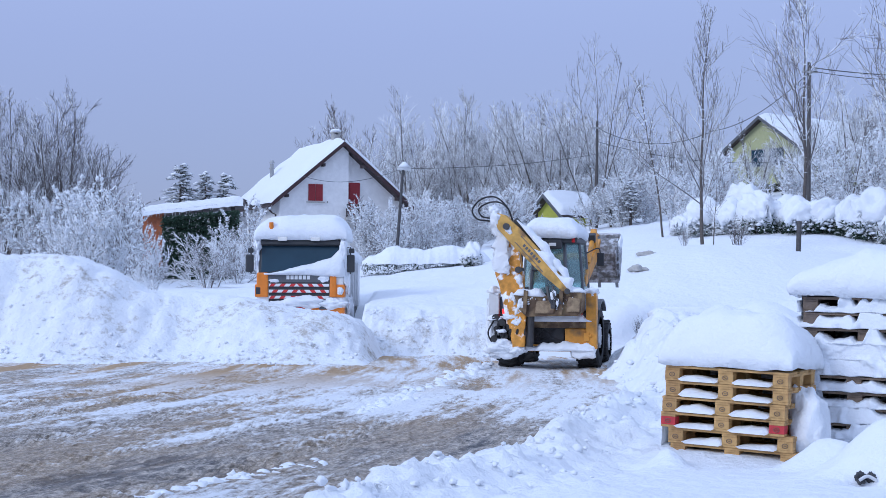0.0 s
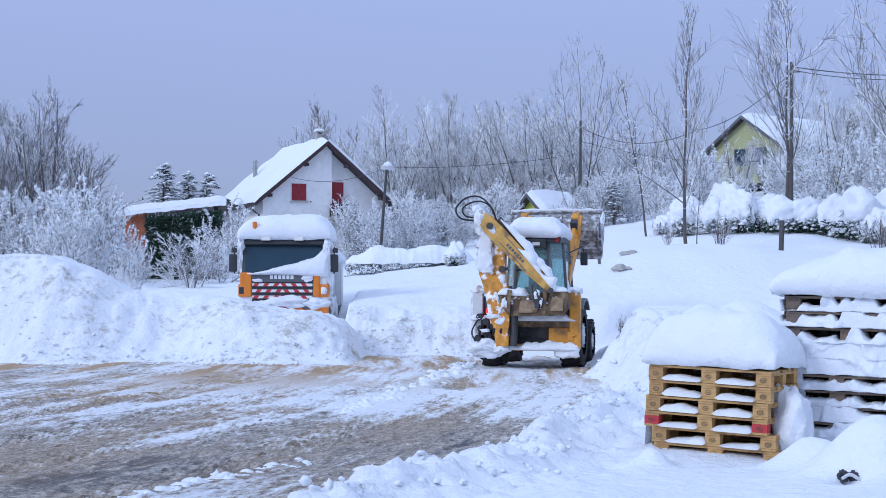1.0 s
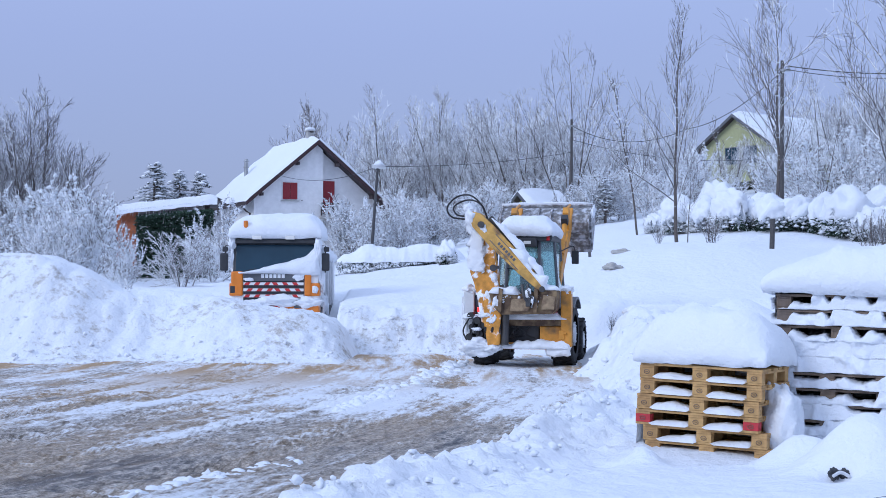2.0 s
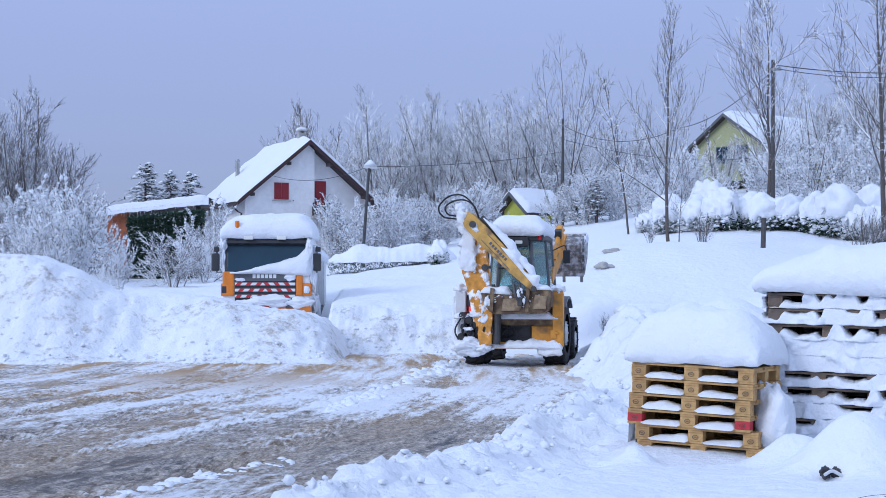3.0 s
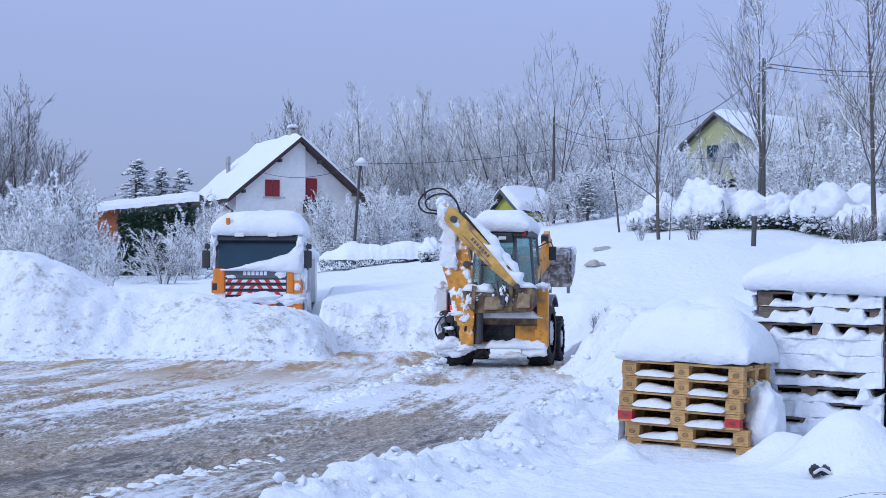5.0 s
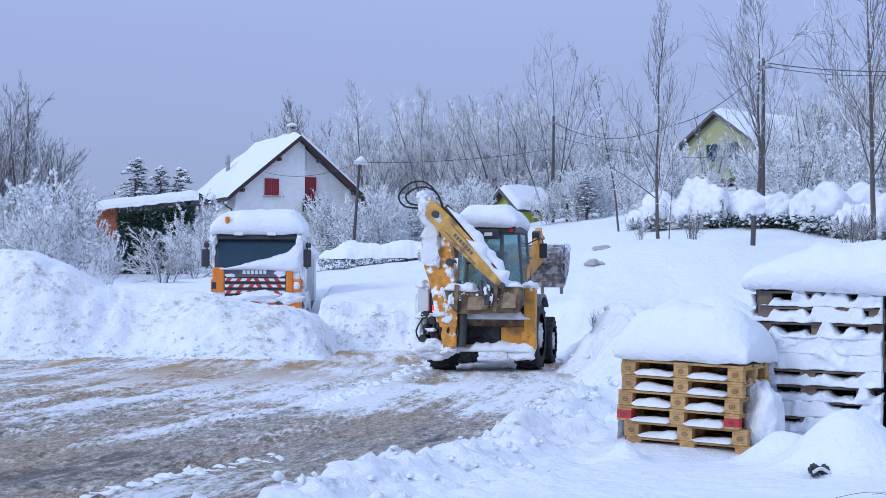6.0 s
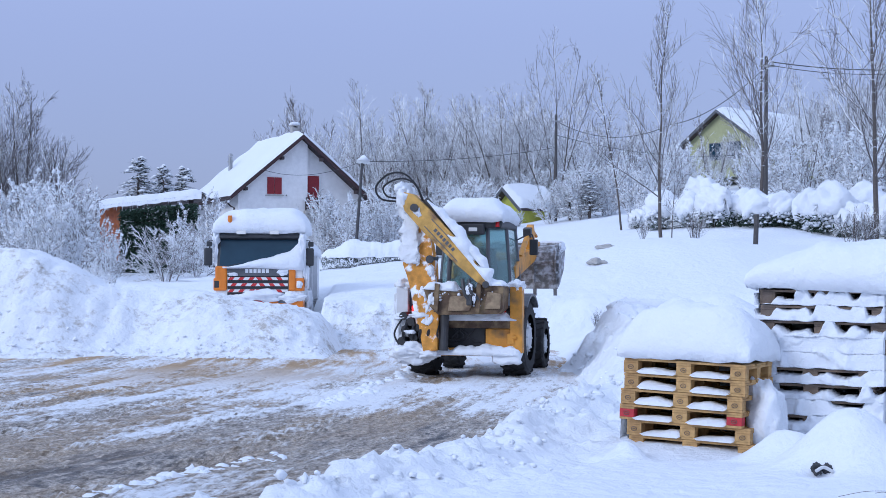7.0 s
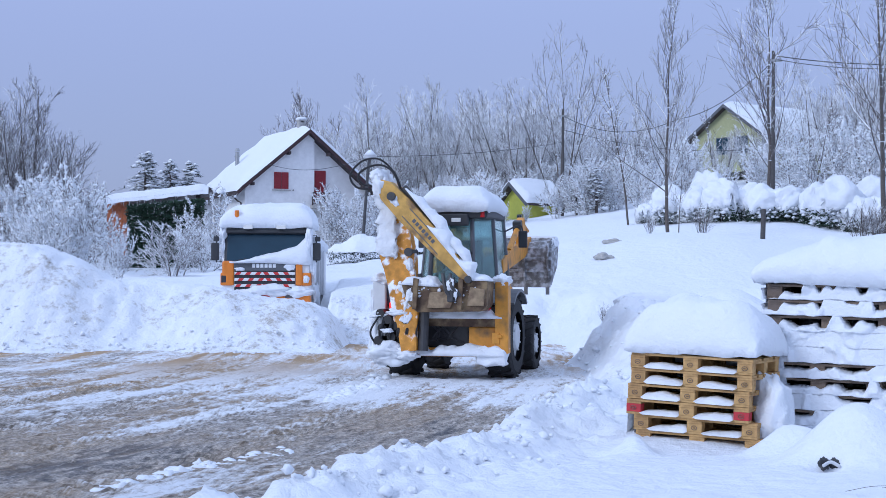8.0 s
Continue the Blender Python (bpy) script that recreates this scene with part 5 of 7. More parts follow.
def build_white_house():
    t = thing("house", pose(-12.5, 90.0, 3.0, 0, 0, 25), "white plastered gabled house with red shutters and a snowy roof", "house")
    W, L, EZ, RZ = 8.2, 8.4, 4.55, 8.0
    RX = 4.1
    # gable wall: the right part stands back behind a loggia
    bm = bmesh.new()
    slope = (RZ - EZ) / RX
    prism(bm, [(0, 0), (4.55, 0), (4.55, RZ - slope * 0.45 - 0.25), (RX, RZ - 0.25), (0, EZ - 0.25)], 0.0, 0.3)
    part("gable_wall", bm, PLASTER, t)
    bm = bmesh.new()
    prism(bm, [(4.55, 0), (W, 0), (W, EZ - 0.25), (4.55, RZ - slope * 0.45 - 0.25)], 0.38, 0.68)
    part("recessed_wall", bm, PLASTER, t)
    part("loggia_side", boxed(4.3, 4.55, 0.3, 0.38, 0, RZ - 0.7), PLASTER, t)
    part("side_wall", boxed(0.0, 0.3, 0.3, L, 0, EZ - 0.25), PLASTER, t)
    part("side_wall", boxed(W - 0.3, W, 0.68, L, 0, EZ - 0.25), PLASTER, t)
    bm = bmesh.new()
    prism(bm, [(0, 0), (W, 0), (W, EZ - 0.25), (RX, RZ - 0.25), (0, EZ - 0.25)], L - 0.3, L)
    part("back_wall", bm, PLASTER, t)
    # roof
    for s, ex in ((-1, -0.65), (1, W + 0.65)):
        ez = EZ - 0.65 * slope
        bm = bmesh.new()
        roof_slab(bm, ex, ez, RX, RZ, -0.45, L + 0.5, 0.2)
        r = part("roof", bm, DARK_WOOD, t, "dark roof plane under snow")
        bm = bmesh.new()
        roof_snow(bm, ex + s * 0.04, ez, RX, RZ, -0.52, L + 0.55, 0.34, 3.0 + s)
        part("snow", bm, SNOW, r, "deep snow on the roof", smooth=True)
        bm = bmesh.new()
        roof_slab(bm, ex, ez - 0.02, RX, RZ - 0.02, -0.53, -0.455, 0.25)
        part("bargeboard", bm, BARGE, r, "dark red-brown bargeboard")
        for f in (0.12, 0.62):
            x, z = ex + (RX - ex) * (f + 0.1), ez + (RZ - ez) * (f + 0.1) - 0.32
            part("bracket", boxed(x - 0.09, x + 0.09, -0.44, 0.05, z - 0.2, z, bevel=0.01), DARK_WOOD, r)
        part("gutter", boxed(ex - 0.1, ex + 0.02, -0.44, L + 0.4, ez - 0.28, ez - 0.16, bevel=0.03), DARK_WOOD, r)
    bm = bmesh.new()
    tube(bm, [(-0.62, 0.6, EZ - 0.85), (-0.3, 0.6, EZ - 1.15), (-0.08, 0.6, EZ - 1.25), (-0.08, 0.6, 0)], 0.05)
    part("downpipe", bm, DARK_WOOD, t)
    shutter_pair(t, 1.85, 2.82, 4.2, 5.25, 0.0)
    part("wall_lamp", boxed(3.1, 3.16, -0.06, 0.0, 4.1, 4.18, bevel=0.01), DARK_WOOD, t)
    bm = bmesh.new()
    box(bm, 4.66, 5.44, 0.30, 0.37, 3.35, 5.45, 0.01)
    box(bm, 4.72, 5.38, 0.27, 0.31, 3.5, 4.3, 0.01)
    box(bm, 4.72, 5.38, 0.27, 0.31, 4.4, 5.35, 0.01)
    part("door", bm, RED_PAINT, t, "closed dark red balcony door")
    part("balcony_floor", boxed(4.3, 6.0, -0.35, 0.38, 3.02, 3.2, bevel=0.02), CONCRETE, t)
    rail = part("balcony_rail", boxed(4.32, 6.0, -0.34, -0.28, 3.95, 4.03, bevel=0.01), DARK_WOOD, t, "dark wooden balcony rail")
    for z in (3.28, 3.5, 3.72):
        part("rail_board", boxed(4.32, 6.0, -0.335, -0.29, z, z + 0.10, bevel=0.01), DARK_WOOD, rail)
    for k in range(3):
        x = 4.36 + k * 0.78
        part("rail_post", boxed(x - 0.04, x + 0.04, -0.28, -0.2, 3.18, 4.0, bevel=0.01), DARK_WOOD, rail)
    # chimneys
    ch = part("chimney", boxed(RX - 0.32, RX + 0.12, 0.75, 1.2, RZ - 0.5, RZ + 0.55, bevel=0.03), CONCRETE, t, "plastered chimney with a snowy cover slab")
    part("cover_slab", boxed(RX - 0.38, RX + 0.18, 0.68, 1.28, RZ + 0.64, RZ + 0.70, bevel=0.01), CONCRETE, ch)
    part("pillar", boxed(RX - 0.31, RX - 0.2, 0.77, 1.18, RZ + 0.55, RZ + 0.645), CONCRETE, ch)
    part("pillar", boxed(RX + 0.0, RX + 0.11, 0.77, 1.18, RZ + 0.55, RZ + 0.645), CONCRETE, ch)
    bm = bmesh.new()
    snow_cap(bm, RX - 0.38, RX + 0.18, 0.68, 1.28, RZ + 0.70, 0.18, 0.03, 0.02, 2.0, 0.1)
    part("snow", bm, SNOW, ch, smooth=True)
    bm = bmesh.new()
    rod(bm, (1.3, 6.0, 5.0), (1.3, 6.0, 6.95), 0.14, sides=12)
    rod(bm, (1.3, 6.0, 7.0), (1.3, 6.0, 7.18), 0.2, 0.1, 12)
    rod(bm, (1.3, 6.0, 6.6), (1.3, 6.0, 6.66), 0.2, sides=12)
    part("flue", bm, CHROME_GREY, t, "metal flue pipe with a snowy cowl")
    return t


def build_lean_to():
    """The low building beside the house: a flat snowy roof over an ivy hedge and a terracotta wall."""
    t = thing("lean_to", pose(-17.6, 75.0, 2.2, 0, 0, 3), "low outbuilding with icicles, snowy roof and terracotta wall", "outbuilding")
    bm = bmesh.new()
    prism(bm, [(-0.3, 3.32), (5.2, 3.95), (5.2, 4.1), (-0.3, 3.47)], -0.4, 5.0)
    roof = part("roof", bm, DARK_WOOD, t)
    bm = bmesh.new()
    n = 60
    rows = []
    for j in range(9):
        row = []
        for i in range(n + 1):
            x = -0.45 + 5.75 * i / n
            v = j / 8
            z = 3.47 + (x + 0.3) * 0.1145 + 0.22 * math.sin(min(1, v * 3 + 0.08) * math.pi / 2) * (1 + 0.15 * rough(x, v, 1.5, 7)) * min(1, 8 * (1 - abs(2 * i / n - 1)) + 0.1)
            if j == 0:
                z -= 0.36 + 0.06 * rough(x, 0, 3.0, 2)
            row.append(bm.verts.new((x, -0.55 + 5.6 * v * v, z)))
        rows.append(row)
    for j in range(8):
        for i in range(n):
            bm.faces.new((rows[j][i], rows[j][i + 1], rows[j + 1][i + 1], rows[j + 1][i]))
    part("snow", bm, SNOW, roof, "snow slab on the flat roof", smooth=True)
    rng = random.Random(3)
    for k in range(46):
        bm = bmesh.new()
        x = -0.2 + 5.3 * k / 46 + rng.uniform(-0.04, 0.04)
        z = 3.4 + x * 0.1145
        ln = rng.uniform(0.1, 0.42)
        rod(bm, (x, -0.5, z - 0.02), (x, -0.5, z - ln), rng.uniform(0.02, 0.045), 0.004, 5)
        part("icicle", bm, SNOW, roof)
    wall = part("terracotta_wall", boxed(0.05, 1.1, -0.05, 0.2, 0.55, 3.4), ORANGE_WALL, t, "terracotta block wall")
    bw, bh = 0.26, 0.21
    for r in range(13):
        for c in range(4):
            x0 = 0.06 + c * bw + (0.0 if r % 2 else 0.0)
            part("brick", boxed(x0 + 0.006, x0 + bw - 0.006, -0.075, -0.045, 0.56 + r * bh + 0.006, 0.56 + (r + 1) * bh - 0.006, bevel=0.004), ORANGE_WALL, wall)
    part("plinth", boxed(0.0, 1.15, -0.12, 0.25, -0.2, 0.55, bevel=0.02), CONCRETE, t)
    part("back_wall", boxed(0.0, 5.0, 4.2, 4.4, -0.2, 3.4), PLASTER, t)
    part("side_post", boxed(4.6, 4.85, -0.1, 0.15, -0.2, 3.75, bevel=0.02), DARK_WOOD, t)


def build_hill_house(name, m, wall, label, W, L, H, R, windows, seed):
    t = thing(name, m, label, "house")
    bm = bmesh.new()
    prism(bm, [(0, 0), (W, 0), (W, H), (W / 2, H + R), (0, H)], 0, 0.3)
    part("gable_wall", bm, wall, t)
    part("side_wall", boxed(0, 0.3, 0.3, L, 0, H), wall, t)
    part("side_wall", boxed(W - 0.3, W, 0.3, L, 0, H), wall, t)
    bm = bmesh.new()
    prism(bm, [(0, 0), (W, 0), (W, H), (W / 2, H + R), (0, H)], L - 0.3, L)
    part("back_wall", bm, wall, t)
    sl = R / (W / 2)
    for s, ex in ((-1, -0.6), (1, W + 0.6)):
        bm = bmesh.new()
        roof_slab(bm, ex, H - 0.6 * sl + 0.2, W / 2, H + R + 0.2, -0.6, L + 0.5, 0.18)
        r = part("roof", bm, DARK_WOOD, t)
        bm = bmesh.new()
        roof_snow(bm, ex, H - 0.6 * sl + 0.2, W / 2, H + R + 0.2, -0.62, L + 0.55, 0.32, seed + s)
        part("snow", bm, SNOW, r, "snow on the roof", smooth=True)
        bm = bmesh.new()
        roof_slab(bm, ex, H - 0.6 * sl + 0.2, W / 2, H + R + 0.2, -0.67, -0.605, 0.26)
        part("bargeboard", bm, TRUCK_GREY, r, "grey-blue bargeboard")
    for x0, x1, z0, z1 in windows:
        w = part("window", boxed(x0, x1, -0.05, 0.05, z0, z1, bevel=0.01), TRUCK_GREY, t, "dark window with a frame")
        part("pane", boxed(x0 + 0.08, (x0 + x1) / 2 - 0.04, -0.065, -0.055, z0 + 0.08, z1 - 0.08), DARK_GLASS, w)
        part("pane", boxed((x0 + x1) / 2 + 0.04, x1 - 0.08, -0.065, -0.055, z0 + 0.08, z1 - 0.08), DARK_GLASS, w)
    return t


build_white_house()
build_lean_to()
build_hill_house("house", pose(20.3, 118, 10.1, 0, 0, -50), YELLOW_WALL, "yellow-green gabled house half hidden by snowy trees on the hill", 6.8, 10.5, 2.9, 2.3,
                 [(2.2, 3.6, 1.4, 2.8), (4.0, 5.4, 1.4, 2.8)], 11.0)
build_hill_house("cottage", pose(4.05, 101, 4.7, 0, 0, -55), BRIGHT_LIME, "small lime-yellow cottage with a snowy roof behind the trees", 2.7, 2.6, 2.3, 1.05,
                 [(1.5, 2.1, 0.6, 1.3)], 14.0)


# ---- trees, shrubs, hedges ----
def limb(verts, faces, pts, radii, sides):
    """A tapered tube through pts, added to plain lists."""
    start = len(verts)
    for i, p in enumerate(pts):
        d = (pts[min(i + 1, len(pts) - 1)] - pts[max(i - 1, 0)])
        d = d.normalized() if d.length > 1e-6 else Vector((0, 0, 1))
        u = Vector((d.z, 0.3, -d.x)) if abs(d.z) < 0.95 else Vector((1, 0, 0))
        u = (u - d * u.dot(d)).normalized()
        v = d.cross(u)
        for k in range(sides):
            a = 2 * math.pi * k / sides
            verts.append(tuple(p + radii[i] * (math.cos(a) * u + math.sin(a) * v)))
    for i in range(len(pts) - 1):
        for k in range(sides):
            a = start + i * sides + k
            b = start + i * sides + (k + 1) % sides
            faces.append((a, b, b + sides, a + sides))


def clump(verts, faces, c, r, rng, flat=0.6, stretch=None):
    """A small uneven lump of snow (a bent octahedron with a split belt)."""
    s = len(verts)
    d = stretch or Vector((0, 0, 0))
    ring = []
    for k in range(6):
        a = k * math.pi / 3
        q = r * rng.uniform(0.75, 1.2)
        p = Vector((math.cos(a) * q, math.sin(a) * q, rng.uniform(-0.15, 0.15) * r))
        p += d * (p.dot(d) * 1.0) if d.length else Vector()
        ring.append(tuple(c + p))
    verts.extend(ring)
    verts.append(tuple(c + Vector((rng.uniform(-0.2, 0.2) * r, rng.uniform(-0.2, 0.2) * r, r * flat * rng.uniform(0.8, 1.3)))))
    verts.append(tuple(c - Vector((0, 0, r * flat * 0.5))))
    for k in range(6):
        faces.append((s + k, s + (k + 1) % 6, s + 6))
        faces.append((s + (k + 1) % 6, s + k, s + 7))


def grow_tree(name, label, category, seed, height, stems=1, spread=0.35, fork_from=0.25, branches=14, twigs=7, sprigs=3, trunk_r=0.11, lean=0.06,
              twig_mat=None, rise=0.75, snow=40, snow_r=0.09, twig_r=0.012, group="", reach=0.33, angle=(0.5, 0.9), wander=0.06, full=0.0, stem_up=0.03):
    """A leafless tree: trunk (or several stems), limbs, twigs, and lumps of snow in its forks."""
    rng = random.Random(seed)
    t = thing(name, pose(0, 0, 0), label, category, group)
    tv, tf, bv, bf, sv, sf = [], [], [], [], [], []

    def path(p, d, length, n, bendy, up):
        pts, dd = [p.copy()], d.normalized()
        for _ in range(n):
            dd = (dd + Vector((rng.gauss(0, bendy), rng.gauss(0, bendy), rng.gauss(0, bendy) + up))).normalized()
            pts.append(pts[-1] + dd * (length / n))
        return pts

    def at(pts, f):
        f = min(0.999, max(0, f)) * (len(pts) - 1)
        i = int(f)
        return pts[i].lerp(pts[i + 1], f - i), (pts[i + 1] - pts[i]).normalized()

    def off(d, angle):
        a = rng.uniform(0, 2 * math.pi)
        u = d.orthogonal().normalized()
        v = d.cross(u)
        return (d * math.cos(angle) + (u * math.cos(a) + v * math.sin(a)) * math.sin(angle)).normalized()

    for s in range(stems):
        if stems == 1:
            d0, h = Vector((rng.gauss(0, lean), rng.gauss(0, lean), 1)), height
        else:
            a = 2 * math.pi * s / stems + rng.uniform(-0.4, 0.4)
            share = rng.uniform(0.15, 1.0)
            tilt = spread * share
            d0, h = Vector((math.cos(a) * tilt, math.sin(a) * tilt, 1)), height * (1 - 0.34 * share ** 2) * rng.uniform(0.9, 1.0)
        r0 = trunk_r * (1 if stems == 1 else rng.uniform(0.45, 0.75))
        trunk = path(Vector((0, 0, -0.3)) if stems == 1 else Vector((rng.gauss(0, 0.12), rng.gauss(0, 0.12), -0.3)), d0, h + 0.3, 9, 0.045, stem_up)
        limb(tv, tf, trunk, [max(0.012, r0 * (1 - i / 9.6)) for i in range(10)], 7)
        for b in range(branches):
            f = fork_from + (1 - fork_from) * (b + rng.random()) / branches
            p, d = at(trunk, f)
            length = height * reach * ((1.15 - f) * (1 - full) + full * (0.35 + 0.9 * math.sin(math.pi * min(1.0, 0.25 + 0.75 * f)))) * rng.uniform(0.7, 1.25) + 0.3
            bd = off(d, rng.uniform(*angle))
            bd.z += rise * 0.25
            bp = path(p, bd, length, 5, wander, 0.07 * rise)
            br = max(twig_r * 1.3, r0 * 0.42 * (1.1 - f))
            limb(bv, bf, bp, [br * (1 - 0.16 * i) for i in range(6)], 5)
            if rng.random() < snow / max(1, branches * stems) * 0.35:
                clump(sv, sf, p + Vector((0, 0, 0.03)), snow_r * rng.uniform(0.6, 1.3), rng)
            for w in range(twigs):
                g = 0.15 + 0.83 * (w + rng.random()) / twigs
                q, qd = at(bp, g)
                td = off(qd, rng.uniform(0.4, 0.85))
                td.z += rise * 0.2
                tp = path(q, td, length * rng.uniform(0.25, 0.5), 2, 0.07, 0.08 * rise)
                limb(bv, bf, tp, [twig_r, twig_r * 0.8, twig_r * 0.5], 3)
                if rng.random() < snow / max(1, branches * stems * twigs):
                    clump(sv, sf, q + Vector((0, 0, 0.02)), snow_r * rng.uniform(0.4, 1.0), rng)
                for _ in range(sprigs):
                    q2, qd2 = at(tp, rng.uniform(0.2, 0.95))
                    sd = off(qd2, rng.uniform(0.4, 0.9))
                    sp = path(q2, sd, length * rng.uniform(0.10, 0.25), 1, 0.12, 0.06 * rise)
                    limb(bv, bf, sp, [twig_r * 0.7, twig_r * 0.4], 3)
    mesh_object("trunk", tv, tf, SHRUB_TWIG if twig_mat is SHRUB_TWIG else BARK, t, smooth=True)
    mesh_object("crown", bv, bf, twig_mat or TWIG, t)["kind"] = "stuff"
    if sv:
        ob = mesh_object("snow", sv, sf, SNOW, t, smooth=True)
        ob["label"], ob["kind"] = "lumps of snow in the forks", "stuff"
    return t


def placed(t, rows, scatter=0.0):
    """Puts the first tree at the first row and copies of it at the others; rows: x, y, turn, scale, height factor."""
    for i, (x, y, turn, s, hs) in enumerate(rows):
        z = ground_z(x, y, False)[0] - 0.05
        ob = t if i == 0 else copy_thing(t, pose(x, y, z, 0, 0, turn))
        ob.matrix_basis = pose(x, y, z, 0, 0, turn)
        ob.scale = (s, s, s * hs)


def spot(px, d):
    """x of a thing seen at that bearing (from the camera's mid turn), d metres off."""
    return (px - 784) / 2564 * d


def build_woods():
    rng = random.Random(77)
    kinds = []
    for k in range(5):
        kinds.append(grow_tree("bare_tree", "leafless broom-shaped tree with snow on every twig", "tree", 100 + k, 9.5 + 0.5 * (k % 3), stems=6 + k % 2, spread=0.52 + 0.05 * k, fork_from=0.14, branches=18,
                               twigs=9, sprigs=4, trunk_r=0.17, twig_mat=TWIG, rise=1.0, snow=160, snow_r=0.065, twig_r=0.0105, group="bare trees behind the field", reach=0.24, angle=(0.4, 0.85), wander=0.06, full=0.45, stem_up=0.07))
    shrubs = []
    for k in range(3):
        shrubs.append(grow_tree("snowy_shrub", "low thicket bush bent under snow", "shrub", 200 + k, 3.0, stems=9, spread=0.9, fork_from=0.15, branches=8, twigs=6, sprigs=2, trunk_r=0.035,
                                twig_mat=SHRUB_TWIG, rise=0.3, snow=260, snow_r=0.11, twig_r=0.014, group="snowy thicket", reach=0.30))
    # bearing, distance, height factor of the trees along the field's far edge
    wood = [(95, 88, 0.78), (10, 92, 0.8), (128, 96, 0.62), (165, 92, 0.5), (-20, 90, 0.7), (600, 130, 0.6), (622, 122, 0.84), (655, 118, 0.96), (690, 120, 0.9),
            (735, 118, 0.84), (768, 116, 0.98), (800, 118, 0.88), (838, 114, 0.88), (872, 112, 1.03), (902, 110, 0.98), (850, 124, 0.95), (820, 126, 0.92), (715, 128, 0.92), (675, 130, 0.85), (785, 130, 0.9),
            (930, 108, 0.84), (955, 118, 0.86), (1010, 110, 0.84), (1050, 104, 0.72), (1085, 106, 0.70), (980, 116, 0.8), (1140, 108, 0.66), (1185, 126, 0.62), (1275, 108, 0.5), (1320, 110, 0.52), (1360, 112, 0.6), (1400, 124, 0.75), (1430, 112, 0.8), (1475, 108, 0.9),
            (1520, 104, 0.98), (1570, 100, 1.02), (1610, 98, 1.0), (1650, 96, 1.0)]
    rows = [[] for _ in kinds]
    for i, (px, d, s) in enumerate(wood):
        grown = 1.36 if 400 < px < 600 else 1.24 if 600 < px < 800 else 1.1 if 800 < px < 980 else 1.0
        rows[i % 5].append((spot(px, d), d, rng.uniform(0, 360), s * grown * rng.uniform(0.97, 1.03), 1.0))
    for t, r in zip(kinds, rows):
        placed(t, r)
    srows = [[] for _ in shrubs]
    for i in range(52):
        px = 560 + i * 10.6 + rng.uniform(-10, 10)
        d = rng.uniform(88, 108) if not 850 < px < 1000 else rng.uniform(101, 112)
        srows[i % 3].append((spot(px, d), d, rng.uniform(0, 360), rng.uniform(0.75, 1.25), rng.uniform(0.9, 1.3)))
    for px, d, s in ((600, 84, 1.0), (630, 82, 1.0), (575, 84, 1.1), (655, 86, 0.8), (690, 84, 1.0), (720, 86, 0.9), (980, 90, 0.75), (885, 93, 0.42), (925, 92, 0.3), (1130, 80, 1.0), (1180, 78, 1.1), (1215, 80, 0.9), (1270, 78, 0.7), (1345, 84, 1.0),
                     (1400, 82, 1.2), (1450, 80, 1.3), (1500, 78, 1.3), (1560, 76, 1.4), (1600, 76, 1.3), (1215, 100, 1.1), (1330, 108, 0.9), (1390, 96, 1.2),
                     (60, 66, 1.15), (110, 64, 1.25), (125, 62, 1.2), (80, 60, 0.9), (20, 70, 1.2), (-30, 70, 1.3), (90, 74, 1.4), (40, 60, 0.8), (362, 72, 1.1), (200, 50, 0.55), (140, 84, 1.2), (178, 70, 0.75), (205, 66, 0.5)):
        i = rng.randrange(3)
        srows[i].append((spot(px, d), d, rng.uniform(0, 360), s, 1.25))
    for t, r in zip(shrubs, srows):
        placed(t, r)


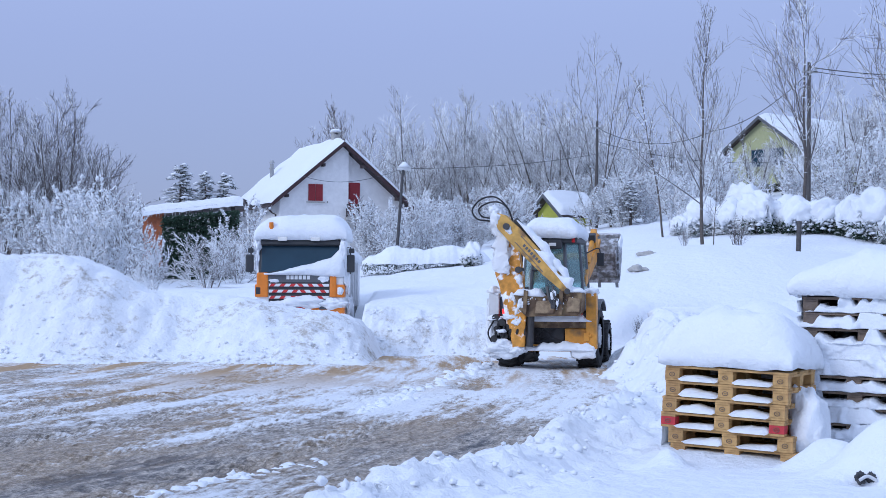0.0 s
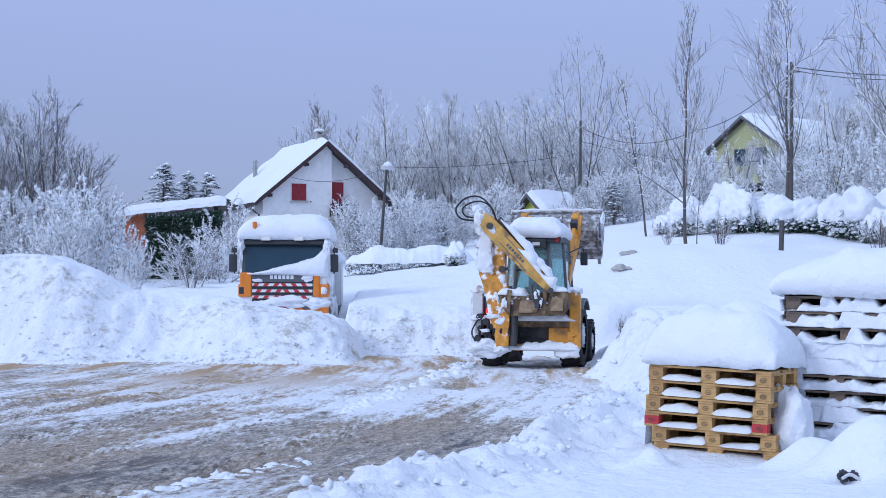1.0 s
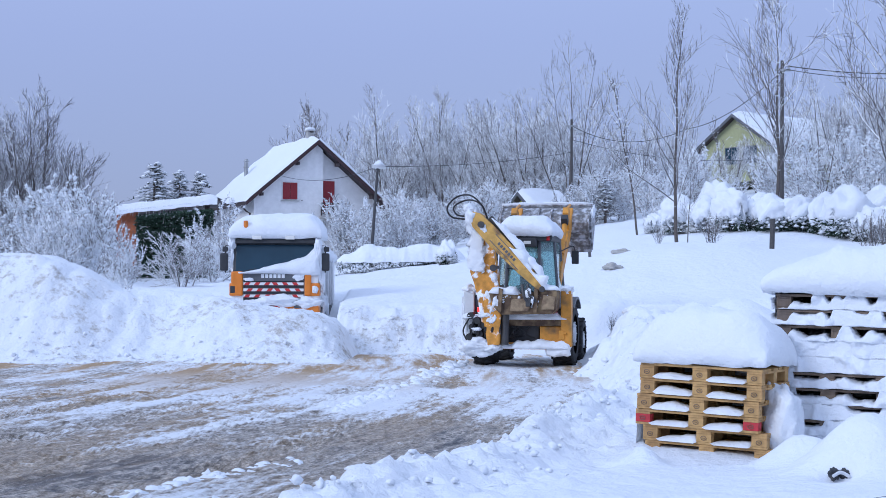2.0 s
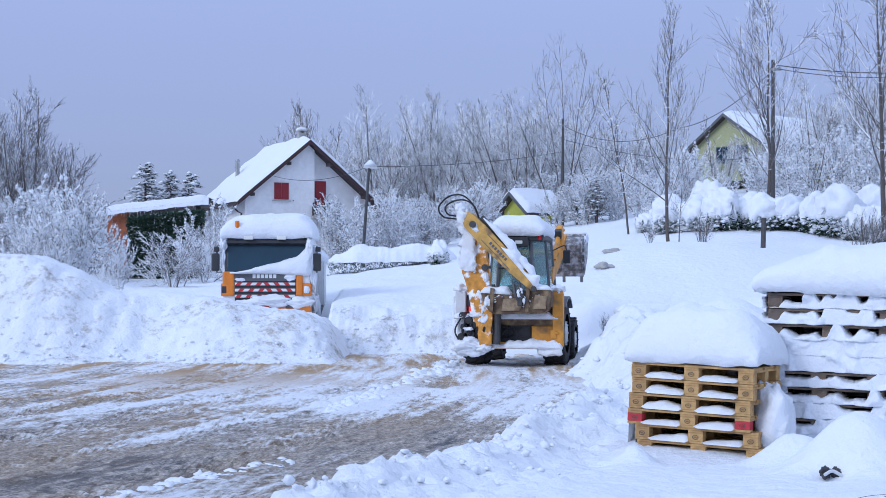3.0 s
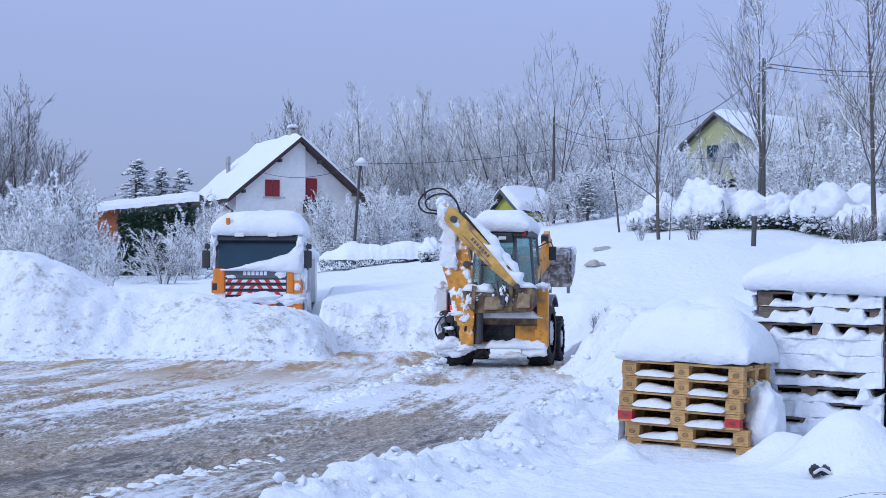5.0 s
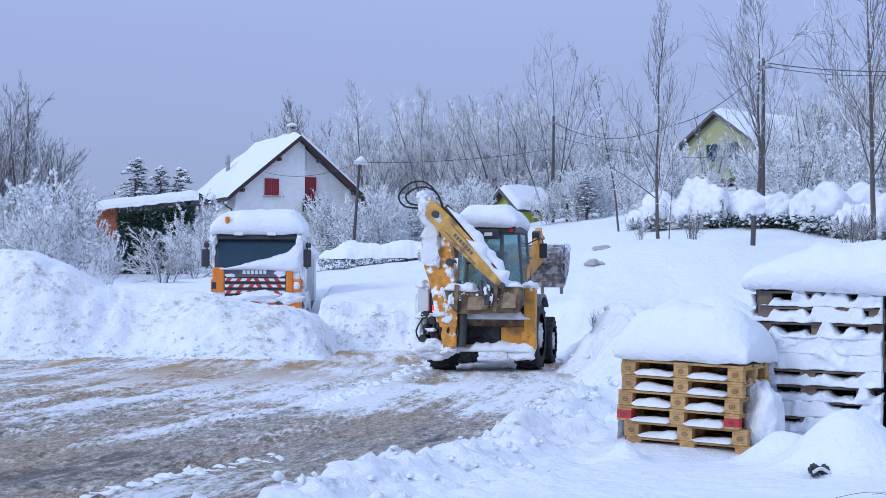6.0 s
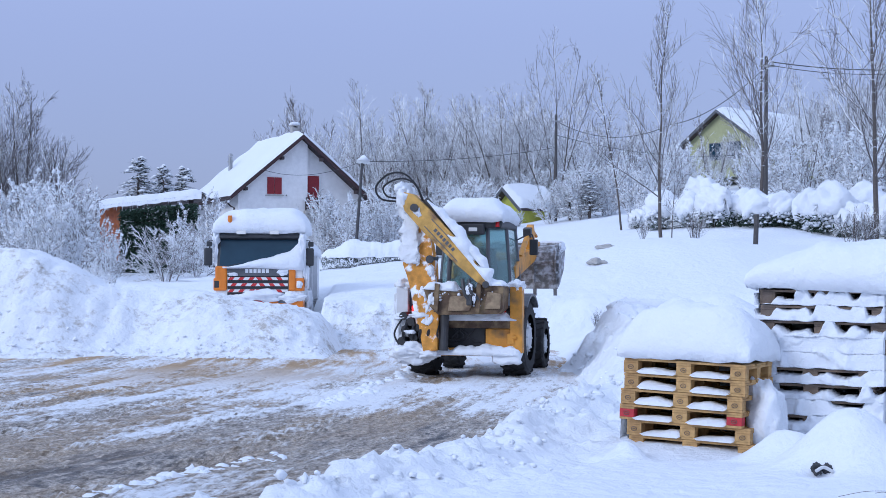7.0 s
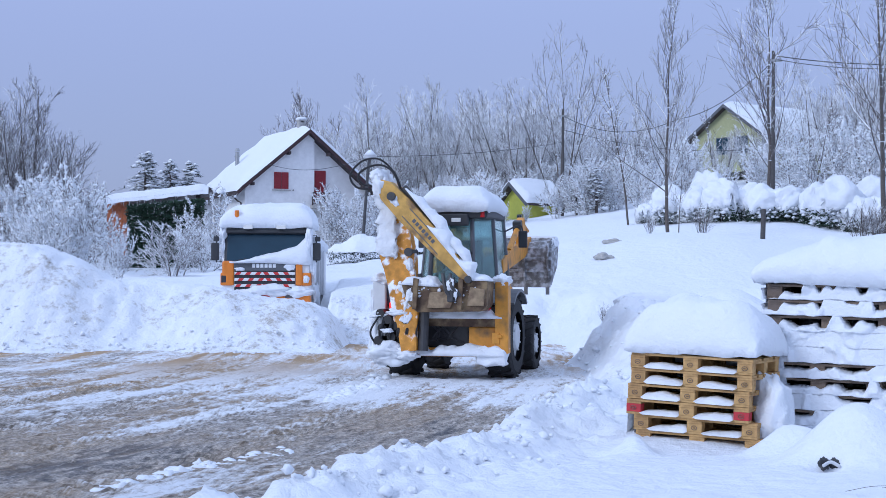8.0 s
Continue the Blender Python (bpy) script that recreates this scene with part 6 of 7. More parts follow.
def build_near_trees():
    big = grow_tree("ash_tree", "large leafless tree with a rounded crown of fine frosted twigs", "tree", 141, 10.4, stems=8, spread=0.66, fork_from=0.15, branches=20, twigs=9, sprigs=4, trunk_r=0.2,
                    twig_mat=NEAR_TWIG, rise=0.9, snow=80, snow_r=0.06, twig_r=0.012, reach=0.25, angle=(0.4, 0.85), wander=0.07, full=0.5, stem_up=0.075)
    placed(big, [(spot(50, 82), 82, 0, 1.04, 1.0), (spot(-60, 84), 84, 140, 1.05, 1.0), (spot(545, 128), 128, 70, 1.18, 1.1)])
    a = grow_tree("young_ash_tree", "slender bare young ash with snow in its forks", "tree", 301, 8.6, stems=1, spread=0.07, fork_from=0.2, branches=30, twigs=8, sprigs=2, trunk_r=0.075, lean=0.015,
                  twig_mat=NEAR_TWIG, rise=1.5, snow=60, snow_r=0.06, twig_r=0.009, reach=0.34, angle=(0.6, 1.05), wander=0.13)
    placed(a, [(spot(1178, 50), 50, 0, 0.95, 0.98)])
    b = grow_tree("maple_tree", "bare spreading tree with snow along its limbs", "tree", 305, 8.8, stems=1, spread=0.10, fork_from=0.22, branches=32, twigs=9, sprigs=3, trunk_r=0.09, lean=0.02,
                  twig_mat=NEAR_TWIG, rise=1.5, snow=70, snow_r=0.07, twig_r=0.0095, reach=0.33, angle=(0.7, 1.15), wander=0.13, full=0.4)
    placed(b, [(spot(1354, 60), 60, 40, 1.04, 1.0)])
    c = grow_tree("maple_tree", "tall bare tree at the field's edge, snow in its forks", "tree", 309, 9.0, stems=1, spread=0.1, fork_from=0.22, branches=32, twigs=9, sprigs=3, trunk_r=0.10, lean=0.02,
                  twig_mat=NEAR_TWIG, rise=1.5, snow=60, snow_r=0.07, twig_r=0.009, reach=0.33, angle=(0.7, 1.15), wander=0.13, full=0.4)
    placed(c, [(spot(1557, 52), 52, 200, 1.1, 1.05)])
    d = grow_tree("birch_sapling", "thin bare sapling dusted with snow", "tree", 313, 6.0, stems=1, fork_from=0.25, branches=15, twigs=5, sprigs=1, trunk_r=0.045, lean=0.01,
                  twig_mat=NEAR_TWIG, rise=1.0, snow=30, snow_r=0.08, twig_r=0.012, reach=0.26)
    placed(d, [(spot(1108, 62), 62, 0, 1.15, 1), (spot(1195, 52), 52, 120, 0.55, 1), (spot(1432, 57), 57, 200, 0.78, 1), (spot(1262, 80), 80, 60, 0.9, 1)])
    e = grow_tree("wild_cherry_tree", "tall bare tree with drooping fine branches above the thicket", "tree", 317, 11.0, stems=5, spread=0.40, fork_from=0.3, branches=14, twigs=7, sprigs=2, trunk_r=0.09,
                  twig_mat=NEAR_TWIG, rise=0.4, snow=16, snow_r=0.08, twig_r=0.010, reach=0.36, angle=(0.6, 1.0), wander=0.08)
    placed(e, [(spot(985, 96), 96, 20, 1.1, 1.08)])
    f = grow_tree("fruit_tree", "small crooked fruit tree loaded with snow", "tree", 321, 2.7, stems=8, spread=1.6, fork_from=0.2, branches=11, twigs=8, sprigs=4, trunk_r=0.07,
                  twig_mat=SHRUB_TWIG, rise=0.15, snow=500, snow_r=0.055, twig_r=0.013, reach=0.30)
    placed(f, [(spot(300, 58), 58, 0, 0.95, 0.9), (spot(350, 66), 66, 200, 0.9, 1.1)])
    g = grow_tree("bare_bush", "sparse brown bush standing in the snow", "shrub", 325, 1.5, stems=9, spread=0.6, fork_from=0.3, branches=5, twigs=4, sprigs=1, trunk_r=0.025,
                  twig_mat=NEAR_TWIG, rise=0.7, snow=12, snow_r=0.05, twig_r=0.008, reach=0.32)
    placed(g, [(spot(1240, 50), 50, 0, 0.75, 1), (spot(1520, 50), 50, 90, 0.9, 1), (spot(1548, 51), 51, 10, 0.9, 1), (spot(185, 42), 42, 30, 0.6, 0.8), (spot(210, 43), 43, 130, 0.5, 0.8), (spot(1066, 31), 31, 10, 0.26, 1.3), (spot(1145, 47), 47, 70, 0.35, 1)])


def snowy_bush(seed, w, h, dark=0.5):
    """An evergreen bush bowed under a lumpy blanket of snow, dark needles showing below."""
    rng = random.Random(seed)
    t = thing("evergreen_bush", pose(0, 0, 0), "dark evergreen bush bowed under heavy snow", "shrub", "snow-laden hedge")
    bm = bmesh.new()
    got = bmesh.ops.create_icosphere(bm, subdivisions=4, radius=1.0)["verts"]
    for v in got:
        p = v.co.copy()
        n = 1 + 0.30 * rough(p.x * 1.5 + p.z, p.y * 1.5 - p.z, 1.3, seed) + 0.10 * abs(rough(p.x * 4, p.y * 4 + p.z * 4, 1.0, seed + 5))
        low = 0.24 * h + 0.45 * h * rough(p.x * 3, p.y * 3, 1.2, seed + 9)
        q = Vector((p.x * w * n, p.y * w * 0.8 * n, h * 0.55 + p.z * h * 0.48 * n))
        if q.z < low:
            q.z = low - 0.05 * (low - q.z)
            q.x *= 0.93
            q.y *= 0.93
        v.co = q
    part("snow", bm, SNOW, t, "lumpy blanket of snow", smooth=True)
    lv, lf = [], []
    for _ in range(1100):
        a, rr = rng.uniform(0, 2 * math.pi), math.sqrt(rng.random())
        c = Vector((math.cos(a) * w * rr * 0.98, math.sin(a) * w * 0.8 * rr, rng.uniform(0.0, 0.40) * h))
        d = Vector((math.cos(a) + rng.gauss(0, 0.5), math.sin(a) + rng.gauss(0, 0.5), rng.gauss(-0.1, 0.5))).normalized()
        u = d.orthogonal().normalized() * rng.uniform(0.02, 0.045)
        k = len(lv)
        ln = rng.uniform(0.10, 0.24)
        lv += [tuple(c - u), tuple(c + u), tuple(c + d * ln + u * 0.4), tuple(c + d * ln - u * 0.4)]
        lf.append((k, k + 1, k + 2, k + 3))
    mesh_object("foliage", lv, lf, HEDGE_GREEN, t)["kind"] = "stuff"
    tv, tf = [], []
    for k in range(5):
        a = k * 1.257
        limb(tv, tf, [Vector((0.1 * math.cos(a), 0.1 * math.sin(a), -0.2)), Vector((w * 0.3 * math.cos(a), w * 0.25 * math.sin(a), h * 0.45))], [0.04, 0.02], 5)
    mesh_object("stems", tv, tf, BARK, t)["kind"] = "stuff"
    # tufts of snow hanging at the rim
    sv, sf = [], []
    for _ in range(90):
        a = rng.uniform(0, 2 * math.pi)
        c = Vector((math.cos(a) * w * rng.uniform(0.8, 1.03), math.sin(a) * w * 0.8 * rng.uniform(0.8, 1.03), h * rng.uniform(0.08, 0.45)))
        clump(sv, sf, c, rng.uniform(0.05, 0.16), rng, 0.8)
    mesh_object("hanging_snow", sv, sf, SNOW, t, smooth=True)["kind"] = "stuff"
    return t


def build_hedges():
    protos = [snowy_bush(400 + k, 0.95 + 0.1 * k, 1.7 + 0.15 * k) for k in range(3)]
    rows = [[], [], []]
    for i, (px, d, s) in enumerate(((1140, 62, 0.85), (1180, 60, 0.95), (1225, 59, 1.05), (1270, 58, 1.1), (1310, 58, 1.15), (1348, 57, 1.05), (1392, 57, 1.1), (1440, 56, 1.1), (1475, 55, 1.15), (1515, 54, 1.25), (1560, 54, 1.25), (1605, 53, 1.2),
                                    (1165, 66, 1.0), (1250, 64, 1.1), (1330, 63, 1.1), (1460, 60, 1.2), (1540, 58, 1.25))):
        rows[i % 3].append((spot(px, d), d, 37 * i, s * 0.74 * (0.82, 1.05, 0.92, 1.12, 0.78)[i % 5], 1.05 if i % 2 else 0.92))
    for t, r in zip(protos, rows):
        placed(t, r)
    # the clipped low hedge across the field, topped with snow
    t = thing("low_hedge", pose(spot(575, 66), 66, 2.22, 0, 0, 7), "low clipped hedge topped with a long ridge of snow", "hedge")
    ln = 5.9
    bm = bmesh.new()
    rows = []
    n = 90
    for i in range(n + 1):
        x = ln * i / n
        k = max(0.05, min(1, 5 * i / n, 9 * (1 - i / n))) ** 0.5
        h = (0.76 + 0.14 * rough(x, 0, 0.9, 3)) * k
        w = (0.75 + 0.12 * rough(x, 4, 0.9, 3)) * k
        ring = []
        for j in range(13):
            a = math.pi * j / 12
            ring.append(bm.verts.new((x, -w * math.cos(a), 0.55 + 0.1 * x / ln + h * math.sin(a) + 0.07 * rough(x, j * 0.3, 1.6, 8))))
        rows.append(ring)
    for a, b in zip(rows, rows[1:]):
        for j in range(12):
            bm.faces.new((a[j], b[j], b[j + 1], a[j + 1]))
    part("snow", bm, SNOW, t, "long rounded ridge of snow", smooth=True)
    rng = random.Random(9)
    lv, lf = [], []
    for _ in range(3200):
        x = ln * rng.random()
        c = Vector((x, rng.uniform(-0.62, 0.5), rng.uniform(-0.2, 0.62)))
        d = Vector((rng.gauss(0, 0.6), -1 + rng.gauss(0, 0.5), rng.gauss(0, 0.5))).normalized()
        u = d.orthogonal().normalized() * rng.uniform(0.015, 0.035)
        k = len(lv)
        e = rng.uniform(0.06, 0.16)
        lv += [tuple(c - u), tuple(c + u), tuple(c + d * e + u * 0.4), tuple(c + d * e - u * 0.4)]
        lf.append((k, k + 1, k + 2, k + 3))
    mesh_object("foliage", lv, lf, HEDGE_GREEN, t)["kind"] = "stuff"
    b = snowy_bush(444, 0.38, 0.95)
    tagged(b, "small round bush with a snow hood", "shrub")
    placed(b, [(spot(770, 64), 64, 0, 1, 1)])
    # ivy under the outbuilding's roof
    t = thing("ivy_hedge", pose(-16.4, 74.7, 2.3, 0, 0, 3), "tall dark ivy hedge under the outbuilding roof", "hedge")
    lv, lf = [], []
    for _ in range(9000):
        x = rng.uniform(0, 3.9)
        c = Vector((x, rng.uniform(-0.5, 0.2), rng.uniform(-0.2, 3.05 + 0.1 * x)))
        d = Vector((rng.gauss(0, 0.7), -0.6 + rng.gauss(0, 0.5), rng.gauss(-0.3, 0.6))).normalized()
        u = d.orthogonal().normalized() * rng.uniform(0.03, 0.07)
        k = len(lv)
        e = rng.uniform(0.08, 0.2)
        lv += [tuple(c - u), tuple(c + u), tuple(c + d * e + u * 0.5), tuple(c + d * e - u * 0.5)]
        lf.append((k, k + 1, k + 2, k + 3))
    mesh_object("foliage", lv, lf, IVY_GREEN, t)["kind"] = "stuff"
    tv, tf = [], []
    for k in range(8):
        limb(tv, tf, [Vector((0.25 + k * 0.5, -0.05, -0.3)), Vector((0.3 + k * 0.5, -0.1, 1.5)), Vector((0.2 + k * 0.5, -0.1, 3.0))], [0.06, 0.04, 0.02], 5)
    mesh_object("stems", tv, tf, BARK, t)["kind"] = "stuff"


def conifer(seed, h):
    rng = random.Random(seed)
    t = thing("conifer", pose(0, 0, 0), "snow-laden conifer behind the outbuilding", "tree", "conifers")
    tv, tf, lv, lf, sv, sf = [], [], [], [], [], []
    limb(tv, tf, [Vector((0, 0, -0.3)), Vector((0.03, 0, h * 0.5)), Vector((0, 0.03, h))], [0.14, 0.08, 0.02], 6)
    z = 0.8
    while z < h:
        r = (1 - z / h) ** 0.8 * h * 0.34 + 0.15
        for k in range(7):
            a = rng.uniform(0, 2 * math.pi)
            rr = r * rng.uniform(0.45, 1.3)
            jz = z + rng.uniform(-0.25, 0.25)
            tip = Vector((math.cos(a) * rr, math.sin(a) * rr, jz - rng.uniform(0.05, 0.4) * rr + 0.1))
            base = Vector((0, 0, jz + 0.1))
            limb(tv, tf, [base, tip], [0.025, 0.008], 3)
            for _ in range(16):
                f = rng.uniform(0.25, 1.0)
                c = base.lerp(tip, f)
                d = Vector((math.cos(a) + rng.gauss(0, 0.7), math.sin(a) + rng.gauss(0, 0.7), rng.gauss(-0.15, 0.3))).normalized()
                u = Vector((-d.y, d.x, 0)).normalized() * 0.035
                e = rng.uniform(0.12, 0.28)
                i = len(lv)
                lv += [tuple(c - u), tuple(c + u), tuple(c + d * e + u * 0.3), tuple(c + d * e - u * 0.3)]
                lf.append((i, i + 1, i + 2, i + 3))
            if rng.random() < 0.95:
                clump(sv, sf, base.lerp(tip, rng.uniform(0.55, 0.95)) + Vector((0, 0, 0.06)), rng.uniform(0.12, 0.26), rng, 0.5)
        z += 0.17
    mesh_object("trunk", tv, tf, BARK, t)
    mesh_object("needles", lv, lf, CONIFER, t)["kind"] = "stuff"
    mesh_object("snow", sv, sf, SNOW, t, smooth=True)["kind"] = "stuff"
    return t


build_woods()
build_near_trees()
build_hedges()
CON = conifer(501, 6.2)
placed(CON, [(spot(250, 96), 96, 0, 1.5, 0.76), (spot(296, 98), 98, 80, 1.25, 0.86), (spot(333, 98), 98, 190, 1.25, 0.84)])
CON2 = conifer(505, 4.5)
placed(CON2, [(spot(1050, 88), 88, 0, 0.75, 0.8), (spot(1035, 92), 92, 60, 0.8, 0.9), (spot(1015, 90), 90, 90, 0.6, 0.9)])


# ---- poles, cables, small things ----
def build_poles():
    def pole(px, d, h, lean, label, r=0.12):
        x = spot(px, d)
        z = ground_z(x, d, False)[0] - 0.4
        t = thing("utility_pole", pose(x, d, z, 0, lean, 0), label, "pole")
        bm = bmesh.new()
        rod(bm, (0, 0, 0), (0, 0, h + 0.4), r, r * 0.75, 10)
        part("shaft", bm, POLE_WOOD, t)
        bm = bmesh.new()
        box(bm, -0.35, 0.35, -0.16, -0.08, h - 0.1, h + 0.0, 0.01)
        for s in (-0.28, 0.28):
            rod(bm, (s, -0.12, h), (s, -0.12, h + 0.16), 0.035, sides=8)
        part("insulator_bracket", bm, CHROME_GREY, t)
        return Vector((x, d, z + h + 0.3))
    a = pole(1362, 65, 7.2, 0.4, "tall weathered wooden utility pole among the trees", 0.10)
    b = pole(990, 92, 6.8, 0.3, "thin wooden utility pole at the thicket", 0.1)
    # street lamp
    x, d = spot(634, 70), 70
    z = ground_z(x, d, False)[0] - 0.3
    t = thing("street_lamp", pose(x, d, z, 0, 4.0, 0), "leaning grey street lamp with snow on its head", "street lamp")
    bm = bmesh.new()
    rod(bm, (0, 0, 0), (0, 0, 5.2), 0.09, 0.06, 10)
    part("post", bm, MACHINE_GREY, t)
    bm = bmesh.new()
    prism(bm, [(-0.30, 5.12), (0.42, 5.12), (0.36, 5.26), (-0.22, 5.28)], -0.16, 0.16, 0.03)
    head = part("lamp_head", bm, WHITE_METAL, t)
    bm = bmesh.new()
    rod(bm, (0.05, 0, 5.26), (0.05, 0, 5.52), 0.34, 0.06, 10)
    part("snow", bm, SNOW, head, "cone of snow on the lamp head", smooth=True)
    lamp_top = Vector((x + 0.35, d, z + 5.2))
    # short post at the field
    x, d = spot(1344, 50), 50
    t = thing("fence_post", pose(x, d, ground_z(x, d, False)[0] - 0.2, 0, 2, 0), "short dark wooden post leaning in the snow", "post")
    bm = bmesh.new()
    rod(bm, (0, 0, 0), (0, 0, 1.25), 0.09, 0.085, 8)
    part("stake", bm, POLE_WOOD, t)

    def cable(p, q, sag, r, label):
        pts = []
        for i in range(25):
            f = i / 24
            c = Vector(p).lerp(Vector(q), f)
            c.z -= sag * 4 * f * (1 - f)
            pts.append(c)
        bm = bmesh.new()
        tube(bm, pts, r, 5)
        ob = part("cable", bm, HOSE, None)
        tagged(ob, label, "cable")
    up = Vector((0, 0, 1))
    cable(a - up * 0.1, (spot(1700, 60), 60, a.z - 1.1), 0.25, 0.022, "dark overhead cable from the wooden pole")
    cable(a - up * 0.25, (spot(1700, 60), 60, a.z - 1.15), 0.35, 0.016, "thin dark overhead cable from the wooden pole")
    cable(a - up * 0.4, (spot(1195, 84), 84, 10.9), 0.5, 0.02, "dark sagging cable towards the hill house")
    cable(b - up * 0.3, (spot(1195, 84), 84, 10.9), 0.9, 0.02, "thin sagging cable between pole and hill house")
    cable(b - up * 1.2, (spot(1330, 100), 100, 10.6), 0.6, 0.016, "thin lower cable past the thicket")
    cable(b - up * 2.0, lamp_top, 0.25, 0.016, "thin cable from the pole to the street lamp")
    cable(lamp_top, (spot(470, 89), 89, 8.6), 0.5, 0.014, "thin cable from the street lamp to the white house")
    # dark stone and timber showing through the snow on the knoll
    for px, d, w, up_px, seed in ((1078, 44, 0.30, 438, 1), (1064, 42, 0.24, 455, 2)):
        x = spot(px, d)
        zz = min(1.7 + (505 - up_px) / 2564 * d, ground_z(x, d)[0] + 0.12)
        ob = lumpy("rock", [(x, d, zz - 0.1, w, 0.2, 0.12)], None, CONCRETE, "", seed)
        tagged(ob, "grey-brown rock poking out of the snow", "rock")
    # buried low wall beside the drive
    t = thing("stone_bench", pose(spot(1168, 28.5), 28.5, 1.08, 0, 0, 4), "low stone bench buried under a flat slab of snow", "bench")
    part("seat", boxed(-0.7, 0.75, 0.0, 0.5, 0.0, 0.09, bevel=0.02), CONCRETE, t)
    part("leg", boxed(-0.5, -0.2, 0.1, 0.45, -0.5, 0.0, bevel=0.02), CONCRETE, t)
    part("leg", boxed(0.3, 0.5, 0.05, 0.45, -0.5, 0.0, bevel=0.02), CONCRETE, t)
    bm = bmesh.new()
    snow_cap(bm, -0.86, 0.9, -0.08, 0.6, 0.06, 0.24, 0.05, 0.02, 3.0, 0.08, 0.25)
    part("snow", bm, SNOW, t, "flat slab of snow", smooth=True)
    # dry stalks in the foreground snow
    rng = random.Random(12)
    t = thing("dry_stalks", pose(2.92, 9.7, ground_z(2.92, 9.7)[0]), "thin dry weed stalks lying on the snow", "weeds")
    for p, q in (((-0.25, 0, 0.0), (0.12, 0.05, 0.03)), ((0.12, 0.05, 0.02), (0.14, 0.1, 0.2)), ((0.2, 0.1, 0.0), (0.17, 0.12, 0.26)), ((0.0, 0.02, 0.02), (0.13, 0.03, 0.0))):
        bm = bmesh.new()
        m = (Vector(p) + Vector(q)) / 2 + Vector((0, 0, 0.015))
        tube(bm, bend([p, m, q], 4), 0.0025, 4)
        part("stalk", bm, BARK, t)


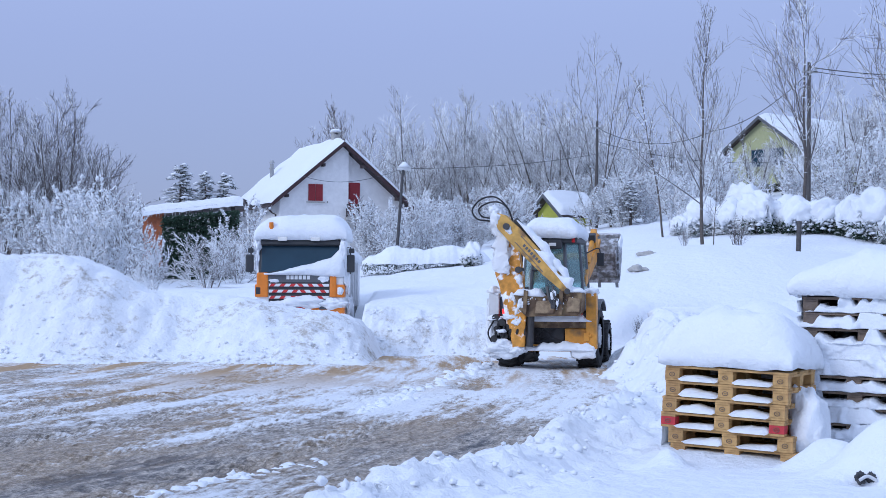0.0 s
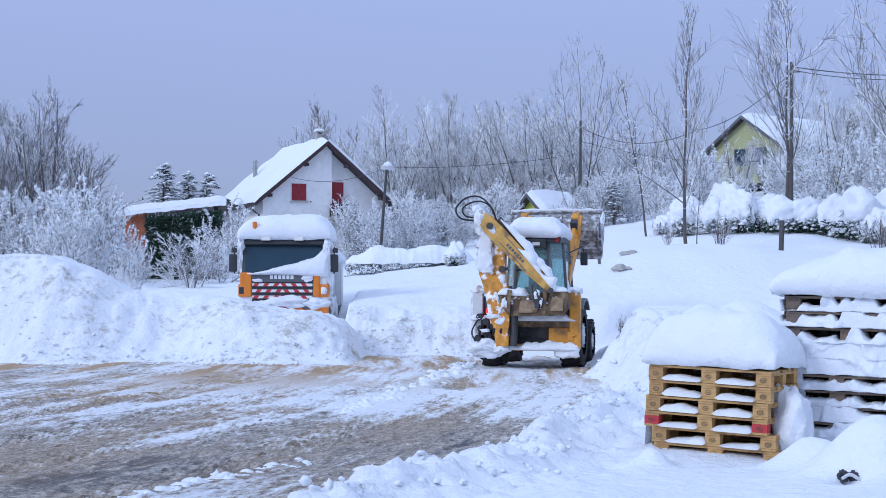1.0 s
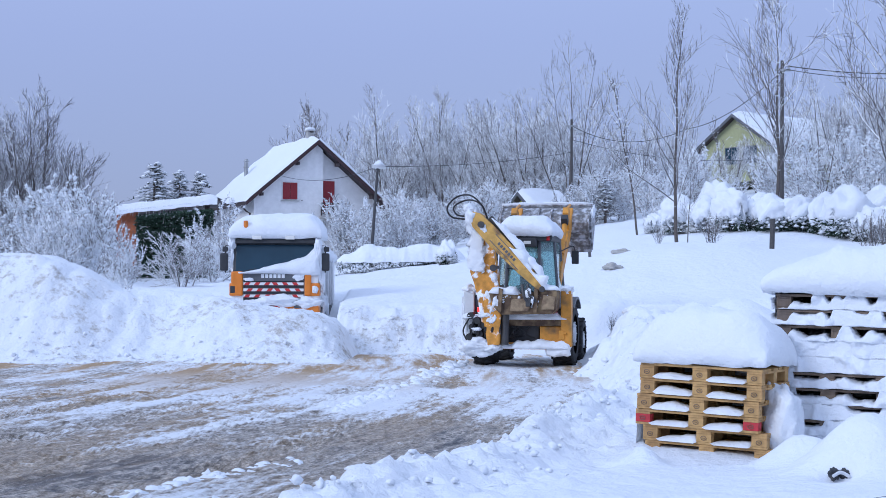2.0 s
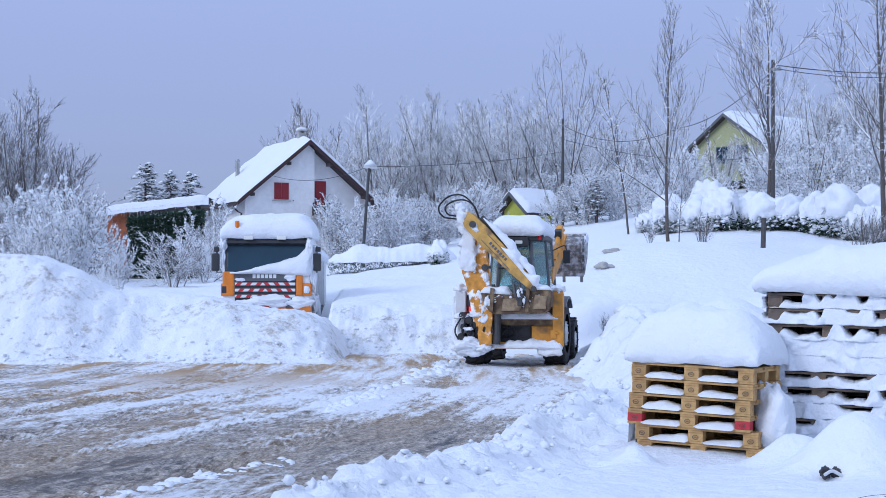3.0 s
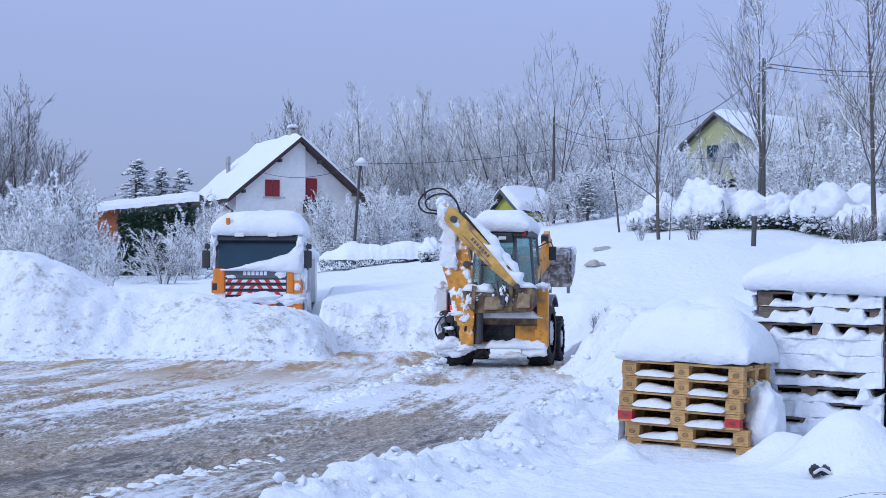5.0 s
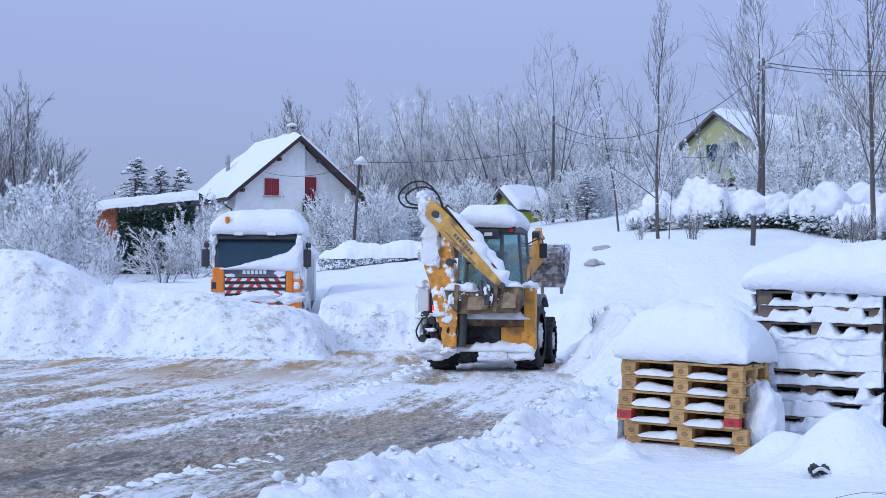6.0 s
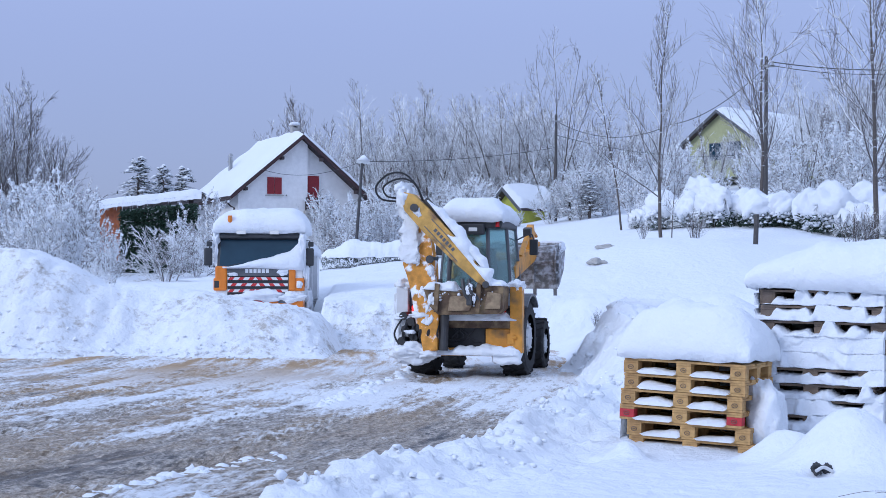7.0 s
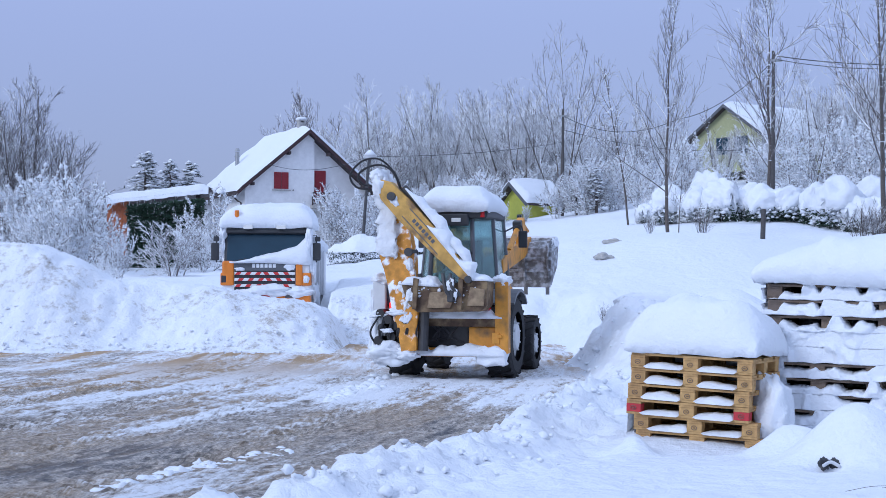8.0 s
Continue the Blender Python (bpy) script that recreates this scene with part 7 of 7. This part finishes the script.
def build_clods():
    """Loose clods of snow thrown up by the plough, too many to count."""
    rng = random.Random(55)
    v, f = [], []
    tb = bmesh.new()
    bmesh.ops.create_icosphere(tb, subdivisions=2, radius=1.0)
    ball = [x.co.copy() for x in tb.verts]
    tri = [tuple(x.index for x in fc.verts) for fc in tb.faces]
    tb.free()

    def lump(c, r):
        s, k = rng.uniform(0, 90), len(v)
        sx, sy, sz = r * rng.uniform(0.8, 1.3), r * rng.uniform(0.8, 1.3), r * rng.uniform(0.55, 0.95)
        for p in ball:
            n = 1 + 0.6 * noise.noise((p.x * 1.4 + s, p.y * 1.4, p.z * 1.4)) + 0.3 * noise.noise((p.x * 3.2, p.y * 3.2 + s, p.z * 3.2))
            v.append((c.x + p.x * sx * n, c.y + p.y * sy * n, c.z + p.z * sz * n))
        f.extend(tuple(i + k for i in t3) for t3 in tri)

    def sow(x, y, r, n=1, sx=0.3, sy=0.3):
        for _ in range(n):
            px, py = x + rng.gauss(0, sx), y + rng.gauss(0, sy)
            rr = r * rng.uniform(0.35, 1.2)
            lump(Vector((px, py, max(0.0, ground_z(px, py)[0]) - rr * 0.15)), rr)
    for i in range(150):   # foot of the left bank
        sow(rng.uniform(-12, -2.8), 31.9 + rng.uniform(-0.35, 1.2), 0.05)
    for i in range(60):   # foot of the bank behind
        sow(rng.uniform(-2.8, 1.0), 36.3 + rng.uniform(-0.2, 0.8), 0.05)
    for i in range(420):   # edge of the drive
        y = rng.uniform(9.2, 17) if i % 3 else rng.uniform(17, 31)
        sow(between(y, EDGE_Y, EDGE_X) + rng.uniform(-0.1, 0.8), y, rng.choice((0.02, 0.03, 0.045)) if y < 16 else 0.05, 1, 0.28, 0.2)
    for i in range(220):   # the windrow that the blade left across the yard
        s = rng.random()
        sow(-1.6 + 1.75 * s, 19.5 + 12.5 * s, 0.095, 1, 0.13, 0.3)
    for i in range(120):
        s = rng.random()
        sow(-2.7 + 1.12 * s, 11.4 + 2.5 * s, 0.07, 1, 0.07, 0.12)
    ob = mesh_object("snow_clods", v, f, SNOW, smooth=True)
    tagged(ob, "loose clods of ploughed snow", "snow clods", kind="stuff")


build_poles()
build_clods()


# ---- what moves: the machine reverses, its loader rises and sinks ----
def motions():
    track = [(0, 1.53, 31.4, -12), (2, 1.53, 31.4, -12), (4.0, 1.53, 31.4, -12), (4.4, 1.50, 31.2, -12), (5.0, 1.32, 30.2, -12.2), (5.5, 1.14, 29.4, -12.6), (6.0, 0.99, 28.5, -13), (6.5, 0.80, 27.6, -13.4),
             (7.0, 0.60, 26.6, -13.8), (7.5, 0.37, 25.7, -14.0), (8.0, 0.16, 24.7, -14.0)]
    ts = [r[0] for r in track]

    def at(t):
        return [float(np.interp(t, ts, [r[k] for r in track])) for k in (1, 2, 3)]
    walk(MACHINE, [(t, pose(x, y, 0, 0, 0, a)) for t, x, y, a in track])
    # wheels roll with the ground that they cover
    times = [0.0, 4.0] + [4.0 + 0.2 * k for k in range(1, 21)]
    for w, r in zip(WHEELS, (0.70, 0.70, 0.50, 0.50)):
        place = w.matrix_basis.translation.copy()
        gone, rows, last = 0.0, [], None
        for t in times:
            x, y, _ = at(t)
            if last:
                gone += math.hypot(x - last[0], y - last[1])
            last = (x, y)
            rows.append((t, pose(place.x, place.y, place.z, math.degrees(gone / r), 0, 0)))
        walk(w, rows)
    lift = [(0, 20.6), (0.3, 23), (0.6, 26), (0.9, 32), (1.2, 38), (1.5, 40.5), (1.8, 40), (2.3, 33), (2.8, 25), (3.0, 22), (3.3, 19.5), (3.9, 16.5), (4.5, 14.5), (5.8, 13.5), (8.0, 11)]
    tip = [(0, -58), (1.2, -56), (1.8, -58), (2.8, -72), (3.3, -84), (4.5, -86), (8.0, -83)]
    walk(ARMS, [(t, pose(0, 0.95, 1.9, a, 0, 0)) for t, a in lift])
    rows = []
    for t, a in lift:
        p = float(np.interp(t, [r[0] for r in tip], [r[1] for r in tip]))
        rows.append((t, pose(0, 2.5, -0.05, p - a, 0, 0)))
    walk(BUCKET, rows)


motions()
